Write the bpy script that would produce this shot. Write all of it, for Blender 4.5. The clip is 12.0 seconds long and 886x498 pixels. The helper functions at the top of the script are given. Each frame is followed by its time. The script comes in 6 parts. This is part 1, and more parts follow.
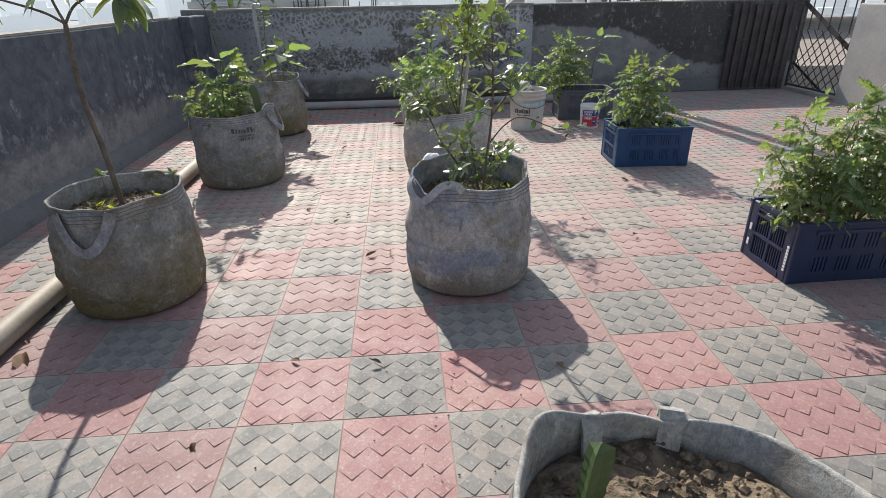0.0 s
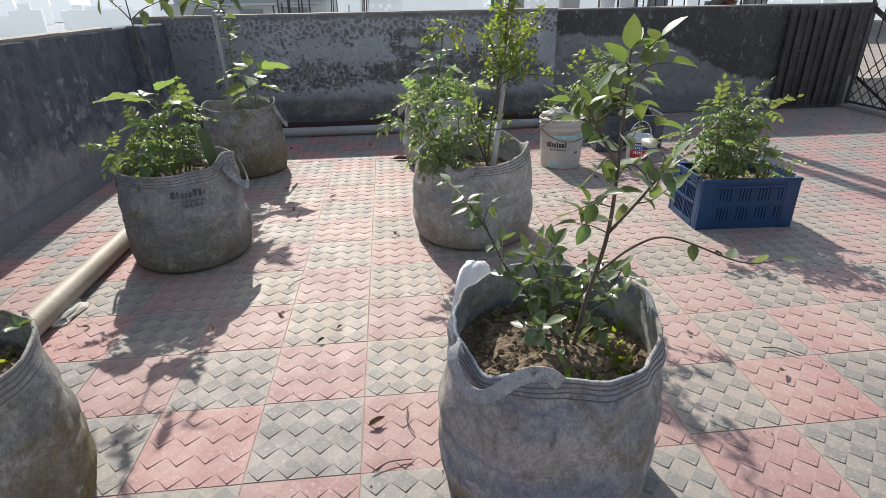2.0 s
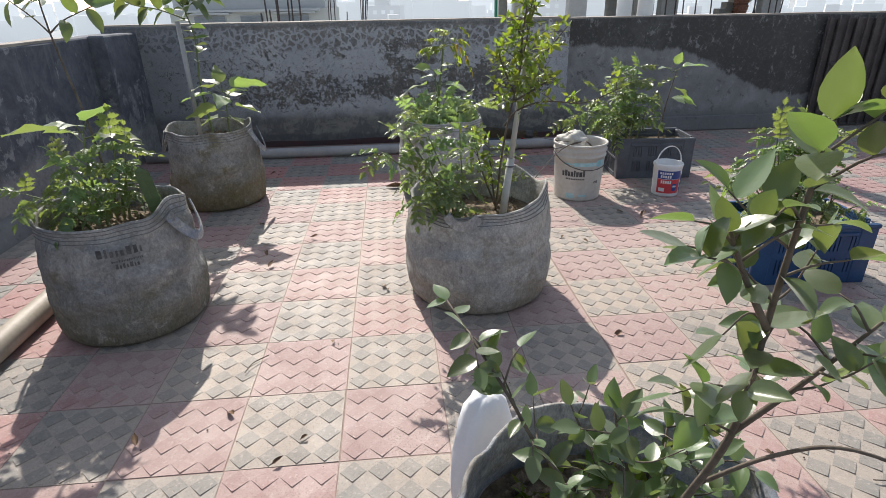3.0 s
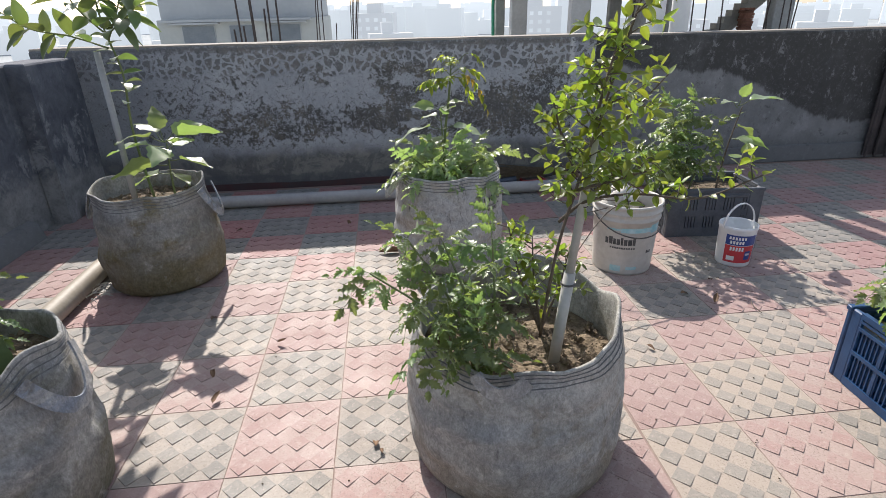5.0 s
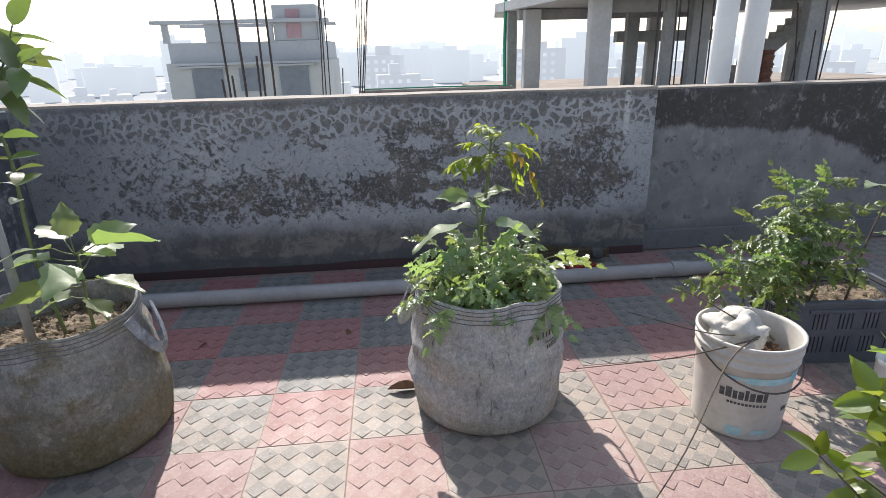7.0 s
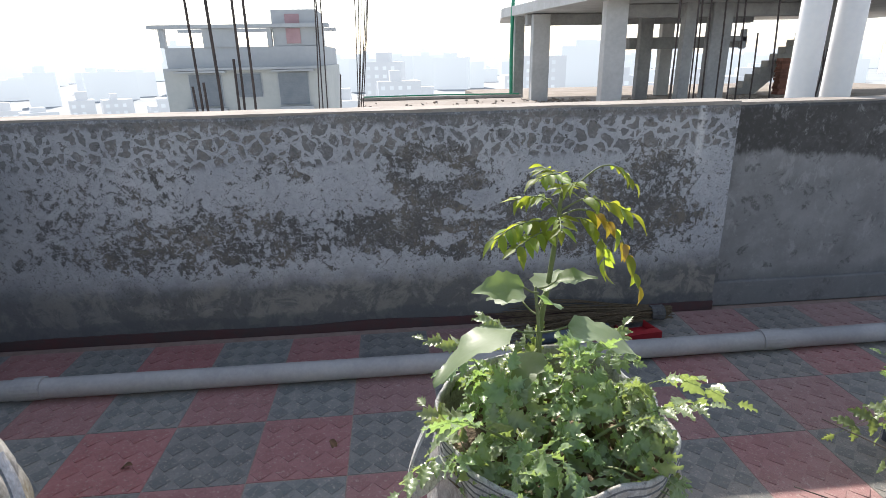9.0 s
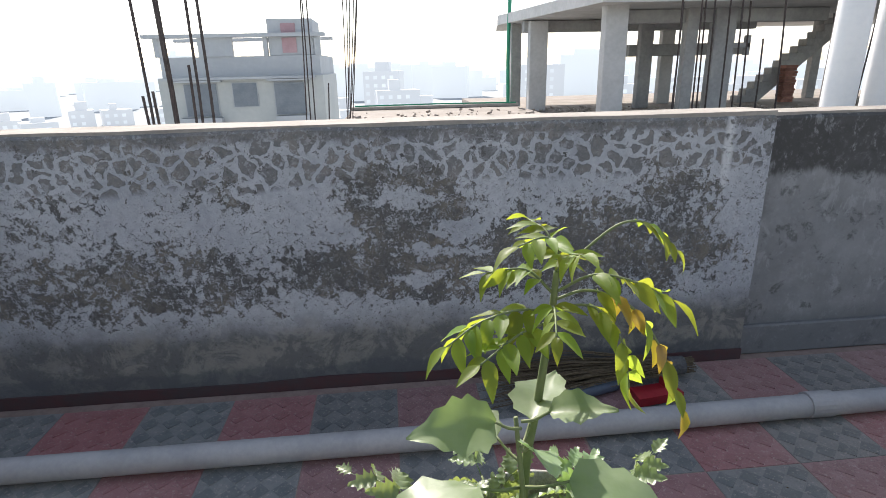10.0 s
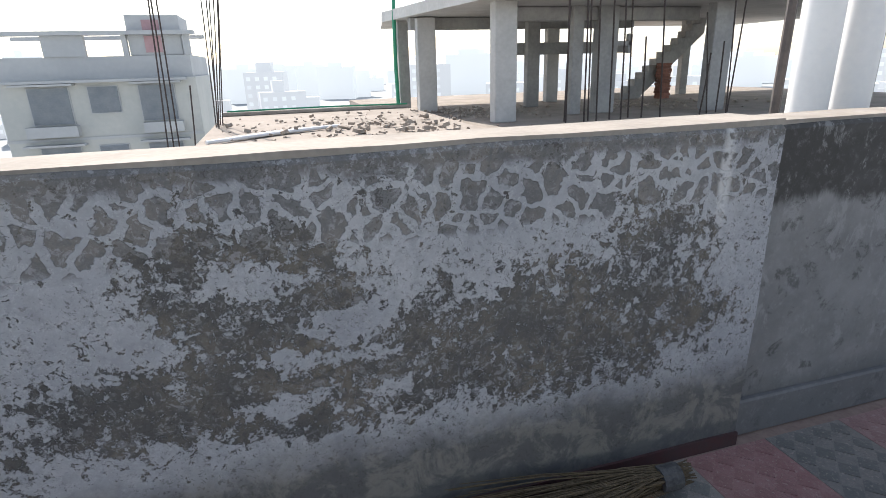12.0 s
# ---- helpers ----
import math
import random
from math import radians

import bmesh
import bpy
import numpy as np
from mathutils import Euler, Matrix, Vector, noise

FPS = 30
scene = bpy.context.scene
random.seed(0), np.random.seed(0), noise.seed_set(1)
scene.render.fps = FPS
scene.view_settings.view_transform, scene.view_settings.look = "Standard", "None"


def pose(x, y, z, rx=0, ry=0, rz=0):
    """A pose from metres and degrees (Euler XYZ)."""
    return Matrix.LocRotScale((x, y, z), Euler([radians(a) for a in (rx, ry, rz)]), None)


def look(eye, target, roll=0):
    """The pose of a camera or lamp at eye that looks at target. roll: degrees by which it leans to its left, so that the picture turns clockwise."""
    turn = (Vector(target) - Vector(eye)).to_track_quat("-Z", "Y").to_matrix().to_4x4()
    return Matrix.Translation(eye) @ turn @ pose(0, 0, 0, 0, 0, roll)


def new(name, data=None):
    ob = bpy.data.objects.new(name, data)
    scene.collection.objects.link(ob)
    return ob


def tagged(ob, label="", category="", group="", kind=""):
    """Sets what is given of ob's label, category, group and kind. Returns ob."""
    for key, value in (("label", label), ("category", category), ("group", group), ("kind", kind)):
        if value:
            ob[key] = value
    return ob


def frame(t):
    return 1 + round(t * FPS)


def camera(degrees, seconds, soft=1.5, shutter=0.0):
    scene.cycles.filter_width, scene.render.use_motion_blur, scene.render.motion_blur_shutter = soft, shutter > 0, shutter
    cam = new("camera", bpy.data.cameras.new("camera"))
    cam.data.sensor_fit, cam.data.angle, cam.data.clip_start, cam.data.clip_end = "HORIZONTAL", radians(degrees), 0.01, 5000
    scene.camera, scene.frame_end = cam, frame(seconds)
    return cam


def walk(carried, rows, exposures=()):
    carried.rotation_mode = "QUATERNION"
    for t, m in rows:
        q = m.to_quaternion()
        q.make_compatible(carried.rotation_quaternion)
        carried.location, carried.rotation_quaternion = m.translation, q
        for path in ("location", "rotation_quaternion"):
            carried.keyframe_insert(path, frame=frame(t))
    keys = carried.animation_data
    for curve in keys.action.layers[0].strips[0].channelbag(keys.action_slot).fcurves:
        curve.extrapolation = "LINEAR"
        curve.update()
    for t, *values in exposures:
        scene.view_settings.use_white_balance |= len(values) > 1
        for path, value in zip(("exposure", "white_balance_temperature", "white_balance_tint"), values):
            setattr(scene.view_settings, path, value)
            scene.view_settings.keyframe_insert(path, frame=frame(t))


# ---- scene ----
cam = camera(77.7, 12.0, 0.85)
PATH = [
    (0, (-0.028, 0.049, 1.104), (0.101, 1.857, 0.258), -1.1),
    (0.5, (-0.037, 0.278, 1.123), (0.115, 2.085, 0.278), -1.1),
    (1, (0.014, 0.558, 1.09), (0.178, 2.363, 0.245), -1.1),
    (1.5, (-0.022, 0.828, 1.09), (0.138, 2.633, 0.244), -1.1),
    (2, (-0.108, 1.129, 1.118), (0.055, 2.936, 0.277), -1.1),
    (2.5, (-0.065, 1.435, 1.132), (0.108, 3.242, 0.293), -0.4),
    (3, (-0.045, 1.661, 1.119), (0.113, 3.477, 0.296), -1.0),
    (4.8, (-0.003, 2.395, 1.172), (0.171, 4.213, 0.358), -1.6),
    (5, (-0.033, 2.499, 1.172), (0.146, 4.322, 0.369), -1.3),
    (5.5, (-0.091, 2.741, 1.192), (0.095, 4.569, 0.402), -1.2),
    (6, (0.001, 3.01, 1.193), (0.176, 4.845, 0.417), -1.4),
    (6.5, (0.01, 3.166, 1.192), (0.177, 5.023, 0.471), -1.7),
    (7, (-0.043, 3.367, 1.206), (0.121, 5.24, 0.526), -1.5),
    (7.2, (-0.046, 3.452, 1.203), (0.11, 5.325, 0.52), -1.5),
    (8.8, (-0.031, 4.03, 1.176), (0.144, 5.908, 0.509), -0.9),
    (9, (-0.054, 4.124, 1.187), (0.114, 6.005, 0.528), -1.1),
    (9.5, (0.001, 4.36, 1.174), (0.178, 6.249, 0.54), -1.1),
    (10, (0.086, 4.562, 1.16), (0.257, 6.453, 0.529), -1.3),
    (10.5, (0.068, 4.715, 1.169), (0.24, 6.607, 0.539), -1.1),
    (11, (0.034, 4.927, 1.172), (0.273, 6.81, 0.54), -1.1),
    (11.5, (0.131, 5.179, 1.15), (0.474, 7.043, 0.512), -1.4),
    (12, (0.214, 5.322, 1.141), (0.744, 7.141, 0.502), -1.6),
]
walk(cam, [(t, look(eye, target, roll)) for t, eye, target, roll in PATH],
     [(0.0, 0.5, 6520, 10), (3.0, 0.6, 6520, 11), (5.0, 0.69, 6480, 12), (7.0, 0.8, 6430, 13), (9.0, 1.02, 6480, 12), (12.0, 1.1, 6620, 12)])

# ---- light ----
SUN_DIR = Vector((-0.25, 1.19, 1.0)).normalized()
world = bpy.data.worlds.new("hazy_sky")
scene.world = world
world.use_nodes = True
wn = world.node_tree
wn.nodes.clear()
sky = wn.nodes.new("ShaderNodeTexSky")
sky.sky_type = "NISHITA"
sky.sun_disc = False
sky.sun_elevation = math.asin(SUN_DIR.z)
sky.sun_rotation = math.atan2(SUN_DIR.x, SUN_DIR.y)
sky.altitude = 20
sky.air_density, sky.dust_density, sky.ozone_density = 1.0, 1.0, 1.0
bg = wn.nodes.new("ShaderNodeBackground")
bg.inputs["Strength"].default_value = 0.122
wo = wn.nodes.new("ShaderNodeOutputWorld")
pale = wn.nodes.new("ShaderNodeHueSaturation")
pale.inputs["Saturation"].default_value = 0.66
wn.links.new(sky.outputs[0], pale.inputs["Color"])
wn.links.new(pale.outputs[0], bg.inputs[0])
wn.links.new(bg.outputs[0], wo.inputs[0])
sun = new("sun", bpy.data.lights.new("sun", "SUN"))
sun.data.energy, sun.data.angle, sun.data.color = 3.95, radians(0.6), (1.0, 0.94, 0.86)
sun.matrix_world = look(SUN_DIR * 60, (0, 0, 0))


# ---- materials ----
class Nodes:
    """Small wrapper to write node trees briefly."""

    def __init__(self, name):
        self.m = bpy.data.materials.new(name)
        self.m.use_nodes = True
        self.t = self.m.node_tree
        self.b = self.t.nodes["Principled BSDF"]
        self.out = self.t.nodes["Material Output"]
        self.geo = self.t.nodes.new("ShaderNodeNewGeometry")
        self.pos = self.geo.outputs["Position"]

    def put(self, sock, v):
        if v is None:
            return
        if isinstance(v, bpy.types.NodeSocket):
            self.t.links.new(v, sock)
        elif isinstance(v, tuple) and len(v) == 3 and sock.type == "RGBA":
            sock.default_value = (*v, 1)
        else:
            sock.default_value = v

    def noise(self, scale, detail=4, rough=0.55, distort=0.0, vec=None, seed=0.0):
        n = self.t.nodes.new("ShaderNodeTexNoise")
        n.noise_dimensions = "4D"
        self.put(n.inputs["Vector"], vec or self.pos)
        n.inputs["W"].default_value = seed
        n.inputs["Scale"].default_value, n.inputs["Detail"].default_value = scale, detail
        n.inputs["Roughness"].default_value, n.inputs["Distortion"].default_value = rough, distort
        return n.outputs[0]

    def voronoi(self, scale, feature="F1", vec=None, rand=1.0):
        n = self.t.nodes.new("ShaderNodeTexVoronoi")
        n.feature = feature
        self.put(n.inputs["Vector"], vec or self.pos)
        n.inputs["Scale"].default_value, n.inputs["Randomness"].default_value = scale, rand
        return n.outputs["Distance"]

    def math(self, op, a, b=None, c=None, clamp=False):
        n = self.t.nodes.new("ShaderNodeMath")
        n.operation, n.use_clamp = op, clamp
        for i, v in enumerate((a, b, c)):
            self.put(n.inputs[i], v)
        return n.outputs[0]

    def ramp(self, v, lo, hi, a=0.0, b=1.0):
        n = self.t.nodes.new("ShaderNodeMapRange")
        n.interpolation_type = "SMOOTHSTEP"
        for i, x in enumerate((v, lo, hi, a, b)):
            self.put(n.inputs[i], x)
        return n.outputs[0]

    def mix(self, f, a, b):
        n = self.t.nodes.new("ShaderNodeMix")
        n.data_type = "RGBA"
        self.put(n.inputs[0], f), self.put(n.inputs[6], a), self.put(n.inputs[7], b)
        return n.outputs[2]

    def xyz(self):
        n = self.t.nodes.new("ShaderNodeSeparateXYZ")
        self.put(n.inputs[0], self.pos)
        return n.outputs

    def scaled(self, sx, sy, sz):
        n = self.t.nodes.new("ShaderNodeVectorMath")
        n.operation = "MULTIPLY"
        self.put(n.inputs[0], self.pos)
        n.inputs[1].default_value = (sx, sy, sz)
        return n.outputs[0]

    def bent(self, scale, amount):
        """The position, pushed about by a noise."""
        n = self.t.nodes.new("ShaderNodeTexNoise")
        n.inputs["Scale"].default_value, n.inputs["Detail"].default_value = scale, 3
        self.put(n.inputs["Vector"], self.pos)
        v = self.t.nodes.new("ShaderNodeVectorMath")
        v.operation = "MULTIPLY_ADD"
        self.put(v.inputs[0], n.outputs["Color"])
        v.inputs[1].default_value = (amount,) * 3
        self.put(v.inputs[2], self.pos)
        return v.outputs[0]

    def random(self):
        return self.t.nodes.new("ShaderNodeObjectInfo").outputs["Random"]

    def island(self):
        return self.geo.outputs["Random Per Island"]

    def hsv(self, col, hue=None, sat=None, val=None):
        n = self.t.nodes.new("ShaderNodeHueSaturation")
        self.put(n.inputs["Hue"], hue), self.put(n.inputs["Saturation"], sat), self.put(n.inputs["Value"], val)
        self.put(n.inputs["Color"], col)
        return n.outputs[0]

    def done(self, col, rough=0.8, bump=None, strength=0.3, dist=0.01, metal=0.0, spec=None):
        self.put(self.b.inputs["Base Color"], col)
        self.put(self.b.inputs["Roughness"], rough)
        self.put(self.b.inputs["Metallic"], metal)
        if spec is not None:
            self.put(self.b.inputs["Specular IOR Level"], spec)
        if bump is not None:
            n = self.t.nodes.new("ShaderNodeBump")
            n.inputs["Strength"].default_value, n.inputs["Distance"].default_value = strength, dist
            self.put(n.inputs["Height"], bump)
            self.t.links.new(n.outputs[0], self.b.inputs["Normal"])
        return self.m


def plain(name, a, b, scale=8.0, fine=60.0, rough=0.8, bump=0.3, dist=0.004, metal=0.0, rnd=0.0, spec=None):
    """Two colours mixed by a coarse and a fine noise, with relief."""
    n = Nodes(name)
    co, fi = n.noise(scale, 5), n.noise(fine, 3)
    f = n.math("ADD", n.math("MULTIPLY", co, 0.7), n.math("MULTIPLY", fi, 0.3))
    col = n.mix(n.ramp(f, 0.32, 0.68), a, b)
    if rnd:
        col = n.hsv(col, val=n.math("MULTIPLY_ADD", n.random(), rnd, 1 - rnd / 2))
    return n.done(col, rough, n.math("ADD", co, n.math("MULTIPLY", fi, 0.5)), bump, dist, metal, spec)


def leaf_mat(name, top, under, glow, rough=0.4, sheen=0.0, thin=0.36, spec=0.7):
    """Thin leaf: glossy face, light shining through."""
    n = Nodes(name)
    r = n.random()
    nz = n.noise(22, 3)
    col = n.mix(n.ramp(nz, 0.3, 0.7), top, under)
    col = n.hsv(col, hue=n.math("MULTIPLY_ADD", r, 0.035, 0.482), val=n.math("MULTIPLY_ADD", r, 0.5, 0.75))
    n.done(col, rough * 0.85, n.noise(90, 2), 0.25, 0.002, spec=spec)
    n.b.inputs["Sheen Weight"].default_value, n.b.inputs["Sheen Roughness"].default_value = sheen, 0.4
    tr = n.t.nodes.new("ShaderNodeBsdfTranslucent")
    n.put(tr.inputs["Color"], n.hsv(glow, hue=n.math("MULTIPLY_ADD", r, 0.04, 0.48), val=n.math("MULTIPLY_ADD", r, 0.4, 0.8)))
    mx = n.t.nodes.new("ShaderNodeMixShader")
    mx.inputs[0].default_value = thin
    n.t.links.new(n.b.outputs[0], mx.inputs[1])
    n.t.links.new(tr.outputs[0], mx.inputs[2])
    n.t.links.new(mx.outputs[0], n.out.inputs["Surface"])
    return n.m


def tile_mat(name, a, b, dust, amount=1.0):
    n = Nodes(name)
    r, big, fine = n.random(), n.noise(1.5, 6, 0.6, 0.3), n.noise(55, 4, 0.7)
    col = n.mix(n.ramp(n.noise(14, 5, 0.65), 0.3, 0.7), a, b)
    col = n.hsv(col, sat=n.math("MULTIPLY_ADD", r, 0.35, 0.72), val=n.math("MULTIPLY_ADD", r, 0.28, 0.86))
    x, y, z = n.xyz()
    # Dust oval over the sunny middle; it also paints in the sun's paleness.
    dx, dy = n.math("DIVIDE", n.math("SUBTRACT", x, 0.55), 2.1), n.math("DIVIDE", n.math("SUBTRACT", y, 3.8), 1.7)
    sun_dust = n.math("ADD", n.math("ADD", n.math("MULTIPLY", dx, dx), n.math("MULTIPLY", dy, dy)), n.math("MULTIPLY", n.math("SUBTRACT", n.noise(2.6, 7, 0.65, seed=37), 0.5), 1.6))
    sun_dust = n.ramp(sun_dust, 1.25, 0.35, 0.0, 0.56)
    d = n.math("ADD", n.math("ADD", sun_dust, n.ramp(big, 0.35, 0.65, 0.2, 0.58)), n.ramp(fine, 0.4, 0.72, 0.0, 0.25))
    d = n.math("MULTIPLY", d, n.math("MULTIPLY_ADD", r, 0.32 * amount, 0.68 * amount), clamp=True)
    # The north wall's shade put into the colour: less dust, deeper tone.
    shade_strip = n.math("ADD", y, n.math("MULTIPLY", n.noise(2.0, 5, 0.6, seed=38), 0.5))
    shade_strip = n.math("MULTIPLY", n.ramp(shade_strip, 5.25, 5.75), n.ramp(n.math("ADD", x, n.math("MULTIPLY", big, 0.4)), 1.7, 1.2))
    d = n.math("MULTIPLY", d, n.math("MULTIPLY_ADD", shade_strip, -0.7, 1.0))
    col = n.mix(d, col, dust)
    grit = n.math("MULTIPLY", n.ramp(n.noise(170, 5, 0.7, 0.4, seed=33), 0.53, 0.6), n.ramp(n.noise(4, 5, seed=34), 0.35, 0.65, 0.25, 1.0))
    col = n.mix(n.math("MULTIPLY", grit, 0.55), col, (0.1, 0.075, 0.06))
    pale = n.ramp(n.noise(85, 6, 0.72, 0.5, seed=35), 0.55, 0.62, 0, 0.4)
    col = n.mix(pale, col, (0.5, 0.42, 0.36))
    rough = n.ramp(n.noise(9, 3), 0.3, 0.7, 0.6, 0.76)
    n.b.inputs["Sheen Weight"].default_value, n.b.inputs["Sheen Roughness"].default_value = 0.3, 0.45
    n.b.inputs["Sheen Tint"].default_value = (1.0, 0.93, 0.85, 1)
    return n.done(col, rough, n.math("ADD", fine, n.noise(220, 3, 0.7)), 0.5, 0.0012, spec=0.55)


def wall_mat():
    """Flaking whitish paint over mouldy dark plaster."""
    n = Nodes("flaking_wall_paint")
    x, y, z = n.xyz()
    bent = n.bent(16, 0.075)

    xw = n.math("ADD", x, n.math("MULTIPLY", n.math("SUBTRACT", n.noise(7, 6, 0.7, 0.6, seed=71), 0.5), 0.3))
    zw = n.math("ADD", z, n.math("MULTIPLY", n.math("SUBTRACT", n.noise(8, 6, 0.7, 0.6, seed=72), 0.5), 0.16))

    def patch(x0, sx, z0, sz, x=xw, z=zw):
        dx = n.math("DIVIDE", n.math("SUBTRACT", x, x0), sx)
        dz = n.math("DIVIDE", n.math("SUBTRACT", z, z0), sz)
        q = n.math("ADD", n.math("MULTIPLY", dx, dx), n.math("MULTIPLY", dz, dz))
        return n.ramp(q, 1.6, 0.2)

    def band(lo, mid, hi):
        return n.math("MULTIPLY", n.ramp(z, lo, mid), n.ramp(z, hi, mid))

    mould = n.math("MAXIMUM", patch(0.13, 0.24, 0.69, 0.17), patch(0.0, 0.36, 0.47, 0.11))
    mould = n.math("MAXIMUM", mould, patch(0.32, 0.36, 0.47, 0.15))
    mould = n.math("MAXIMUM", mould, patch(0.86, 0.46, 0.5, 0.2))
    mould = n.math("MAXIMUM", mould, n.math("MULTIPLY", patch(1.1, 0.2, 0.68, 0.14), 0.8))
    mould = n.math("MAXIMUM", mould, n.math("MULTIPLY", patch(-0.85, 0.62, 0.45, 0.15), 0.62))
    for x0, sx, z0, sz, k in ((-0.49, 0.1, 0.76, 0.08, 0.6), (-1.05, 0.2, 0.7, 0.12, 0.36), (-1.42, 0.2, 0.65, 0.12, 0.36)):
        mould = n.math("MAXIMUM", mould, n.math("MULTIPLY", patch(x0, sx, z0, sz), k))
    kept = patch(0.13, 0.075, 0.735, 0.042)
    for x0, sx, z0, sz in ((0.33, 0.11, 0.6, 0.045), (0.23, 0.16, 0.53, 0.026), (0.65, 0.03, 0.64, 0.03), (0.16, 0.1, 0.43, 0.03), (0.42, 0.06, 0.43, 0.03)):
        kept = n.math("MAXIMUM", kept, patch(x0, sx, z0, sz))
    mid = n.noise(9.0, 10, 0.7, 0.35)
    fine = n.noise(34, 10, 0.72, 0.6)
    micro = n.noise(150, 6, 0.7, 0.4, seed=41)
    isles = n.noise(17, 8, 0.66, 1.2, seed=12)
    mixed = n.math("ADD", n.math("MULTIPLY", mid, 0.22), n.math("ADD", n.math("MULTIPLY", fine, 0.38), n.math("MULTIPLY", isles, 0.18)))
    mixed = n.math("MULTIPLY_ADD", micro, 0.22, mixed)
    lack = n.math("ADD", mixed, n.math("MULTIPLY_ADD", mould, 0.072, -0.01))
    lack = n.math("SUBTRACT", lack, n.math("MULTIPLY", kept, 0.062))
    lack = n.math("ADD", lack, n.math("MULTIPLY", band(0.22, 0.45, 0.8), 0.016))
    lack = n.math("SUBTRACT", lack, n.math("MULTIPLY", n.ramp(z, 0.32, 0.22), 0.06))
    bare = n.ramp(lack, 0.528, 0.552)
    cells = n.voronoi(18, "DISTANCE_TO_EDGE", bent)
    veins = n.math("ADD", cells, n.math("MULTIPLY", n.math("SUBTRACT", fine, 0.5), 0.22))
    zone = n.math("ADD", band(0.7, 0.87, 1.06), n.math("MULTIPLY", n.math("SUBTRACT", n.noise(4, 4, seed=15), 0.5), 0.9))
    top = n.math("MULTIPLY", n.ramp(veins, 0.115, 0.15), n.ramp(zone, 0.35, 0.6))
    bare = n.math("MAXIMUM", bare, n.math("MULTIPLY", top, 0.8))
    edge = n.math("MULTIPLY", n.ramp(lack, 0.50, 0.53), n.ramp(lack, 0.545, 0.53))
    bare = n.math("MAXIMUM", bare, n.math("MULTIPLY", n.ramp(n.math("ADD", z, n.math("MULTIPLY", mid, 0.14)), 0.99, 1.02), 0.85))
    paint = n.mix(n.ramp(n.noise(3, 5), 0.3, 0.7), (0.345, 0.355, 0.375), (0.465, 0.47, 0.478))
    paint = n.mix(n.ramp(n.noise(30, 7, 0.75, seed=3), 0.42, 0.72, 0, 0.6), paint, (0.25, 0.255, 0.26))
    flecks = n.math("MULTIPLY", n.ramp(n.noise(95, 6, 0.7, 0.8, seed=21), 0.55, 0.6), n.ramp(n.noise(6, 4, seed=22), 0.35, 0.55))
    paint = n.mix(n.math("MULTIPLY", flecks, 0.75), paint, (0.12, 0.12, 0.11))
    paint = n.mix(n.math("MULTIPLY", edge, 0.5), paint, (0.58, 0.585, 0.59))
    mould_col = n.mix(n.ramp(n.noise(5, 6, seed=2), 0.35, 0.65), (0.046, 0.042, 0.035), (0.138, 0.114, 0.081))
    mould_col = n.mix(n.ramp(n.noise(110, 8, 0.8, seed=5), 0.52, 0.62, 0, 0.4), mould_col, (0.3, 0.295, 0.28))
    chips = n.math("MULTIPLY", n.ramp(n.noise(48, 7, 0.68, 1.0, seed=51), 0.53, 0.555), n.ramp(n.noise(8, 5, seed=52), 0.36, 0.5))
    mould_col = n.mix(n.math("MULTIPLY", chips, 0.5), mould_col, (0.4, 0.405, 0.41))
    mould_col = n.mix(n.ramp(n.noise(26, 9, 0.75, 0.7, seed=8), 0.47, 0.58, 0, 0.8), mould_col, (0.05, 0.047, 0.04))
    col = n.mix(n.math("MULTIPLY", bare, 0.87), paint, mould_col)
    # Blotchy plaster foot, its tones also darkened for the dimmer light low down.
    low = n.ramp(n.math("ADD", z, n.math("MULTIPLY", mid, 0.16)), 0.42, 0.28)
    foot = n.mix(n.ramp(n.noise(8, 10, 0.72, 0.7, seed=7), 0.46, 0.56), (0.085, 0.083, 0.076), (0.2, 0.188, 0.155))
    foot = n.mix(n.ramp(fine, 0.48, 0.7, 0, 0.6), foot, (0.07, 0.07, 0.066))
    foot = n.mix(n.ramp(n.noise(11, 8, 0.7, 0.8, seed=31), 0.55, 0.7, 0, 0.6), foot, (0.25, 0.24, 0.215))
    col = n.mix(n.math("MULTIPLY", low, 0.85), col, foot)
    damp = n.ramp(n.math("ADD", z, n.math("MULTIPLY", n.noise(5, 8, 0.65, seed=9), 0.16)), 0.19, 0.17)
    col = n.mix(n.math("MULTIPLY", damp, 0.6), col, (0.08, 0.088, 0.095))
    # Darker and bluer towards the west corner, with a noisy edge.
    dark_tone = n.ramp(n.math("ADD", x, n.math("MULTIPLY", n.noise(3, 7, 0.65, seed=77), 0.9)), -0.55, -1.35, 0.0, 0.55)
    col = n.mix(dark_tone, col, (0.1, 0.107, 0.125))
    drip = n.math("MULTIPLY", patch(1.29, 0.02, 0.86, 0.14, x, z), n.ramp(n.noise(40, 3, seed=4), 0.35, 0.5))
    col = n.mix(n.math("MULTIPLY", drip, 0.8), col, (0.62, 0.62, 0.61))
    h = n.math("MULTIPLY_ADD", bare, -1.0, n.math("MULTIPLY", fine, 0.8))
    return n.done(col, 0.85, h, 0.8, 0.004)


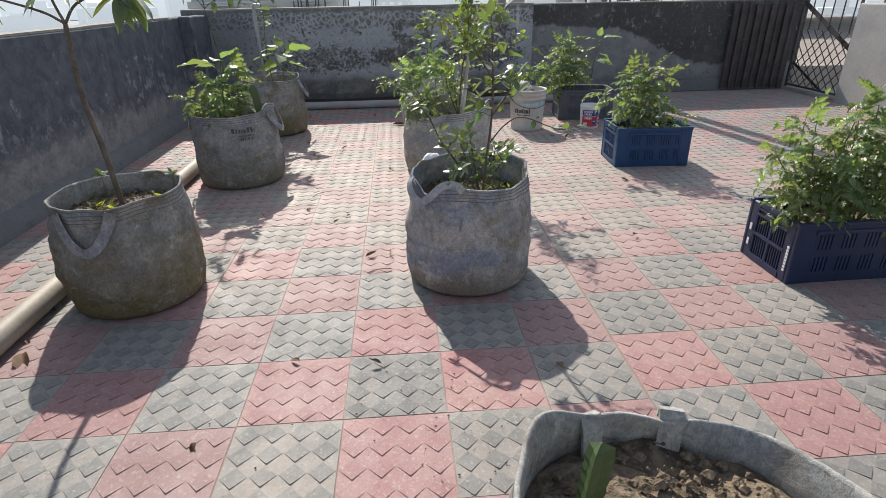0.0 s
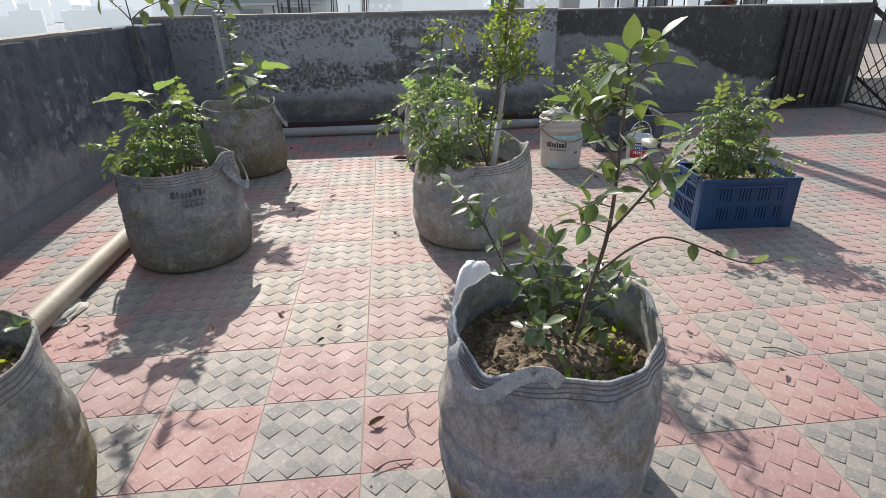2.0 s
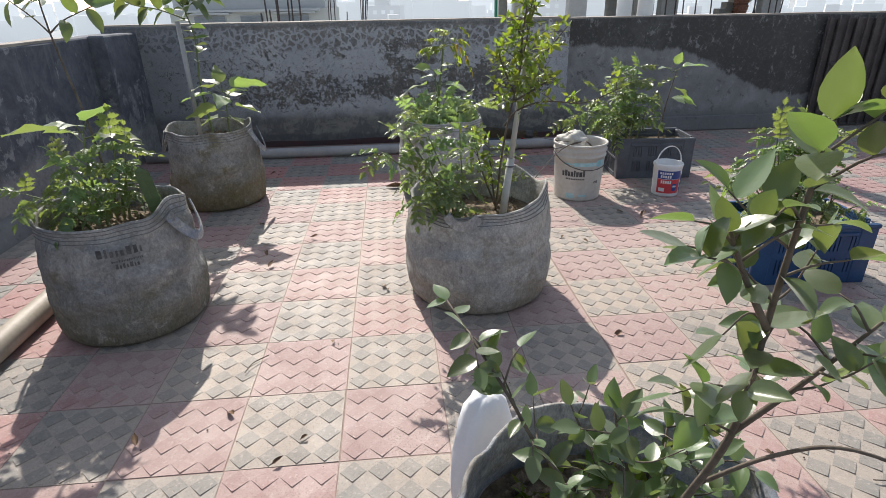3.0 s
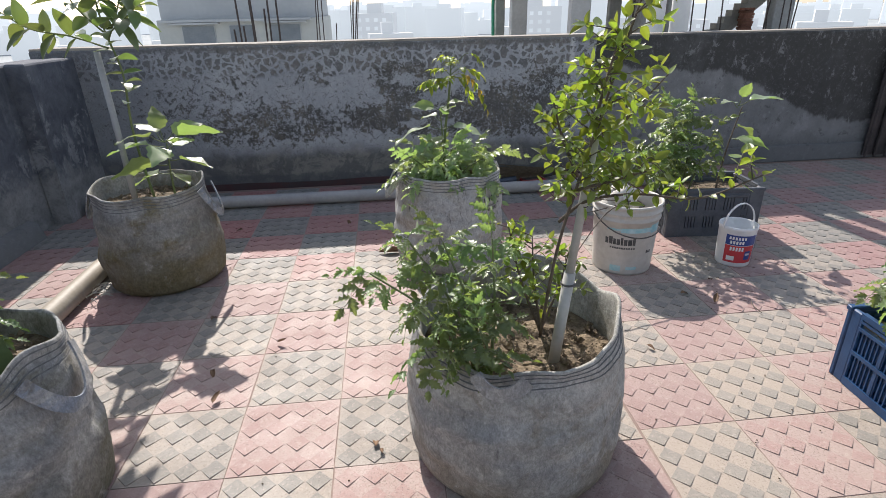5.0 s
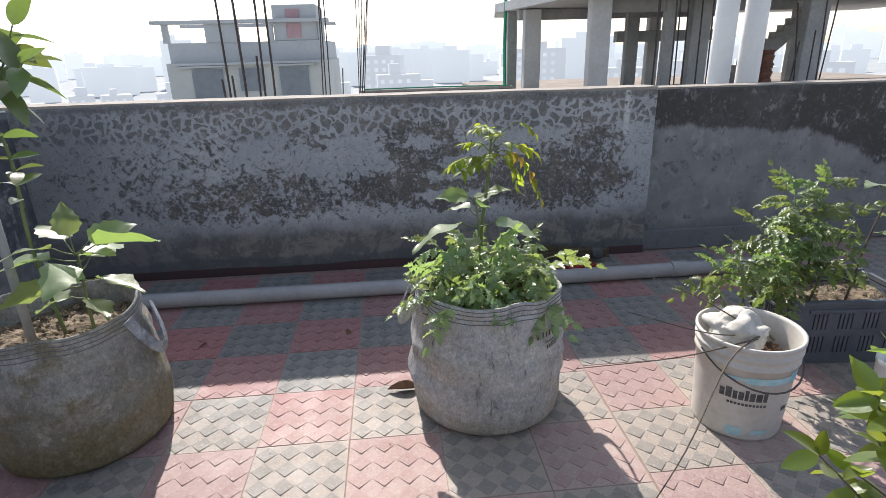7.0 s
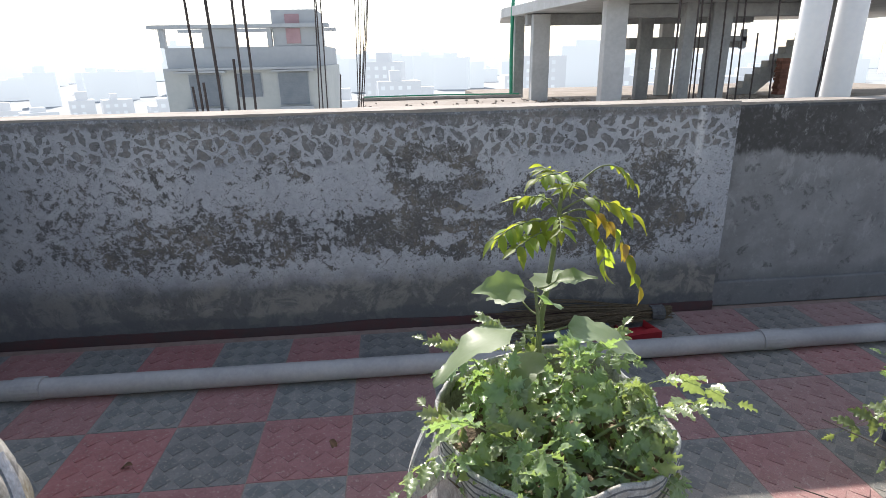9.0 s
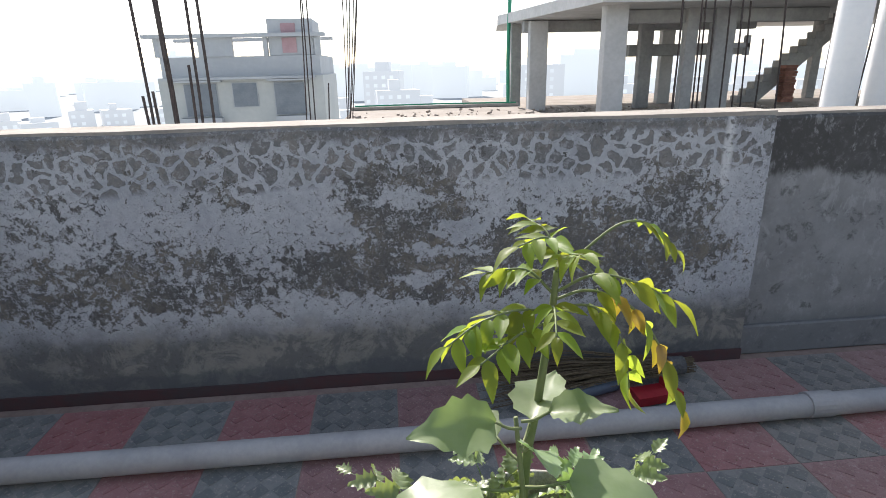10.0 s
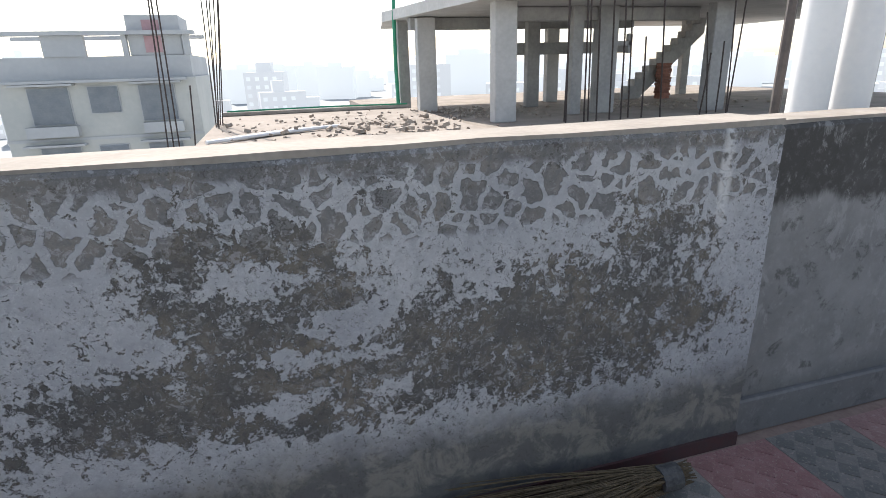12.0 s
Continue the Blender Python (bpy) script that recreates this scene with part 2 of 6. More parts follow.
def grey_wall_mat(name, light, dark, top_z, seed):
    """Cement wall with dark weather stains from the top and damp at the foot."""
    n = Nodes(name)
    x, y, z = n.xyz()
    big, fine = n.noise(2.6, 7, 0.62, 0.6, seed=seed), n.noise(45, 5, 0.7, seed=seed)
    runs = n.noise(1.0, 6, 0.7, 0.3, vec=n.scaled(6, 6, 1.5), seed=seed)
    col = n.mix(n.ramp(n.noise(6, 6, 0.65, seed=seed + 2), 0.3, 0.7), light, tuple(c * 0.72 for c in light))
    fall = n.math("ADD", n.math("MULTIPLY", n.math("SUBTRACT", n.math("MINIMUM", x, 3.4), 1.6), 0.08), n.math("MULTIPLY", n.math("MAXIMUM", n.math("SUBTRACT", n.math("MINIMUM", x, 3.4), 2.5), 0.0), 0.35))
    t = n.math("ADD", n.math("ADD", z, fall), n.math("MULTIPLY", n.math("SUBTRACT", runs, 0.5), 0.2))
    stain = n.math("MULTIPLY", n.ramp(t, top_z - 0.035, top_z), n.ramp(big, 0.25, 0.5, 0.7, 1.0))
    col = n.mix(stain, col, dark)
    col = n.mix(n.math("MULTIPLY", n.ramp(n.noise(1.0, 8, 0.75, 0.6, vec=n.scaled(13, 13, 9), seed=seed + 6), 0.55, 0.62), 0.55), col, tuple(c * 1.25 for c in light))
    col = n.mix(n.math("MULTIPLY", n.ramp(n.noise(13, 8, 0.72, 0.5, seed=seed + 8), 0.55, 0.64), 0.6), col, tuple(c * 0.8 for c in dark))
    col = n.mix(n.ramp(n.math("ADD", big, n.math("MULTIPLY", runs, 0.5)), 0.8, 0.98, 0, 0.35), col, dark)
    damp = n.ramp(n.math("ADD", z, n.math("MULTIPLY", big, 0.12)), 0.27, 0.19)
    col = n.mix(n.math("MULTIPLY", damp, 0.6), col, (0.13, 0.135, 0.135))
    col = n.mix(n.ramp(fine, 0.5, 0.8, 0, 0.35), col, (0.36, 0.36, 0.36))
    return n.done(col, 0.88, n.math("ADD", big, fine), 0.4, 0.004)


def west_wall_mat():
    """Sooty dark parapet: scuffed pale patches low down, paint peeled off at the top, drip marks."""
    n = Nodes("weathered_dark_wall")
    x, y, z = n.xyz()
    big, mid = n.noise(2.2, 8, 0.65, 0.4, seed=61), n.noise(9, 9, 0.7, 0.5, seed=62)
    fine = n.noise(48, 8, 0.72, seed=63)
    brushed = n.noise(1.0, 8, 0.72, 0.4, vec=n.scaled(9, 9, 7), seed=64)
    dark_tone = n.mix(n.ramp(mid, 0.35, 0.65), (0.068, 0.076, 0.095), (0.13, 0.138, 0.158))
    pale = n.mix(n.ramp(mid, 0.35, 0.65), (0.34, 0.34, 0.335), (0.21, 0.21, 0.21))
    t = n.math("ADD", z, n.math("MULTIPLY_ADD", n.math("SUBTRACT", big, 0.5), 0.7, n.math("MULTIPLY", n.math("SUBTRACT", brushed, 0.5), 0.5)))
    col = n.mix(n.ramp(t, 0.24, 0.36, 0.15, 1.0), pale, dark_tone)
    zone = n.math("MULTIPLY", n.ramp(z, 0.15, 0.4), n.ramp(z, 0.72, 0.42))
    scuff = n.math("MULTIPLY", n.ramp(n.math("ADD", brushed, n.math("MULTIPLY", zone, 0.08)), 0.57, 0.64), n.ramp(big, 0.4, 0.55))
    col = n.mix(n.math("MULTIPLY", scuff, 0.75), col, (0.32, 0.325, 0.33))
    peel = n.math("ADD", z, n.math("MULTIPLY", n.math("SUBTRACT", n.noise(5, 8, 0.6, seed=66), 0.5), 0.28))
    peel = n.math("MULTIPLY", n.ramp(peel, 0.82, 0.835), n.ramp(y, 3.3, 3.0))
    col = n.mix(n.math("MULTIPLY", peel, 0.8), col, (0.25, 0.24, 0.225))
    drips = n.ramp(n.noise(1.0, 6, 0.65, 0.5, vec=n.scaled(13, 13, 1.6), seed=67), 0.57, 0.64)
    drips = n.math("MULTIPLY", drips, n.math("MULTIPLY", n.ramp(z, 0.45, 0.65), n.ramp(y, 3.2, 3.8)))
    col = n.mix(n.math("MULTIPLY", drips, 0.18), col, (0.3, 0.3, 0.3))
    col = n.mix(n.ramp(fine, 0.45, 0.7, 0, 0.5), col, (0.09, 0.092, 0.1))
    return n.done(col, 0.9, n.math("ADD", mid, n.math("MULTIPLY", fine, 0.6)), 0.6, 0.005)


def fabric_mat(name, a, b, stain, specks, blue=0.5, rise=0.42):
    """Matted grow-bag felt: washed-out bands, mud, upright dirt runs, loose fibres."""
    n = Nodes(name)
    fib = n.noise(1.0, 5, 0.75, 1.2, vec=n.scaled(150, 150, 70))
    weave = n.noise(55, 6, 0.75, 0.8, seed=3)
    col = n.mix(n.ramp(n.noise(6, 8, 0.68, 0.4), 0.36, 0.64), a, b)
    bands = n.noise(1.0, 6, 0.62, 0.5, vec=n.scaled(3, 3, 11), seed=2)
    cold = tuple(c * k for c, k in zip(a, (0.58, 0.76, 1.08)))
    col = n.mix(n.ramp(bands, 0.45, 0.6, 0, blue), col, cold)
    col = n.mix(n.ramp(n.noise(1.0, 8, 0.7, 0.6, vec=n.scaled(5, 5, 7), seed=4), 0.48, 0.64, 0, 0.75), col, stain)
    col = n.mix(n.ramp(n.noise(1.0, 7, 0.72, 0.3, vec=n.scaled(34, 34, 10), seed=6), 0.54, 0.68, 0, specks), col, (0.085, 0.085, 0.082))
    mud = n.ramp(n.math("ADD", n.xyz()[2], n.math("MULTIPLY", n.noise(6, 6, 0.65, 0.5, seed=14), 0.5)), rise, 0.22, 0, 0.86)
    col = n.mix(mud, col, stain)
    col = n.mix(n.ramp(n.noise(13, 8, 0.72, 0.7, seed=16), 0.55, 0.66, 0, 0.5), col, tuple(min(1, c * 1.3) for c in b))
    col = n.hsv(col, val=n.math("MULTIPLY", n.ramp(fib, 0.3, 0.7, 0.78, 1.22), n.ramp(weave, 0.32, 0.68, 0.8, 1.2)))
    relief = n.math("ADD", n.math("MULTIPLY", fib, 0.35), n.math("ADD", n.math("MULTIPLY", weave, 0.6), n.math("MULTIPLY", n.noise(10, 4, 0.5, 0.6), 1.3)))
    return n.done(col, 0.95, relief, 0.85, 0.006, spec=0.15)


M = {}
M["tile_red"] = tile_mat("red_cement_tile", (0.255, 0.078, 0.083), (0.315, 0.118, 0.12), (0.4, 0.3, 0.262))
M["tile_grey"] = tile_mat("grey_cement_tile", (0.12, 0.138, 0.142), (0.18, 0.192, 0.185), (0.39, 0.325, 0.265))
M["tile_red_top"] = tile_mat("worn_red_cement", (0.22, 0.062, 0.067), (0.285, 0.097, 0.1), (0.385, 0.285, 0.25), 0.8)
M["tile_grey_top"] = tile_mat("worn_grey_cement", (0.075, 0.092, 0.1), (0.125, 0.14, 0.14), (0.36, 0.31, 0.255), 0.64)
M["mortar"] = plain("dusty_mortar", (0.24, 0.17, 0.145), (0.33, 0.25, 0.21), 20, 90, 0.95, 0.5)
M["wall"] = wall_mat()
M["wall_grey"] = grey_wall_mat("stained_cement_wall", (0.25, 0.25, 0.247), (0.062, 0.06, 0.056), 0.78, 1.0)
M["wall_left"] = west_wall_mat()
M["wall_pale"] = plain("pale_cement_wall", (0.32, 0.31, 0.3), (0.44, 0.43, 0.4), 3, 50, 0.9, 0.4)
M["coping"] = plain("worn_cement_coping", (0.24, 0.215, 0.185), (0.36, 0.325, 0.28), 5, 60, 0.9, 0.4)
M["red_skirt"] = plain("dull_red_floor_paint", (0.085, 0.034, 0.035), (0.06, 0.045, 0.045), 9, 60, 0.7, 0.3)
M["felt"] = fabric_mat("grey_felt", (0.265, 0.263, 0.258), (0.45, 0.432, 0.4), (0.225, 0.19, 0.14), 0.5, 0.65)
M["felt_plain"] = fabric_mat("dusty_grey_felt", (0.29, 0.285, 0.265), (0.46, 0.445, 0.405), (0.24, 0.21, 0.16), 0.4, 0.15)
M["felt_green"] = fabric_mat("mossy_grey_felt", (0.215, 0.213, 0.2), (0.37, 0.358, 0.33), (0.15, 0.12, 0.05), 0.35, 0.2, 0.7)
M["felt_moss"] = fabric_mat("olive_stained_grey_felt", (0.225, 0.223, 0.21), (0.38, 0.368, 0.34), (0.16, 0.148, 0.105), 0.4, 0.25, 0.52)
M["felt_pale"] = fabric_mat("pale_mildewed_felt", (0.38, 0.375, 0.36), (0.5, 0.488, 0.46), (0.33, 0.3, 0.245), 0.8, 0.2)
M["soil"] = plain("dry_crumbly_soil", (0.065, 0.048, 0.032), (0.28, 0.215, 0.145), 34, 130, 0.97, 1.0, 0.012)
M["thread"] = plain("dark_sewing_thread", (0.085, 0.087, 0.09), (0.17, 0.17, 0.168), 60, 200, 0.9, 0.2)
M["ink"] = plain("faded_black_print", (0.05, 0.05, 0.052), (0.13, 0.13, 0.127), 40, 150, 0.9, 0.1)
M["citrus"] = leaf_mat("citrus_leaf", (0.075, 0.12, 0.045), (0.115, 0.165, 0.07), (0.25, 0.34, 0.06), 0.4, 0.4, 0.3, 0.75)
M["lemon"] = leaf_mat("sunlit_lemon_leaf", (0.07, 0.12, 0.02), (0.11, 0.165, 0.035), (0.38, 0.48, 0.04), 0.42, 0.3, 0.42, 0.7)
M["tomato"] = leaf_mat("tomato_leaf", (0.08, 0.13, 0.052), (0.15, 0.21, 0.09), (0.34, 0.45, 0.09), 0.46, 0.45, 0.4, 0.7)
M["eggplant"] = leaf_mat("broad_matt_leaf", (0.16, 0.22, 0.11), (0.24, 0.3, 0.17), (0.36, 0.5, 0.1), 0.5, 0.35, 0.38, 0.5)
# Second tomato leaf, with the pale look of direct sun put into its colour.
M["tomato_sunlit"] = leaf_mat("sunlit_tomato_leaf", (0.15, 0.23, 0.1), (0.28, 0.36, 0.19), (0.42, 0.56, 0.13), 0.42, 0.55, 0.4, 0.9)
M["yellow"] = leaf_mat("yellowed_leaf", (0.35, 0.24, 0.03), (0.28, 0.17, 0.04), (0.55, 0.4, 0.04), 0.5)
M["pinnate"] = leaf_mat("pinnate_leaf", (0.09, 0.15, 0.02), (0.13, 0.2, 0.03), (0.5, 0.58, 0.05), 0.6, 0.15, 0.5, 0.4)
M["green_stem"] = plain("green_stem", (0.11, 0.15, 0.05), (0.17, 0.19, 0.08), 15, 80, 0.6)
M["bark"] = plain("brown_twig_bark", (0.075, 0.058, 0.042), (0.16, 0.13, 0.1), 25, 120, 0.85, 0.6)
M["cactus"] = plain("dark_green_succulent", (0.05, 0.085, 0.03), (0.085, 0.13, 0.045), 12, 80, 0.5)
M["pvc"] = plain("dusty_grey_plastic_pipe", (0.3, 0.3, 0.3), (0.42, 0.41, 0.4), 5, 70, 0.55, 0.15)
M["pvc_tan"] = plain("sun_bleached_plastic_pipe", (0.3, 0.26, 0.205), (0.43, 0.38, 0.31), 5, 60, 0.6, 0.15)
M["pvc_white"] = plain("white_plastic_pipe", (0.7, 0.71, 0.72), (0.8, 0.8, 0.79), 3, 40, 0.4, 0.1)
M["stake"] = plain("pale_plastic_stake", (0.38, 0.37, 0.34), (0.5, 0.485, 0.45), 9, 60, 0.5, 0.1)
M["crate_blue"] = plain("scuffed_blue_plastic", (0.008, 0.043, 0.12), (0.014, 0.063, 0.165), 12, 90, 0.45, 0.25)
M["crate_navy"] = plain("scuffed_navy_plastic", (0.012, 0.022, 0.06), (0.02, 0.035, 0.085), 12, 90, 0.45, 0.25)
M["crate_dark"] = plain("dusty_charcoal_plastic", (0.065, 0.075, 0.09), (0.11, 0.12, 0.135), 12, 90, 0.6, 0.25)
M["bucket"] = plain("dirty_white_plastic", (0.48, 0.45, 0.4), (0.63, 0.61, 0.56), 7, 50, 0.5, 0.15)
M["turquoise"] = plain("smeared_turquoise_paint", (0.25, 0.55, 0.6), (0.5, 0.66, 0.68), 30, 90, 0.6)
M["white_plastic"] = plain("white_plastic", (0.75, 0.75, 0.74), (0.82, 0.82, 0.81), 9, 50, 0.4, 0.1)
M["label_blue"] = plain("blue_label", (0.02, 0.05, 0.22), (0.03, 0.07, 0.28), 20, 60, 0.4, 0.05)
M["label_red"] = plain("red_label", (0.55, 0.04, 0.05), (0.62, 0.06, 0.07), 20, 60, 0.4, 0.05)
M["cloth"] = plain("crumpled_white_cloth", (0.45, 0.425, 0.37), (0.62, 0.595, 0.54), 18, 120, 0.95, 0.6)
M["foam"] = plain("white_foam", (0.72, 0.73, 0.74), (0.8, 0.8, 0.8), 10, 120, 0.85, 0.3)
M["wire"] = plain("dull_steel_wire", (0.08, 0.08, 0.08), (0.16, 0.15, 0.14), 20, 90, 0.5, 0.2, 0.002, 0.6)
M["rust"] = plain("rusty_steel", (0.055, 0.045, 0.043), (0.1, 0.078, 0.07), 30, 120, 0.8, 0.4, 0.002, 0.3)
M["gate"] = plain("dark_painted_steel", (0.045, 0.04, 0.04), (0.095, 0.08, 0.075), 9, 60, 0.6, 0.3, 0.003, 0.2)
M["concrete"] = plain("raw_concrete", (0.42, 0.42, 0.405), (0.55, 0.545, 0.53), 1.6, 14, 0.9, 0.3, 0.02)
M["concrete_dark"] = plain("weathered_concrete", (0.26, 0.26, 0.255), (0.4, 0.395, 0.375), 1.6, 14, 0.9, 0.3, 0.02)
M["roof_dust"] = plain("dusty_roof_slab", (0.22, 0.19, 0.16), (0.32, 0.28, 0.24), 1.5, 20, 0.95, 0.4, 0.02)
M["rubble"] = plain("brick_rubble", (0.26, 0.21, 0.17), (0.4, 0.36, 0.31), 6, 30, 0.95, 0.5, rnd=0.4)
M["brick"] = plain("old_red_brick", (0.2, 0.09, 0.065), (0.32, 0.16, 0.12), 9, 60, 0.95, 0.5, rnd=0.4)
M["house"] = plain("grey_house_plaster", (0.4, 0.41, 0.42), (0.47, 0.48, 0.48), 0.4, 4, 0.9, 0.2, 0.02)
M["house_cream"] = plain("cream_house_plaster", (0.42, 0.43, 0.41), (0.5, 0.5, 0.47), 0.4, 4, 0.9, 0.2, 0.02)
M["shutter"] = plain("grey_blue_shutter", (0.2, 0.225, 0.25), (0.26, 0.28, 0.3), 2, 9, 0.6, 0.1)
M["pink"] = plain("faded_pink_board", (0.4, 0.25, 0.26), (0.47, 0.31, 0.32), 2, 9, 0.8, 0.1)
M["green"] = plain("green_plastic_hose", (0.02, 0.22, 0.12), (0.03, 0.28, 0.16), 9, 40, 0.5, 0.1)
M["dead"] = plain("dry_brown_leaf", (0.1, 0.055, 0.03), (0.22, 0.13, 0.07), 30, 90, 0.8, 0.4, rnd=0.5)
M["straw"] = plain("straw_sticks", (0.085, 0.065, 0.04), (0.18, 0.135, 0.08), 60, 150, 0.8, 0.2)
M["red_plastic"] = plain("red_plastic", (0.32, 0.015, 0.025), (0.4, 0.03, 0.035), 12, 60, 0.4, 0.1)
M["dark_blue"] = plain("blue_grey_plastic", (0.06, 0.08, 0.11), (0.1, 0.13, 0.17), 12, 60, 0.5, 0.1)
M["ground"] = plain("hazy_city_ground", (0.3, 0.33, 0.34), (0.4, 0.42, 0.42), 0.02, 0.1, 0.95, 0.0)


# ---- mesh helpers ----
def mesh_of(name, verts, faces, smooth=False, mats=()):
    me = bpy.data.meshes.new(name)
    me.from_pydata([tuple(v) for v in verts], [], faces)
    for m in mats:
        me.materials.append(m)
    if smooth:
        me.shade_smooth()
    me.update()
    return me


class Geo:
    """Collects vertices and faces of one mesh."""

    def __init__(self):
        self.v, self.f = [], []

    def add(self, verts, faces):
        o = len(self.v)
        self.v += [Vector(v) for v in verts]
        self.f += [tuple(i + o for i in f) for f in faces]
        return self

    def box(self, x0, y0, z0, x1, y1, z1, m=None, bevel=0.0):
        """A box; with a bevel its four upright and eight level edges are cut."""
        if bevel <= 0:
            vs = [(x, y, z) for z in (z0, z1) for x, y in ((x0, y0), (x1, y0), (x1, y1), (x0, y1))]
            fs = [(3, 2, 1, 0), (4, 5, 6, 7), (0, 1, 5, 4), (1, 2, 6, 5), (2, 3, 7, 6), (3, 0, 4, 7)]
        else:
            b, vs, fs = bevel, [], []

            def ring(z, k):
                xa, xb, ya, yb, c = x0 + k, x1 - k, y0 + k, y1 - k, b
                return [(xa + c, ya, z), (xb - c, ya, z), (xb, ya + c, z), (xb, yb - c, z), (xb - c, yb, z), (xa + c, yb, z), (xa, yb - c, z), (xa, ya + c, z)]

            for z, k in ((z0, b), (z0 + b, 0), (z1 - b, 0), (z1, b)):
                vs += ring(z, k)
            for r in range(3):
                fs += [(r * 8 + i, r * 8 + (i + 1) % 8, r * 8 + 8 + (i + 1) % 8, r * 8 + 8 + i) for i in range(8)]
            fs += [tuple(range(7, -1, -1)), tuple(range(24, 32))]
        if m is not None:
            vs = [m @ Vector(v) for v in vs]
        return self.add(vs, fs)

    def tube(self, pts, radii, n=8, caps=True):
        pts = [Vector(p) for p in pts]
        if not hasattr(radii, "__len__"):
            radii = [radii] * len(pts)
        vs, fs = [], []
        side = None
        for i, p in enumerate(pts):
            d = (pts[min(i + 1, len(pts) - 1)] - pts[max(i - 1, 0)]).normalized()
            if side is None:
                side = d.orthogonal().normalized()
            side = (side - d * side.dot(d)).normalized()
            up = d.cross(side)
            vs += [p + (side * math.cos(a) + up * math.sin(a)) * radii[i] for a in (2 * math.pi * k / n for k in range(n))]
        for i in range(len(pts) - 1):
            fs += [(i * n + k, i * n + (k + 1) % n, i * n + n + (k + 1) % n, i * n + n + k) for k in range(n)]
        if caps:
            fs += [tuple(range(n - 1, -1, -1)), tuple(range((len(pts) - 1) * n, len(pts) * n))]
        return self.add(vs, fs)

    def ribbon(self, pts, sides, width, thick):
        """A strap along pts; sides give the way across it."""
        pts, vs, fs = [Vector(p) for p in pts], [], []
        for i, p in enumerate(pts):
            d = (pts[min(i + 1, len(pts) - 1)] - pts[max(i - 1, 0)]).normalized()
            s = Vector(sides[i]).normalized()
            s = (s - d * s.dot(d)).normalized()
            u = d.cross(s)
            vs += [p + s * a * width / 2 + u * b * thick / 2 for a, b in ((-1, -1), (1, -1), (1, 1), (-1, 1))]
        for i in range(len(pts) - 1):
            fs += [(i * 4 + k, i * 4 + (k + 1) % 4, i * 4 + 4 + (k + 1) % 4, i * 4 + 4 + k) for k in range(4)]
        fs += [(3, 2, 1, 0), tuple(range(len(vs) - 4, len(vs)))]
        return self.add(vs, fs)

    def mesh(self, name, mat, smooth=False):
        return mesh_of(name, self.v, self.f, smooth, [mat])


def smooth_line(pts, n=6):
    """Catmull-Rom points through pts."""
    p = [Vector(q) for q in pts]
    p = [p[0] * 2 - p[1]] + p + [p[-1] * 2 - p[-2]]
    out = []
    for i in range(1, len(p) - 2):
        for k in range(n):
            t = k / n
            out.append(0.5 * (2 * p[i] + (p[i + 1] - p[i - 1]) * t + (2 * p[i - 1] - 5 * p[i] + 4 * p[i + 1] - p[i + 2]) * t * t
                              + (3 * p[i] - p[i - 1] - 3 * p[i + 1] + p[i + 2]) * t ** 3))
    return out + [p[-2]]


def thing(name, label, category, loc=(0, 0, 0), rz=0.0, group="", kind=""):
    e = new(name)
    e.empty_display_size = 0.05
    e.matrix_basis = pose(*loc, 0, 0, rz)
    return tagged(e, label, category, group, kind)


def part(name, geo, mat, parent, label="", smooth=False):
    ob = new(name, geo.mesh(name, mat, smooth) if isinstance(geo, Geo) else geo)
    ob.parent = parent
    if label:
        tagged(ob, label)
    return ob


def solid(name, geo, mat, label, category="", kind="structure", smooth=False):
    return tagged(new(name, geo.mesh(name, mat, smooth)), label, category, "", kind)


def strip(r0, r1, a0, a1, z0, z1, n=8, gap=0.0018):
    """A curved patch on a round wall of radius r0 below and r1 above."""
    g = Geo()
    vs = []
    for i in range(n + 1):
        a = radians(a0 + (a1 - a0) * i / n)
        for r, z in ((r0, z0), (r1, z1)):
            vs.append(((r + gap) * math.cos(a), (r + gap) * math.sin(a), z))
    return g.add(vs, [(2 * i, 2 * i + 2, 2 * i + 3, 2 * i + 1) for i in range(n)])


def lathe(profile, n=40):
    """A round body from (radius, height) pairs."""
    g, vs, fs = Geo(), [], []
    for r, z in profile:
        vs += [(r * math.cos(2 * math.pi * k / n), r * math.sin(2 * math.pi * k / n), z) for k in range(n)]
    for i in range(len(profile) - 1):
        fs += [(i * n + k, i * n + (k + 1) % n, i * n + n + (k + 1) % n, i * n + n + k) for k in range(n)]
    return g.add(vs, fs)


# ---- the roof terrace ----
X_W, X_E, Y_N, Y_S = -2.1, 4.47, 6.437, -3.2
STEP_X = 1.46
solid("floor", Geo().box(X_W - 0.2, Y_S - 0.2, -0.3, X_E + 0.2, Y_N + 0.2, -0.0017), M["mortar"], "mortar bed of the roof terrace floor", "floor")


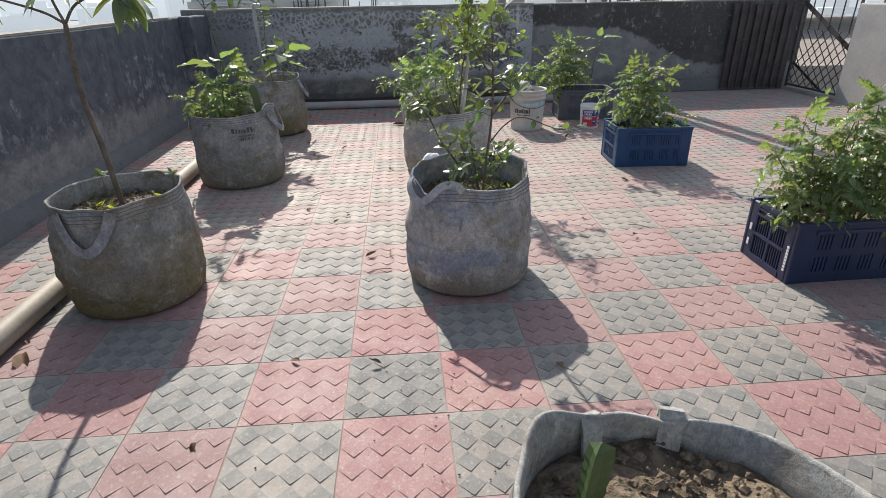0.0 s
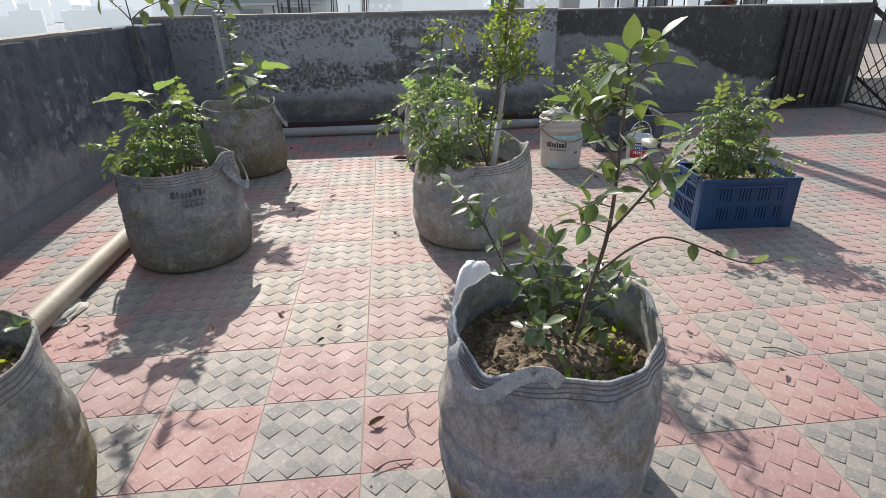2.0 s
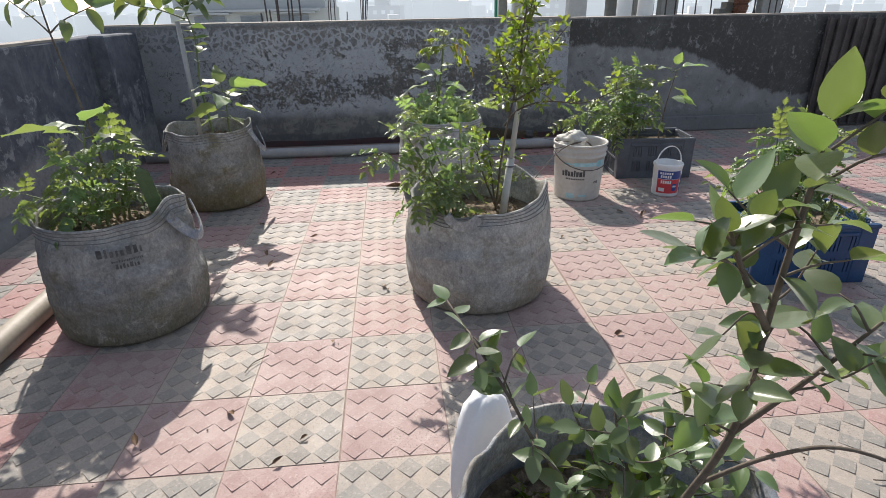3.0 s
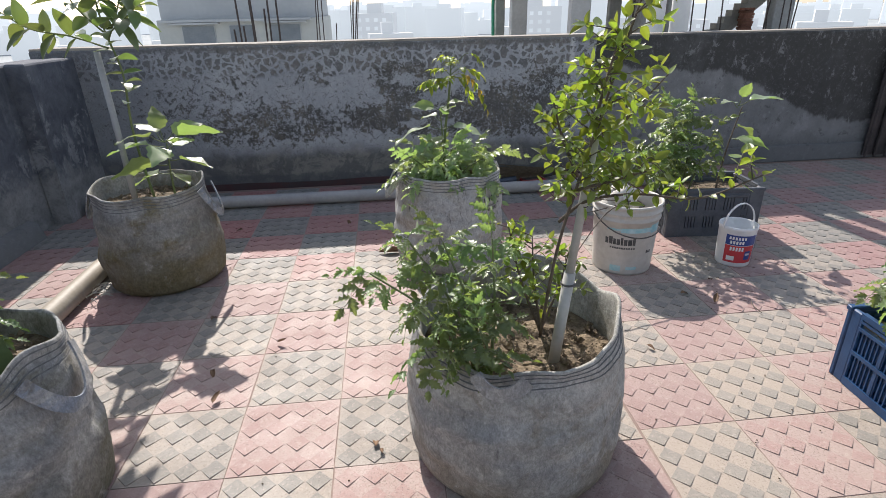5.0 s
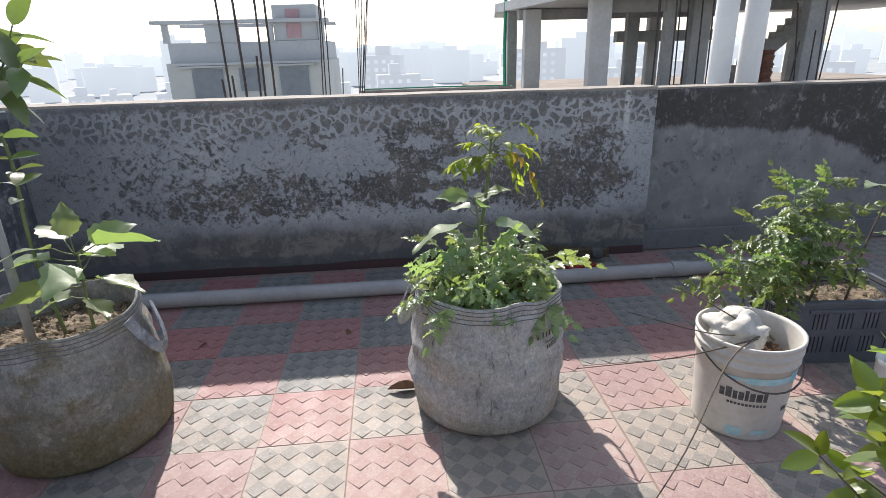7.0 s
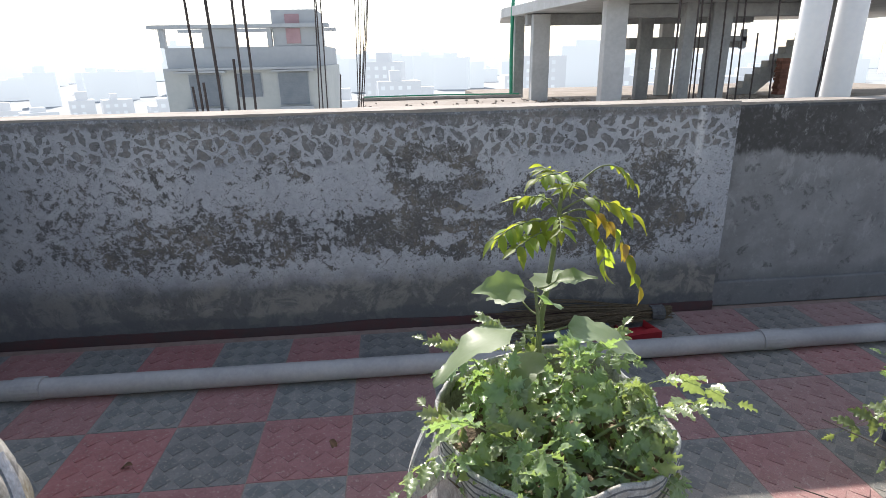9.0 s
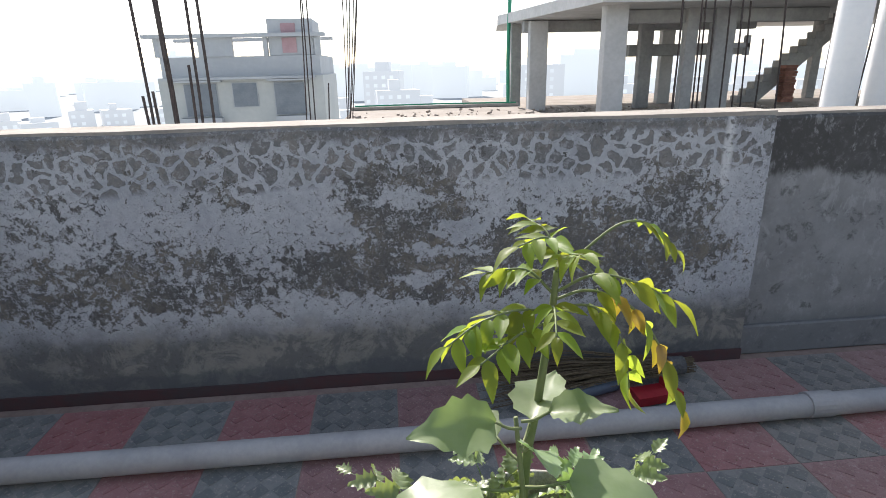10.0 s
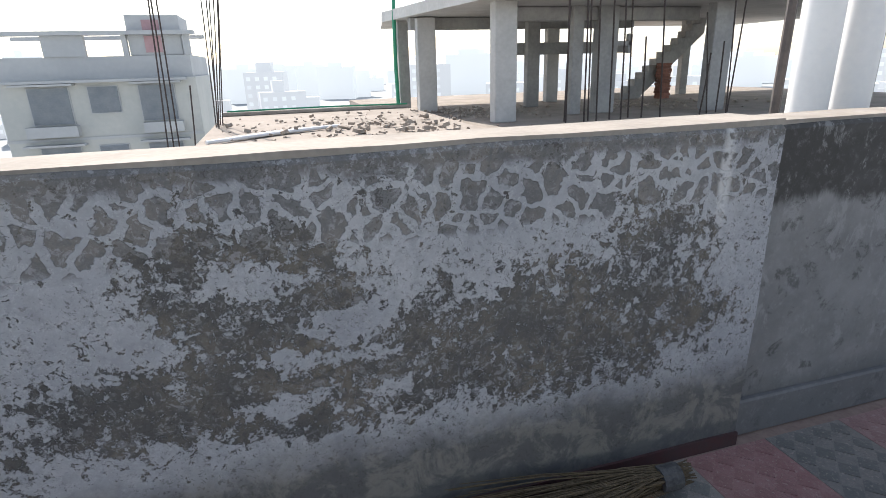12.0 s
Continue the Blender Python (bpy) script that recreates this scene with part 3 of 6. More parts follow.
def rough_wall(name, x0, y0, x1, y1, h, mat, label, amp=0.004):
    """A wall whose faces are slightly uneven, with worn upper edges."""
    g = Geo()
    nx, ny, nz = max(2, int((x1 - x0) / 0.12)), max(2, int((y1 - y0) / 0.12)), 10
    ring = [(x0 + (x1 - x0) * i / nx, y0) for i in range(nx)] + [(x1, y0 + (y1 - y0) * i / ny) for i in range(ny)]
    ring += [(x1 - (x1 - x0) * i / nx, y1) for i in range(nx)] + [(x0, y1 - (y1 - y0) * i / ny) for i in range(ny)]
    cx, cy, n = (x0 + x1) / 2, (y0 + y1) / 2, len(ring)
    vs, fs = [], []
    levels = [-0.05] + [h * (k + 0.02) / nz for k in range(nz)] + [h - 0.012, h - 0.003, h]
    for k, z in enumerate(levels):
        for x, y in ring:
            q = noise.noise(Vector((x * 3, y * 3, z * 3))) * amp
            inset = 0.012 if k == len(levels) - 1 else (0.006 if k == len(levels) - 2 else 0)
            lift = noise.noise(Vector((x * 2.1, y * 2.1, 5))) * 0.006 if k >= len(levels) - 3 else 0
            sx, sy = (1 if x == x1 else -1 if x == x0 else 0), (1 if y == y1 else -1 if y == y0 else 0)
            vs.append((x + sx * (q - inset), y + sy * (q - inset), z + lift))
    for k in range(len(levels) - 1):
        fs += [(k * n + i, k * n + (i + 1) % n, k * n + n + (i + 1) % n, k * n + n + i) for i in range(n)]
    top = (len(levels) - 1) * n
    # rows of the top face, from one long side to the other
    if nx >= ny:
        fs += [(top + i, top + i + 1, top + 2 * nx + ny - i - 1, top + 2 * nx + ny - i) for i in range(nx)]
    else:
        fs += [(top + nx + i, top + nx + i + 1, top + 2 * nx + 2 * ny - i - 1, top + (2 * nx + 2 * ny - i) % n) for i in range(ny)]
    g.add(vs, fs)
    return solid(name, g, mat, label, "wall")


rough_wall("wall_north", X_W - 0.15, Y_N, STEP_X, Y_N + 0.19, 0.975, M["wall"], "parapet with flaking whitish paint over dark mouldy plaster")
rough_wall("wall_north_east", STEP_X + 0.001, Y_N + 0.042, X_E + 0.15, Y_N + 0.19, 0.965, M["wall_grey"], "grey cement parapet with dark weather stains")
rough_wall("wall_west", X_W - 0.15, Y_S, X_W, Y_N - 0.001, 0.93, M["wall_left"], "dark weathered parapet with pale peeling patches")
rough_wall("column_corner", X_W + 0.002, 5.9, -1.99, Y_N - 0.002, 0.935, M["wall_left"], "weathered corner pier of the parapet")
rough_wall("wall_east", X_E, Y_S, X_E + 0.15, 5.55, 0.94, M["wall_pale"], "pale rough cement parapet in sunlight")
rough_wall("wall_south", X_W - 0.15, Y_S - 0.15, X_E + 0.15, Y_S - 0.001, 0.95, M["wall_grey"], "grey cement parapet closing the terrace")


def coping(name, x0, y0, x1, y1, z, label):
    g = Geo()
    nx = max(1, int(max(x1 - x0, y1 - y0) / 0.2))
    for i in range(nx):
        a, b = i / nx, (i + 1) / nx
        if x1 - x0 > y1 - y0:
            g.box(x0 + (x1 - x0) * a, y0, z, x0 + (x1 - x0) * b, y1, z + 0.018)
        else:
            g.box(x0, y0 + (y1 - y0) * a, z, x1, y0 + (y1 - y0) * b, z + 0.018)
    for v in g.v:
        q = noise.noise_vector(v * 4)
        v.z += q.z * 0.004
        v.x += q.x * 0.006 if y1 - y0 > x1 - x0 else 0
        v.y += q.y * 0.006 if x1 - x0 > y1 - y0 else 0
    return solid(name, g, M["coping"], label, "coping")


coping("trim_north", X_W - 0.15, Y_N + 0.01, STEP_X + 0.002, Y_N + 0.2, 0.967, "worn sunlit cement coping of the parapet")
coping("trim_north_east", STEP_X + 0.004, Y_N + 0.052, X_E + 0.15, Y_N + 0.2, 0.957, "worn sunlit cement coping of the parapet")
coping("trim_west", X_W - 0.156, Y_S, X_W - 0.008, 5.7, 0.922, "worn cement coping of the parapet")

# plaster fillet at the foot of the west parapet, red painted strip at the foot of the north one
g = Geo()
for i in range(60):
    y0, y1 = Y_S + i * 0.148, Y_S + (i + 1) * 0.148
    g.add([(X_W, y0, 0.11), (X_W + 0.05, y0, 0.09), (X_W + 0.075, y0, 0.0), (X_W, y1, 0.11), (X_W + 0.05, y1, 0.09), (X_W + 0.075, y1, 0.0)],
          [(0, 3, 4, 1), (1, 4, 5, 2)])
for v in g.v:
    if v.z > 0.01:
        v.z += noise.noise(v * 5) * 0.02
solid("baseboard_west", g, M["wall_grey"], "sloping cement fillet along the parapet's foot", "skirting", smooth=True)
g = Geo()
for i in range(24):
    a = X_W + 0.25 + i * 0.138
    g.box(a, Y_N - 0.009, 0.0, a + 0.138, Y_N + 0.003, 0.045)
for v in g.v:
    if v.z > 0.01:
        v.z += noise.noise(v * 6) * 0.012
solid("baseboard_north", g, M["red_skirt"], "dull red painted strip along the parapet's foot", "skirting")
solid("baseboard_north_east", Geo().box(STEP_X + 0.002, Y_N + 0.02, 0.0, X_E, Y_N + 0.046, 0.13, bevel=0.006), M["wall_grey"], "dark damp cement skirting", "skirting")


# ---- gate in the east parapet ----
gate = thing("metal_gate", "dark steel lattice gate with a diagonal brace beside the parapet", "gate", (X_E + 0.05, 5.57, 0))
part("sill", Geo().box(-0.05, -0.02, 0.0, 0.05, 0.86, 0.035, bevel=0.004), M["coping"], gate, "pale cement threshold")
g = Geo()
for y in (0.015, 0.845):
    g.tube([(0, y, 0.03), (0, y, 1.0)], 0.016)
g.tube([(0, 0, 0.06), (0, 0.86, 0.06)], 0.012)
part("gate_frame", g, M["gate"], gate)
part("brace", Geo().ribbon([(0.012, 0.845, 0.93), (0.012, 0.015, 0.5)], [(0, 0.4, 0.9)] * 2, 0.05, 0.006), M["gate"], gate)
part("brace", Geo().ribbon([(0.016, 0.83, 0.3), (0.016, 0.3, 0.06)], [(0, 0.4, 0.9)] * 2, 0.03, 0.006), M["gate"], gate)
for k in range(12):
    for s in (-1, 1):
        a = -0.3 + k * 0.115
        p, q = (a, 0.06), (a + s * 0.55, 0.66)
        pts = []
        for t in (0, 1):
            yy = p[0] + (q[0] - p[0]) * t
            pts.append((yy, p[1] + (q[1] - p[1]) * t))
        (ya, za), (yb, zb) = pts
        lo, hi = 0.01, 0.85

        def cut(u):
            return za + (zb - za) * (u - ya) / (yb - ya)

        if max(ya, yb) < lo or min(ya, yb) > hi:
            continue
        y_a, y_b = min(max(ya, lo), hi), min(max(yb, lo), hi)
        part("lattice_bar", Geo().tube([(0.004 * s, y_a, cut(y_a)), (0.004 * s, y_b, cut(y_b))], 0.0055, 5), M["gate"], gate)
for k in range(5):
    y = 0.1 + k * 0.15
    part("upright_bar", Geo().tube([(0.01, y, 0.66), (0.01, y, 1.45 - 0.05 * (k % 2))], 0.007, 6), M["gate"], gate)

leaf = thing("folded_gate_leaf", "dark steel gate leaf folded back against the parapet", "gate", (3.7, Y_N + 0.015, 0))
for k in range(9):
    x = 0.02 + k * 0.085
    part("panel_strip", Geo().box(x, -0.02 - 0.012 * (k % 2), 0.03, x + 0.083, -0.005 - 0.012 * (k % 2), 0.93, bevel=0.003), M["gate"], leaf)
    part("upright_bar", Geo().tube([(x, -0.045, 0.02), (x, -0.045, 0.95)], 0.009, 6), M["gate"], leaf)
part("latch", Geo().box(0.1, -0.075, 0.55, 0.22, -0.055, 0.57, bevel=0.003), M["gate"], leaf)


# ---- drain pipes along the floor ----
def pipe_run(name, pts, r, mat, label, joints=()):
    t = thing(name, label, "pipe")
    part("pipe", Geo().tube(smooth_line(pts, 5), r, 20), mat, t, smooth=True)
    for a, b in joints:
        part("coupling", Geo().tube([a, b], r * 1.13, 20), mat, t, smooth=False)
    return t


pipe_run("drain_pipe", [(-1.455, Y_S + 0.1, 0.047), (-1.45, 1.0, 0.047), (-1.45, 3.0, 0.048), (-1.45, 4.6, 0.047), (-1.45, 5.7, 0.047)], 0.045, M["pvc_tan"],
         "sun-bleached beige plastic drain pipe lying on tiles")
pipe_run("drain_pipe", [(-1.95, 6.035, 0.042), (0.0, 6.03, 0.042), (1.5, 6.04, 0.042), (2.15, 6.045, 0.042)], 0.039, M["pvc"],
         "dusty grey plastic drain pipe lying along the parapet", [((-1.49, 6.034, 0.0445), (-1.39, 6.034, 0.0445)), ((1.44, 6.04, 0.0445), (1.53, 6.04, 0.0445))])


# ---- grow bags ----
def rng_for(seed):
    return random.Random(seed)


def bag_shape(r, h, seed, rim, squash=1.0):
    """Felt bag: rounded bottom, bulging wall, stitched wavy rim, inner wall down to the soil."""
    n = 96
    prof = [(0.0, 0.0), (0.8, 0.0), (0.92, 0.012), (0.975, 0.045), (1.0, 0.12), (1.02, 0.25), (1.015, 0.4), (1.0, 0.55), (0.975, 0.7), (0.95, 0.82), (0.935, 0.875)]
    seam = [(0.94, 0.888), (0.933, 0.893), (0.938, 0.91), (0.938, 0.918), (0.931, 0.923), (0.936, 0.94), (0.936, 0.948), (0.929, 0.953), (0.934, 0.97), (0.934, 0.978), (0.927, 0.983), (0.93, 0.994), (0.918, 1.0)]
    inner = [(0.9, 1.0), (0.893, 0.985), (0.89, 0.93), (0.885, 0.86), (0.88, 0.75), (0.87, 0.6)]
    g, vs, fs = Geo(), [], []
    fine = prof[:4]
    for (r0, z0), (r1, z1) in zip(prof[3:], prof[4:]):
        m = max(1, round((z1 - z0) / 0.028))
        fine += [(r0 + (r1 - r0) * i / m, z0 + (z1 - z0) * i / m) for i in range(1, m + 1)]
    rows = fine + seam + inner
    for k, (fr, fz) in enumerate(rows):
        for i in range(n):
            a = 2 * math.pi * i / n
            c, s = math.cos(a), math.sin(a)
            w = min(1, fz * 3)
            q = noise.noise(Vector((c * 1.3, s * 1.3, fz * 1.6 + seed * 7))) * 0.07 + noise.noise(Vector((c * 3.5, s * 3.5, fz * 4 + seed * 3))) * 0.042
            q += noise.noise(Vector((c * 1.8 + seed, s * 1.8, fz * 8))) * 0.045 + noise.noise(Vector((c * 9 + seed, s * 9, fz * 9))) * 0.012
            if 0.05 < fz < 0.88:
                for cz, ca in ((0.3, 1.0), (0.5, 4.0), (0.68, 2.5)):
                    lie = cz + 0.09 * noise.noise(Vector((c * 1.6, s * 1.6, seed + ca)))
                    deep = max(0.0, noise.noise(Vector((c * 1.1 + seed, s * 1.1, ca * 3))) + 0.1)
                    q += deep * (0.03 * math.exp(-((fz - lie - 0.035) / 0.03) ** 2) - 0.055 * math.exp(-((fz - lie) / 0.02) ** 2))
            rr = r * fr * (1 + q * w)
            z = h * fz
            if fz > 0.5:
                up = (fz - 0.5) / 0.5
                for ang, wid, dz, dr in rim:
                    d = (math.degrees(a) - ang + 180) % 360 - 180
                    e = math.exp(-(d / wid) ** 2) * up * up
                    z += dz * e
                    rr += dr * e
                z += noise.noise(Vector((c * 2.2 + seed, s * 2.2, 3))) * 0.012 * up
            vs.append((rr * c * squash, rr * s / squash, max(z, 0.002)))
    for k in range(len(rows) - 1):
        fs += [(k * n + i, k * n + (i + 1) % n, k * n + n + (i + 1) % n, k * n + n + i) for i in range(n)]
    # faces of the sewn grooves, row by row
    g.sewn = [(len(fine) + k - 1) * n + i for k in (0, 3, 6, 9) for i in range(n)]
    return g.add(vs[n - 1:], [tuple(max(j - n + 1, 0) for j in f) for f in fs[n:]] + [tuple(range(n, 0, -1))])


def handle_loop(r, h, a0, a1, drop, out=0.03, width=0.036):
    """A strap sewn to the rim at two angles, hanging outside the wall."""
    pts, sides = [], []
    for i in range(15):
        t = i / 14
        a = radians(a0 + (a1 - a0) * t)
        sag = math.sin(math.pi * t) ** 0.85
        rr = r * 0.955 + 0.008 + out * sag
        pts.append((rr * math.cos(a), rr * math.sin(a), h - 0.012 - drop * sag))
    for i, p in enumerate(pts):
        d = Vector(pts[min(i + 1, 14)]) - Vector(pts[max(i - 1, 0)])
        sides.append(d.cross(Vector((p[0], p[1], 0))))
    return Geo().ribbon(pts, sides, width, 0.005)


def soil_disc(r, z, seed, amp=0.02):
    g, vs, fs = Geo(), [], []
    n, m = 40, 12
    for k in range(m + 1):
        for i in range(n):
            a, q = 2 * math.pi * i / n, r * k / m
            p = Vector((q * math.cos(a), q * math.sin(a), 0))
            hgt = noise.noise(p * 9 + Vector((seed, 0, 0))) * amp + noise.noise(p * 30 + Vector((0, seed, 0))) * amp * 0.6
            vs.append((p.x, p.y, z + hgt - 0.01 * (k / m) ** 2))
    for k in range(m):
        fs += [(k * n + i, k * n + n + i, k * n + n + (i + 1) % n, k * n + (i + 1) % n) for i in range(n)]
    g.add(vs, fs)
    rnd = rng_for(seed)
    for _ in range(420):
        a, q, s = rnd.uniform(0, 6.28), r * 0.93 * math.sqrt(rnd.random()), rnd.choice((0.003, 0.004, 0.005, 0.006, 0.008, 0.011, 0.016))
        c = Vector((q * math.cos(a), q * math.sin(a), z + 0.004))
        vv = [c + Vector(d) * s * rnd.uniform(0.5, 1.1) for d in ((1, 0, 0), (0, 1, 0), (-1, 0, 0), (0, -1, 0), (0, 0, 0.8), (0, 0, -0.8))]
        g.add(vv, [(0, 1, 4), (1, 2, 4), (2, 3, 4), (3, 0, 4), (1, 0, 5), (2, 1, 5), (3, 2, 5), (0, 3, 5)])
    return g


def grow_bag(x, y, r, h, seed, mat, label, rim=(), handles=(), print_at=None, soil=0.1, rz=0.0, squash=1.0):
    t = thing("grow_bag", label, "planter", (x, y, 0), rz, "felt grow bags on the terrace")
    shape = bag_shape(r, h, seed, rim, squash)
    body = part("body", shape, mat, t, smooth=True)
    body.data.materials.append(M["thread"])
    for i in shape.sewn:
        body.data.polygons[i].material_index = 1
    part("soil", soil_disc(r * 0.9, h - soil, seed), M["soil"], t, "dry crumbly brown soil")
    for hd in handles:
        part("handle", handle_loop(r, h, *hd), M["felt_pale"] if mat == M["felt_pale"] else M["felt"], t)
    if print_at:
        a, z, rows = print_at
        rr = r * 1.012
        for k, (dz, hh, w0, w1) in enumerate(rows):
            # short dark bars in place of printed lines
            u, rnd = w0, rng_for(seed * 31 + k)
            while u < w1:
                w = rnd.uniform(0.2, 0.55) * hh / rr * 57
                up = hh * rnd.choice((1.0, 0.7, 0.65, 0.95))
                part("printed_mark", strip(rr * 0.99, rr * 0.985, a + u, a + min(u + w, w1), z + dz, z + dz + up, 3, 0.006), M["ink"], t)
                u += w + hh / rr * 57 * 0.25
    return t


PRINT = ((0.0, 0.03, -16, 14), (-0.022, 0.008, -8, 12), (-0.045, 0.018, -6, 9))
grow_bag(0.345, 0.54, 0.275, 0.455, 1, M["felt_plain"], "grey felt grow bag with a flopped stitched rim and soil", ((90, 30, -0.03, -0.03), (130, 18, 0.02, 0.01), (40, 25, -0.035, 0.015)), (), soil=0.085)
grow_bag(-1.125, 2.14, 0.25, 0.445, 2, M["felt_green"], "grey-brown felt grow bag with a hanging strap handle", ((170, 22, 0.01, -0.03), (20, 40, 0.015, 0.0)), ((243, 289, 0.135, 0.022), (95, 60, 0.05, 0.01)), soil=0.075)
grow_bag(0.23, 2.175, 0.26, 0.458, 3, M["felt"], "grey felt grow bag with blue-stained wall and torn rim", ((219, 13, -0.05, -0.005), (265, 16, 0.0, -0.01), (305, 40, -0.02, 0.0), (20, 28, 0.02, 0.0), (150, 30, 0.01, -0.02)), (), soil=0.1)
grow_bag(-1.085, 3.665, 0.266, 0.46, 4, M["felt_moss"], "grey felt grow bag with faded black print", ((350, 25, 0.035, 0.0), (250, 60, -0.01, 0.0)), ((335, 375, 0.11, 0.04), (185, 165, 0.1, 0.03)), (296, 0.36, PRINT), soil=0.07)
grow_bag(-1.125, 5.06, 0.262, 0.46, 5, M["felt_green"], "mossy grey felt grow bag with sewn straps", ((165, 30, 0.02, 0.01), (15, 25, 0.03, 0.0)), ((340, 372, 0.13, 0.045), (190, 172, 0.12, 0.04)), soil=0.075)
grow_bag(0.283, 3.75, 0.29, 0.425, 6, M["felt_plain"], "grey felt grow bag with a stitched sagging rim", ((250, 26, -0.03, -0.015), (60, 40, 0.05, 0.0), (350, 30, 0.03, 0.0), (20, 12, -0.03, 0.01)), ((238, 262, 0.03, 0.015),), soil=0.1)
grow_bag(0.252, 5.085, 0.264, 0.47, 7, M["felt_pale"], "pale mildewed felt grow bag with black print", ((60, 35, 0.04, 0.0), (200, 30, 0.0, 0.0)), ((12, 48, 0.08, 0.04), (205, 178, 0.09, 0.05)), (312, 0.35, PRINT), soil=0.07)

for bx, by, seed, angs in ((0.345, 0.54, 61, (72, 108)),):
    t = [o for o in scene.objects if o.name.startswith("grow_bag") and abs(o.location.x - bx) < 0.01 and abs(o.location.y - by) < 0.01][0]
    for a in angs:
        ca, sa = math.cos(radians(a)), math.sin(radians(a))
        q = [Vector((ca * rr, sa * rr, z)) for rr, z in ((0.222, 0.36), (0.226, 0.41), (0.236, 0.437), (0.25, 0.43), (0.258, 0.405))]
        part("strap_stub", Geo().ribbon(q, [(-sa, ca, 0)] * 5, 0.04, 0.006), M["felt_plain"], t)

# the torn strap lying twisted over the rim of the blue-stained bag
t = [o for o in scene.objects if o.name.startswith("grow_bag") and abs(o.location.y - 2.175) < 0.01][0]
pts, sides = [], []
for a, k, z in ((203, 0.9, 0.44), (205, 0.97, 0.462), (208, 1.04, 0.44), (216, 1.07, 0.405), (225, 1.07, 0.398), (233, 1.05, 0.425), (240, 1.01, 0.458), (247, 0.975, 0.472), (254, 0.94, 0.466), (259, 0.9, 0.442)):
    pts.append((0.26 * k * math.cos(radians(a)), 0.26 * k * math.sin(radians(a)), z))
pts = smooth_line(pts, 3)
for i, p in enumerate(pts):
    d = Vector(pts[min(i + 1, len(pts) - 1)]) - Vector(pts[max(i - 1, 0)])
    sides.append(d.cross(Vector((p[0], p[1], 0.12))))
part("torn_strap", Geo().ribbon(pts, sides, 0.029, 0.004), M["felt_pale"], t, "pale torn strap twisted over the rim")


# ---- crates ----
def crate(x, y, rz, w, d, h, mat, label, seed, mark=False):
    """Vented plastic crate: corner posts, rim, rails, slotted long sides, windowed ends, soil."""
    t = thing("plastic_crate", label, "crate", (x, y, 0), rz, "plastic crates used as planters")
    hw, hd = w / 2, d / 2
    slat = [Geo().box(-q, -0.004, 0.04, q, 0.004, h - 0.03).mesh("slat", mat) for q in (0.0058, 0.012)]
    bar = Geo().box(-0.003, -0.0022, 0.02, 0.003, 0.0022, h * 0.78).mesh("bar", mat)
    for sx in (-1, 1):
        for sy in (-1, 1):
            g = Geo()
            a, b = sorted((sx * hw, sx * (hw - 0.075))), sorted((sy * hd, sy * (hd - 0.018)))
            g.box(a[0], b[0], 0.0, a[1], b[1], h - 0.004, bevel=0.004)
            a, b = sorted((sx * (hw - 0.001), sx * (hw - 0.018))), sorted((sy * (hd - 0.019), sy * (hd - 0.06)))
            g.box(a[0], b[0], 0.0, a[1], b[1], h - 0.004, bevel=0.004)
            part("corner_post", g, mat, t)
    for sy in (-1, 1):
        g = Geo()
        yy = sorted((sy * (hd + 0.004), sy * (hd - 0.02)))
        g.box(-hw + 0.078, yy[0], h - 0.05, hw - 0.078, yy[1], h - 0.032, bevel=0.003)
        g.box(-hw - 0.003, yy[0], h - 0.018, hw + 0.003, yy[1], h, bevel=0.003)
        part("rim", g, mat, t)
        g = Geo()
        yy = sorted((sy * (hd - 0.003), sy * (hd - 0.012)))
        for z0, z1 in ((0.002, 0.05), (h * 0.5 - 0.016, h * 0.5 + 0.016), (h - 0.034, h - 0.016)):
            part("side_rail", Geo().box(-hw + 0.073, yy[0], z0, hw - 0.073, yy[1], z1), mat, t)
        bk = sorted((sy * (hd - 0.013), sy * (hd - 0.0165)))
        part("liner", Geo().box(-hw + 0.02, bk[0], 0.01, hw - 0.02, bk[1], h - 0.04), mat, t)
        n = int((w - 0.15) / 0.016)
        for k in range(n + 1):
            part("slat", slat[1 if k % 6 == 0 else 0], None, t).matrix_basis = pose(-hw + 0.078 + k * (w - 0.156) / n, (yy[0] + yy[1]) / 2, 0.0)
    for sx in (-1, 1):
        xx = sorted((sx * (hw - 0.002), sx * (hw - 0.012)))
        for z0, z1 in ((0.002, 0.03), (h * 0.47 - 0.006, h * 0.47 + 0.006), (h * 0.78, h * 0.78 + 0.01), (h * 0.88, h * 0.88 + 0.008), (h - 0.018, h)):
            part("end_rail", Geo().box(xx[0] - 0.003, -hd + 0.06, z0, xx[1] + 0.003, hd - 0.06, z1), mat, t)
        for k in range(3):
            yy = -hd + 0.06 + k * (d - 0.12) / 2
            part("end_upright", Geo().box(xx[0], yy - 0.005, 0.02, xx[1], yy + 0.005, h - 0.01), mat, t)
        for k in range(14):
            yy = -hd + 0.065 + k * (d - 0.13) / 13
            part("bar", bar, None, t).matrix_basis = pose((xx[0] + xx[1]) / 2, yy, 0.0)
        bk = sorted((sx * (hw - 0.0135), sx * (hw - 0.0165)))
        part("liner", Geo().box(bk[0], -hd + 0.02, 0.01, bk[1], hd - 0.02, h - 0.06), mat, t)
    g = Geo()
    n, m = 20, 14
    vs = []
    for j in range(m + 1):
        for i in range(n + 1):
            px, py = -hw + 0.016 + (w - 0.032) * i / n, -hd + 0.016 + (d - 0.032) * j / m
            vs.append((px, py, h - 0.055 + noise.noise(Vector((px * 14, py * 14, seed))) * 0.02))
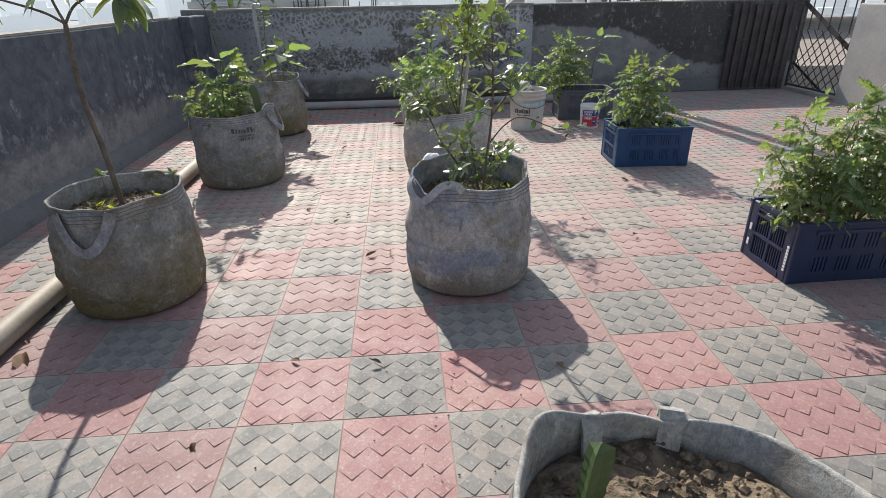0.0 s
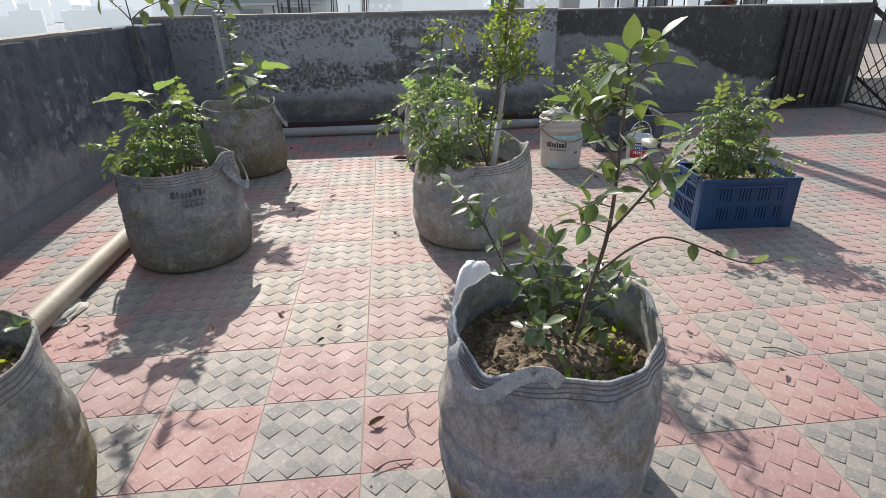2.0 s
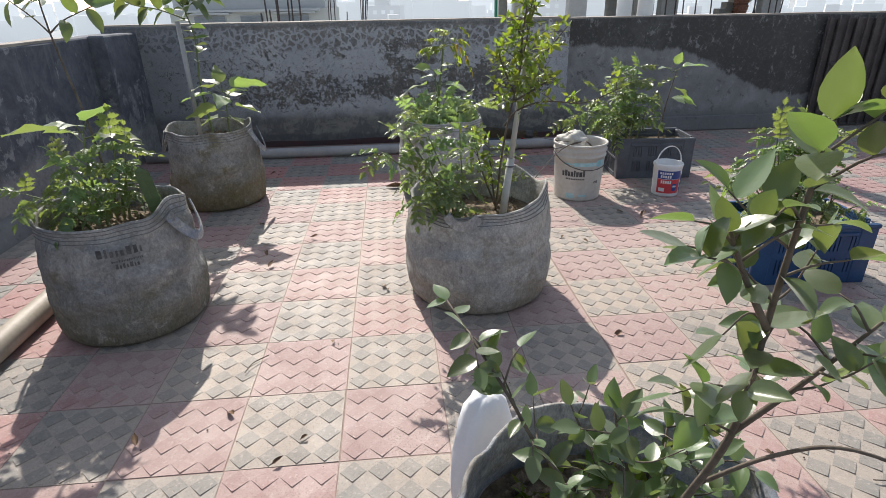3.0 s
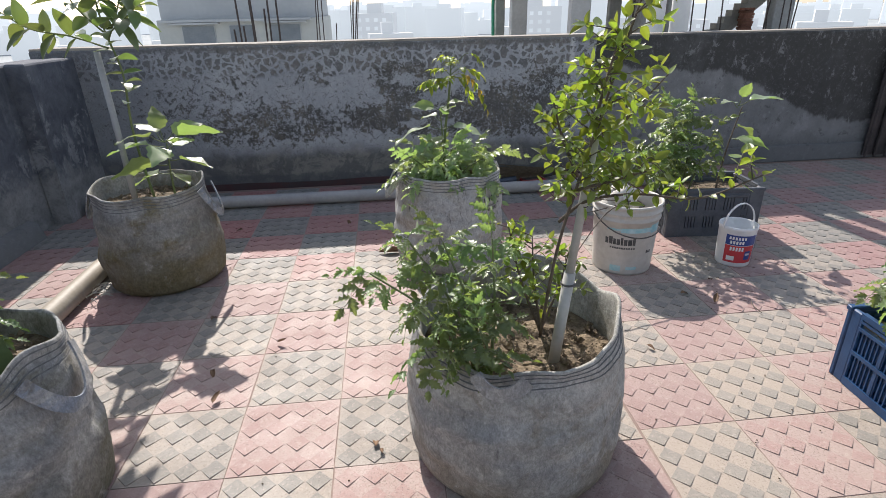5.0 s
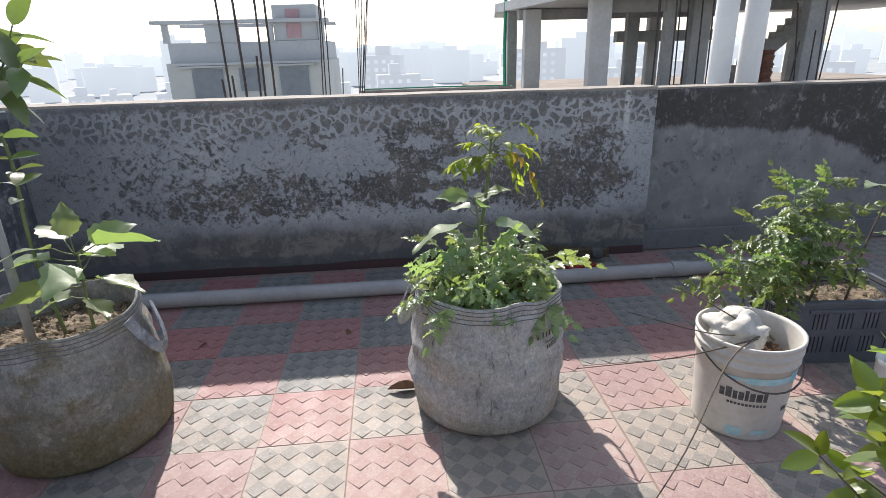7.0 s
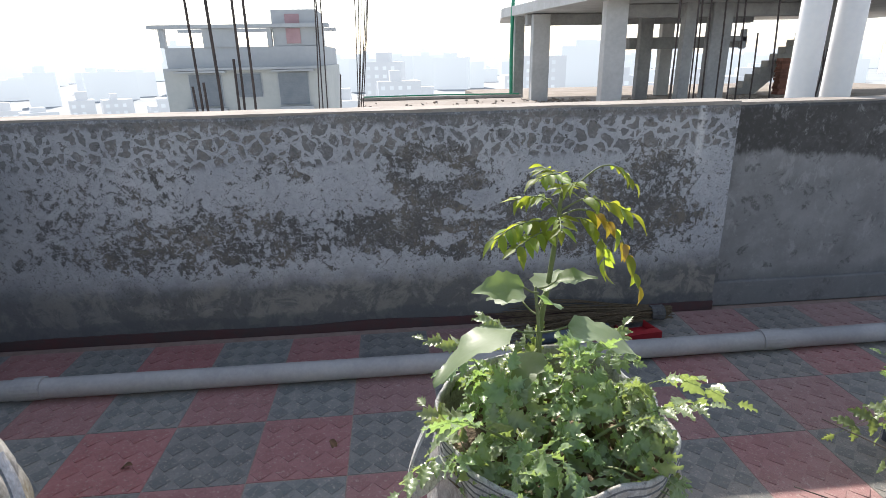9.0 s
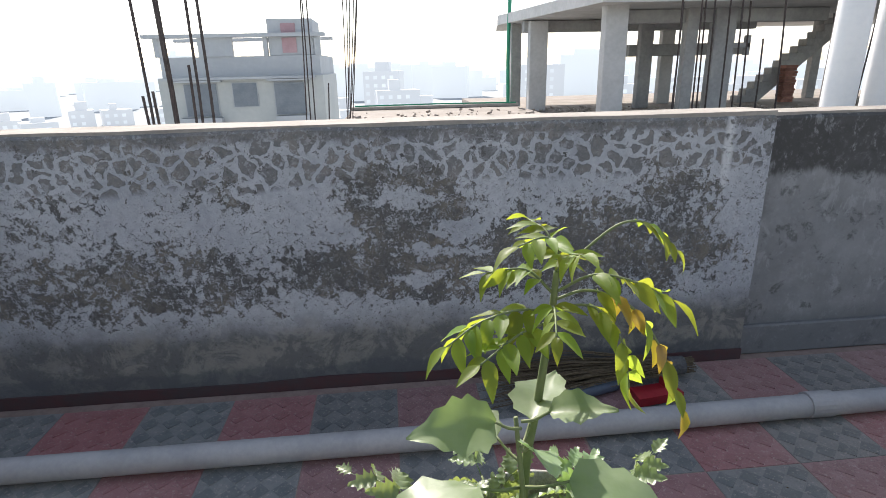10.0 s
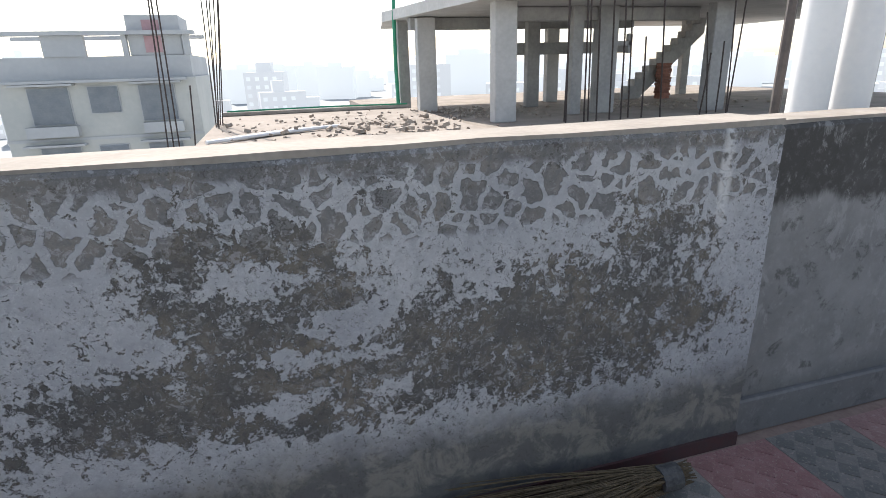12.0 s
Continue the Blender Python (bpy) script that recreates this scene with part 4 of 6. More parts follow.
    g.add(vs, [(j * (n + 1) + i, j * (n + 1) + i + 1, j * (n + 1) + n + 2 + i, j * (n + 1) + n + 1 + i) for j in range(m) for i in range(n)])
    g.box(-hw + 0.016, -hd + 0.016, 0.012, hw - 0.016, hd - 0.016, h - 0.085)
    rnd = rng_for(seed)
    for _ in range(90):
        c, s = Vector((rnd.uniform(-hw + 0.03, hw - 0.03), rnd.uniform(-hd + 0.03, hd - 0.03), h - 0.05)), rnd.uniform(0.004, 0.014)
        g.add([c + Vector(q) * s for q in ((1, 0, 0), (0, 1, 0), (-1, 0, 0), (0, -1, 0), (0, 0, 0.8))], [(0, 1, 4), (1, 2, 4), (2, 3, 4), (3, 0, 4)])
    part("soil", g, M["soil"], t, "dry crumbly brown soil")
    if mark:
        # pale bars where lettering is moulded on the corner
        for k in range(8):
            part("moulded_mark", Geo().box(-hw - 0.004, -hd + 0.024, 0.05 + k * 0.014, -hw - 0.0015, -hd + 0.036, 0.06 + k * 0.014), M["white_plastic"], t)
        for k in range(2):
            part("moulded_mark", Geo().box(-hw - 0.004, hd - 0.046, 0.06 + k * 0.07, -hw - 0.0015, hd - 0.034, 0.09 + k * 0.07), M["white_plastic"], t)
    return t


crate(1.665, 3.735, -3, 0.5, 0.33, 0.265, M["crate_blue"], "bright blue vented plastic crate filled with soil", 11)
crate(1.745, 2.065, 0.5, 0.5, 0.32, 0.265, M["crate_navy"], "dark navy vented plastic crate filled with soil", 12, True)
crate(1.7, 5.27, -5, 0.5, 0.33, 0.27, M["crate_dark"], "dusty charcoal vented plastic crate filled with soil", 13)

# ---- white bucket with rubbish ----
bk = thing("bucket", "dirty white plastic paint bucket with turquoise smears and rubbish", "bucket", (1.075, 4.85, 0))
prof = [(0.001, 0.004), (0.128, 0.004), (0.134, 0.0), (0.136, 0.01), (0.146, 0.2), (0.15, 0.262), (0.156, 0.264), (0.156, 0.272), (0.15, 0.275), (0.151, 0.295), (0.159, 0.297),
        (0.159, 0.306), (0.152, 0.309), (0.153, 0.328), (0.161, 0.33), (0.161, 0.341), (0.153, 0.342), (0.149, 0.33), (0.142, 0.2), (0.135, 0.12)]
part("body", lathe(prof, 48), M["bucket"], bk, smooth=True)
part("wire_handle", Geo().tube([(0.166 * math.cos(radians(a)), 0.166 * math.sin(radians(a)), 0.29 - 0.09 * math.sin(radians(a + 175))) for a in range(-175, 6, 12)], 0.003, 6), M["wire"], bk, "thin steel wire handle")
for a0, a1, z0, z1 in ((240, 300, 0.218, 0.24), (295, 320, 0.21, 0.25), (215, 240, 0.225, 0.235), (255, 275, 0.03, 0.045), (225, 245, 0.02, 0.05)):
    part("paint_smear", strip(0.136 + z0 * 0.053, 0.136 + z1 * 0.053, a0, a1, z0, z1, 8, 0.0012), M["turquoise"], bk, "smear of turquoise paint")
u = 212
for k, w in enumerate((6, 7, 5, 6, 4, 6, 7, 5)):
    part("printed_mark", strip(0.143, 0.145, u, u + w, 0.155, 0.185 + 0.008 * (k % 3 == 1), 3, 0.0016), M["ink"], bk)
    u += w + 1.3
u = 222
for k in range(11):
    part("printed_mark", strip(0.142, 0.1425, u, u + 3, 0.135, 0.144, 2, 0.0016), M["ink"], bk)
    u += 4.2
for k in range(3):
    part("printed_mark", strip(0.141, 0.142, 292 + k * 4, 295 + k * 4, 0.11, 0.125, 2, 0.0016), M["ink"], bk)
g = soil_disc(0.135, 0.25, 77, 0.03)
part("dry_rubbish", g, M["dead"], bk, "dry brown plant rubbish in the bucket")


def lump(n, m, size, seed, rough=0.3):
    """A crumpled rounded body."""
    g, vs, fs = Geo(), [], []
    for j in range(m + 1):
        th = math.pi * j / m
        for i in range(n):
            a = 2 * math.pi * i / n
            d = Vector((math.sin(th) * math.cos(a), math.sin(th) * math.sin(a), math.cos(th)))
            q = 1 + rough * noise.noise(d * 1.8 + Vector((seed, 0, 0))) + rough * 0.45 * noise.noise(d * 5 + Vector((0, seed, 0)))
            vs.append((d.x * size[0] * q, d.y * size[1] * q, d.z * size[2] * q))
    for j in range(m):
        fs += [(j * n + i, j * n + n + i, j * n + n + (i + 1) % n, j * n + (i + 1) % n) for i in range(n)]
    return g.add(vs, fs)


rag = thing("cloth_rag", "crumpled white cloth stuffed into the bucket", "cloth", (1.02, 4.84, 0.335))
part("cloth", lump(40, 24, (0.09, 0.08, 0.06), 3, 0.45), M["cloth"], rag, smooth=True)
dry = thing("dry_branch", "bare forked brown branch sticking out of the bucket", "branch", (1.1, 4.8, 0.3))
for line, r in (([(0.05, 0.03, 0.0), (-0.03, -0.02, 0.05), (-0.2, -0.12, 0.03), (-0.42, -0.32, -0.1), (-0.6, -0.42, -0.27)], 0.0045),
                ([(-0.03, -0.02, 0.05), (-0.2, 0.0, 0.06), (-0.42, 0.1, 0.1)], 0.003), ([(-0.06, -0.04, 0.05), (-0.3, -0.03, 0.0), (-0.62, -0.02, -0.02)], 0.003),
                ([(-0.04, -0.02, 0.055), (-0.16, 0.1, 0.12), (-0.3, 0.2, 0.17)], 0.003)):
    pts = smooth_line(line, 5)
    part("twig", Geo().tube(pts, [r * (1 - 0.7 * i / len(pts)) for i in range(len(pts))], 6), M["bark"], dry)

# ---- small paint can ----
can = thing("paint_can", "small white plastic paint can with blue and red label", "paint can", (1.622, 4.8, 0))
can.scale = (0.84, 0.84, 1.12)
part("body", lathe([(0.001, 0.003), (0.088, 0.003), (0.09, 0.0), (0.092, 0.006), (0.1, 0.16), (0.1035, 0.164), (0.1035, 0.176), (0.098, 0.178), (0.095, 0.172), (0.088, 0.02), (0.001, 0.015)], 40), M["white_plastic"], can, smooth=True)
rr = lambda z: 0.0918 + z * 0.05
part("label_band", strip(rr(0.1), rr(0.145), 205, 305, 0.1, 0.145, 12, 0.0012), M["label_blue"], can, "blue label field")
part("label_band", strip(rr(0.02), rr(0.098), 205, 305, 0.02, 0.098, 12, 0.0012), M["label_red"], can, "red label field")
for a0, a1, z0, z1, mm in ((215, 240, 0.03, 0.05, "white_plastic"), (270, 292, 0.035, 0.075, "label_blue"), (273, 289, 0.055, 0.065, "white_plastic"), (305, 307, 0.02, 0.145, "label_blue"),
                           (312, 330, 0.03, 0.05, "label_blue"), (312, 330, 0.06, 0.075, "label_blue"), (312, 330, 0.09, 0.12, "label_blue")):
    part("label_patch", strip(rr(z0), rr(z1), a0, a1, z0, z1, 5, 0.0024), M[mm], can)
for z0, z1, n, st in ((0.125, 0.138, 6, 216), (0.106, 0.12, 5, 220)):
    for k in range(n):
        part("printed_mark", strip(rr(z0), rr(z1), st + k * 9, st + k * 9 + 6, z0, z1, 3, 0.0024), M["white_plastic"], can)
for k in range(5):
    part("printed_mark", strip(rr(0.075), rr(0.09), 222 + k * 9, 228 + k * 9, 0.075, 0.092, 3, 0.0024), M["white_plastic"], can)
hp = [(0.104 * math.cos(radians(a)), 0.02 * math.cos(radians(a)), 0.165 + 0.1 * math.sin(radians(a))) for a in range(0, 181, 12)]
part("carry_handle", Geo().ribbon(hp, [(0, 1, 0)] * len(hp), 0.012, 0.004), M["white_plastic"], can, "white plastic carry handle")

# ---- white foam lump behind a bag ----
fm = thing("foam_block", "rounded white foam block wedged behind a grow bag", "foam", (0.105, 2.475, 0.0))
fg = lump(28, 18, (0.07, 0.055, 0.2), 5, 0.12)
for v in fg.v:
    v.z = max(v.z + 0.25, 0.0)
part("block", fg, M["foam"], fm, smooth=True)


# ---- leaves ----
def leaf_grid(length, width, shape, cols=4, rows=7, fold=0.25, droop=0.3, wave=0.0, lobes=0.0, seed=0):
    """A leaf along +Y, folded at the midrib, drooping to the tip."""
    g, vs, fs = Geo(), [], []
    for j in range(rows + 1):
        t = j / rows
        w = shape(t) * width / 2
        y = length * (t - 0.08 * t * t * droop)
        z0 = -droop * length * t * t * 0.5
        for i in range(cols + 1):
            u = 2 * i / cols - 1
            lob = 1 + (lobes * (0.35 if j % 2 else -1.0) * abs(u) if 0 < j < rows else 0)
            x = u * w * lob
            z = z0 + abs(u) * w * fold + wave * length * math.sin(t * 11 + seed + u * 1.5) * abs(u)
            vs.append((x, y - abs(u) * w * 0.15, z))
    for j in range(rows):
        fs += [(j * (cols + 1) + i, j * (cols + 1) + i + 1, (j + 1) * (cols + 1) + i + 1, (j + 1) * (cols + 1) + i) for i in range(cols)]
    return g.add(vs, fs)


def lobed_leaflet(length, width, seed):
    """A tomato leaflet: four forward teeth a side, crinkled, folded at the midrib."""
    g, vs, fs, rows = Geo(), [], [], 12
    for j in range(rows + 1):
        t = j / rows
        w = max(0.05, math.sin(math.pi * min(1, t * 0.96 + 0.04) ** 0.75)) * width / 2
        tooth = (0.66, 0.9, 1.22)[j % 3] if j < rows else 1.0
        for i in range(5):
            u = i / 2 - 1
            reach = 1 + (tooth - 1) * abs(u)
            y = length * t + (tooth - 0.9) * abs(u) * length * 0.12
            z = abs(u) * w * 0.35 - 0.22 * length * t * t + 0.05 * length * math.sin(j * 2.1 + seed + u * 2) * (0.4 + abs(u))
            vs.append((u * w * reach, y, z))
    for j in range(rows):
        fs += [(j * 5 + i, j * 5 + i + 1, (j + 1) * 5 + i + 1, (j + 1) * 5 + i) for i in range(4)]
    return g.add(vs, fs)


def oval(t):
    return max(0.03, math.sin(math.pi * t ** 0.85) ** 0.75)


def lance(t):
    return max(0.03, math.sin(math.pi * t ** 0.8))


def broad(t):
    return max(0.03, math.sin(math.pi * t ** 0.68) ** 0.95)


def joined(geos):
    g = Geo()
    for q, m in geos:
        g.add([m @ v for v in q.v], q.f)
    return g


def aim(pos, way, up=(0, 0, 1), s=1.0, twist=0.0):
    """The pose of a leaf: +Y along way, face towards up."""
    y = Vector(way).normalized()
    z = Vector(up) - y * Vector(up).dot(y)
    if z.length < 1e-3:
        z = y.orthogonal()
    z.normalize()
    x = y.cross(z)
    m = Matrix((x, y, z)).transposed().to_4x4()
    return Matrix.Translation(pos) @ m @ Matrix.Rotation(twist, 4, "Y") @ Matrix.Scale(s, 4)


def compound(length, pairs, lw, ll, mat, seed=0, droop=0.35):
    """A tomato leaf: a stalk, pairs of lobed leaflets and one at the tip."""
    rnd = rng_for(seed)
    pts = [Vector((0, length * t, -droop * length * t * t)) for t in (0, 0.25, 0.5, 0.75, 1)]
    geos = [(Geo().tube(pts, [0.0016, 0.0014, 0.0012, 0.001, 0.0008], 4), Matrix.Identity(4))]
    for k in range(pairs + 1):
        t = 0.22 + 0.78 * k / pairs
        p = Vector((0, length * t, -droop * length * t * t))
        for s in ((-1, 1) if k < pairs else (0,)):
            way = Vector((s * 0.95, 0.55 if s else 1, -0.25 - 0.4 * droop * t + rnd.uniform(-0.25, 0.15)))
            sc = rnd.uniform(0.8, 1.1) * (0.75 + 0.45 * math.sin(math.pi * min(t, 0.95)))
            lf = lobed_leaflet(ll, lw, seed + k)
            geos.append((lf, aim(p, way, (0, 0, 1), sc, rnd.uniform(-0.5, 0.5))))
    return joined(geos).mesh("leaf", mat, True)


LEAF = {}
LEAF["citrus"] = [leaf_grid(0.05, 0.029, oval, 4, 6, f, d, seed=i).mesh("leaf", M["citrus"], True) for i, (f, d) in enumerate(((0.2, 0.3), (0.4, 0.6), (0.15, -0.15), (0.5, 0.2)))]
LEAF["lemon"] = [leaf_grid(0.05, 0.026, oval, 4, 6, f, d, seed=i).mesh("leaf", M["lemon"], True) for i, (f, d) in enumerate(((0.2, 0.3), (0.4, 0.6), (0.15, -0.15), (0.5, 0.2)))]
LEAF["large"] = [leaf_grid(0.105, 0.052, oval, 4, 8, f, d, 0.01, seed=i).mesh("leaf", M["citrus"], True) for i, (f, d) in enumerate(((0.3, 0.5), (0.15, 0.9), (0.4, 0.2)))]
LEAF["hang"] = [leaf_grid(0.19, 0.055, lance, 4, 8, f, d, 0.012, seed=i).mesh("leaf", M["citrus"], True) for i, (f, d) in enumerate(((0.4, 0.3), (0.25, 0.6)))]
LEAF["eggplant"] = [leaf_grid(0.15, 0.1, broad, 6, 10, f, d, 0.035, 0.15, i * 2).mesh("leaf", M["eggplant"], True) for i, (f, d) in enumerate(((0.25, 0.3), (0.1, 0.7), (0.35, 0.1)))]
LEAF["tomato"] = [compound(0.16, 3, 0.037, 0.06, M["tomato"], i, d) for i, d in enumerate((0.3, 0.6, 0.9, 0.15))]
LEAF["tomato_sunlit"] = [compound(0.15, 3, 0.042, 0.062, M["tomato_sunlit"], i + 60, d) for i, d in enumerate((0.3, 0.6, 0.9, 0.15))]
LEAF["leaflet"] = [leaf_grid(0.052, 0.021, lance, 4, 6, 0.35, d, 0.012, seed=i).mesh("leaf", M["pinnate"], True) for i, d in enumerate((0.5, 0.9, 0.2))]
LEAF["leaflet_yellow"] = [leaf_grid(0.052, 0.023, lance, 4, 6, 0.5, d, 0.03, seed=i).mesh("leaf", M["yellow"], True) for i, d in enumerate((0.8, 1.2))]
LEAF["weed"] = [leaf_grid(0.05, 0.014, lance, 2, 4, 0.3, 0.5, seed=i).mesh("leaf", M["pinnate"], True) for i in range(2)]


class Plant:
    """A plant standing in a planter; points are given in the world."""

    def __init__(self, name, label, x, y, z, seed, group=""):
        self.o = Vector((x, y, z))
        self.t = thing(name, label, "plant", self.o, 0, group)
        self.r = rng_for(seed)

    def stem(self, pts, r0, r1, mat="bark", name="stem", n=6):
        line = smooth_line([Vector(p) - self.o for p in pts], n)
        k = len(line)
        part(name, Geo().tube(line, [r0 + (r1 - r0) * i / (k - 1) for i in range(k)], 7), M[mat], self.t, smooth=True)
        return line

    def leaf(self, kind, p, way, s=1.0, up=(0, 0, 1)):
        u = Vector(up) + Vector([self.r.uniform(-0.45, 0.45) for _ in range(3)])
        ob = new("leaf", self.r.choice(LEAF[kind]))
        ob.parent = self.t
        ob.matrix_basis = aim(p, way, u, s * self.r.uniform(0.75, 1.15), self.r.uniform(-0.4, 0.4))

    def along(self, line, kind, start, step, s=1.0, lift=0.35, spread=1.0):
        """Leaves spiralling along a stem line."""
        total, acc, ang = 0.0, 0.0, self.r.uniform(0, 6)
        length = sum((b - a).length for a, b in zip(line, line[1:]))
        for a, b in zip(line, line[1:]):
            d = b - a
            acc += d.length
            total += d.length
            while acc > step and total > start * length:
                acc -= step * self.r.uniform(0.75, 1.25)
                ang += 2.4 + self.r.uniform(-0.4, 0.4)
                side = d.normalized().orthogonal()
                side.rotate(Matrix.Rotation(ang, 3, d.normalized()))
                way = side * spread + d.normalized() * lift + Vector((0, 0, self.r.uniform(-0.3, 0.3)))
                self.leaf(kind, b, way, s)
            if total <= start * length:
                acc = 0.0
        self.leaf(kind, line[-1], line[-1] - line[-2], s)

    def twigs(self, line, kind, count, length, start=0.25, s=1.0, step=0.024, up=0.35, mat="bark"):
        for k in range(count):
            i = int(len(line) * (start + (0.97 - start) * (k + self.r.random() * 0.6) / count))
            p = line[min(i, len(line) - 1)]
            a = self.r.uniform(0, 6.28)
            ln = length * self.r.uniform(0.5, 1.2)
            way = Vector((math.cos(a), math.sin(a), up + self.r.uniform(-0.35, 0.4))).normalized()
            mid = p + way * ln * 0.5 + Vector((0, 0, self.r.uniform(-0.01, 0.02)))
            end = p + way * ln + Vector((0, 0, self.r.uniform(-0.02, 0.03)))
            tw = self.stem([p + self.o, mid + self.o, end + self.o], 0.0016, 0.0008, mat, "twig", 4)
            self.along(tw, kind, 0.15, step, s)

    def broad(self, p, way, s=1.0):
        """A broad leaf on a stalk of its own."""
        w = Vector(way).normalized()
        q = p + w * 0.05 * s + Vector((0, 0, 0.012 * s))
        self.stem([p + self.o, (p + q) / 2 + self.o - Vector((0, 0, 0.004)), q + self.o], 0.0024, 0.0017, "green_stem", "stalk", 3)
        self.leaf("eggplant", q, w - Vector((0, 0, 0.12)), s)

    def frond(self, pts, n, kind="leaflet", s=1.0, start=0.3, yellow=1.1):
        """A feather leaf: an arching stalk with n pairs of leaflets and one at the tip; past the share yellow they have turned."""
        line = self.stem(pts, 0.0022, 0.0011, "green_stem", "stalk", 6)
        m = len(line) - 1
        for k in range(n):
            t = start + (0.94 - start) * k / max(1, n - 1)
            i = min(m - 1, int(t * m))
            d = (line[i + 1] - line[i]).normalized()
            side = d.cross(Vector((0, 0, 1))).normalized()
            for sg in (-1, 1):
                way = side * sg * 0.8 + d * 0.55 + Vector((0, 0, self.r.uniform(-0.5, 0.1)))
                self.leaf(kind + "_yellow" if t > yellow and self.r.random() < 0.75 else kind, line[i], way, s)
        self.leaf(kind + "_yellow" if yellow < 1 else kind, line[-1], line[-1] - line[-2], s)

    def bush(self, stems, kind, step, s=1.0, mat="green_stem", r0=0.005, start=0.2):
        for pts in stems:
            ln = self.stem(pts, r0, 0.002, mat)
            self.along(ln, kind, start, step, s, 0.3)


# ---- plants, bag by bag ----
p = Plant("succulent", "flat dark green spiny succulent stem in a grow bag", 0.228, 0.64, 0.34, 100)


def succulent_geo(h, lean, w=0.045):
    g, n, vs, fs = Geo(), 14, [], []
    for j in range(n + 1):
        t = j / n
        ww = w / 2 * (1 if t < 0.85 else math.sqrt(max(0.02, 1 - ((t - 0.85) / 0.15) ** 2)))
        ww *= 1 + 0.1 * (j % 2)
        c = Vector((lean[0] * t * h, lean[1] * t * h, h * t))
        for a in range(6):
            q = math.pi / 3 * a
            k = 1.0 if a % 2 == 0 else 0.42
            vs.append(c + Vector((math.cos(q) * ww * k, math.sin(q) * ww * k * 0.7, 0)))
    for j in range(n):
        fs += [(j * 6 + i, j * 6 + (i + 1) % 6, j * 6 + 6 + (i + 1) % 6, j * 6 + 6 + i) for i in range(6)]
    fs.append(tuple(range(n * 6, n * 6 + 6)))
    return g.add(vs, fs)


part("stem", succulent_geo(0.17, (0.06, -0.05), 0.05), M["cactus"], p.t)

p = Plant("mango_sapling", "slender sapling with drooping long leaves in a grow bag", -1.14, 2.16, 0.36, 101)
t1 = p.stem([(-1.13, 2.17, 0.35), (-1.14, 2.16, 0.6), (-1.155, 2.15, 0.8), (-1.143, 2.15, 1.03)], 0.011, 0.008)
for pts in ([(-1.143, 2.15, 1.03), (-1.2, 2.13, 1.07), (-1.34, 2.1, 1.12), (-1.42, 2.08, 1.14)], [(-1.143, 2.15, 1.03), (-1.16, 2.14, 1.12), (-1.15, 2.12, 1.26)], [(-1.143, 2.15, 1.03), (-1.1, 2.17, 1.09), (-0.98, 2.15, 1.13), (-0.9, 2.12, 1.12)]):
    ln = p.stem(pts, 0.005, 0.003, "bark", "branch")
    for k in range(11):
        q = ln[-1 - (k % 6)]
        a = p.r.uniform(0, 6.28)
        p.leaf("hang", q, (math.cos(a), math.sin(a), p.r.uniform(-1.3, -0.2)), 0.8)
ws = Plant("seedlings", "small green weeds sprouting from bag soil", -1.125, 2.14, 0.36, 102)
for k in range(16):
    a, q = ws.r.uniform(0, 6.28), 0.2 * math.sqrt(ws.r.random())
    b = Vector((q * math.cos(a), q * math.sin(a), 0.0))
    for _ in range(3):
        ws.leaf("weed", b, (ws.r.uniform(-1, 1), ws.r.uniform(-1, 1), 1.0), 1.0)
for b in ((-0.12, 0.15), (0.17, 0.12)):
    q = ws.stem([ws.o + Vector((b[0], b[1], 0)), ws.o + Vector((b[0], b[1], 0.1))], 0.0025, 0.0015, "green_stem")
    for _ in range(6):
        ws.leaf("citrus", q[-1], (ws.r.uniform(-1, 1), ws.r.uniform(-1, 1), 0.3), 0.75)

p = Plant("lemon_shrub", "young lemon shrub with sparse glossy oval leaves", 0.29, 2.19, 0.34, 103)
main = p.stem([(0.29, 2.18, 0.34), (0.3, 2.15, 0.5), (0.31, 2.1, 0.68), (0.31, 2.09, 0.85), (0.295, 2.06, 1.03)], 0.006, 0.0025)
p.twigs(main, "citrus", 15, 0.07, 0.5, 0.95, 0.026)
p.along(main, "citrus", 0.5, 0.028, 0.95)
for k in range(5):
    p.leaf("citrus", main[-1 - k], (p.r.uniform(-1, 1), p.r.uniform(-1, 1), 0.5), 1.0)
for pts, cnt in (([(0.27, 2.19, 0.35), (0.2, 2.21, 0.46), (0.13, 2.22, 0.56), (0.08, 2.23, 0.66), (0.02, 2.36, 0.72)], 8), ([(0.28, 2.19, 0.35), (0.24, 2.24, 0.46), (0.2, 2.3, 0.56)], 7),
                 ([(0.28, 2.2, 0.36), (0.26, 2.22, 0.48), (0.24, 2.24, 0.6)], 7), ([(0.31, 2.2, 0.38), (0.37, 2.22, 0.46), (0.42, 2.24, 0.53)], 6),
                 ([(0.27, 2.15, 0.35), (0.2, 2.12, 0.43), (0.15, 2.1, 0.48)], 5), ([(0.31, 2.1, 0.68), (0.36, 2.08, 0.76), (0.4, 2.06, 0.84)], 6), ([(0.31, 2.09, 0.82), (0.26, 2.07, 0.89), (0.23, 2.06, 0.94)], 6),
                 ([(0.3, 2.2, 0.36), (0.34, 2.26, 0.44), (0.36, 2.3, 0.5)], 7)):
    ln = p.stem(pts, 0.004, 0.0016)
    p.twigs(ln, "citrus", cnt, 0.07, 0.3, 0.82, 0.021)
    p.along(ln, "citrus", 0.35, 0.026, 0.85)
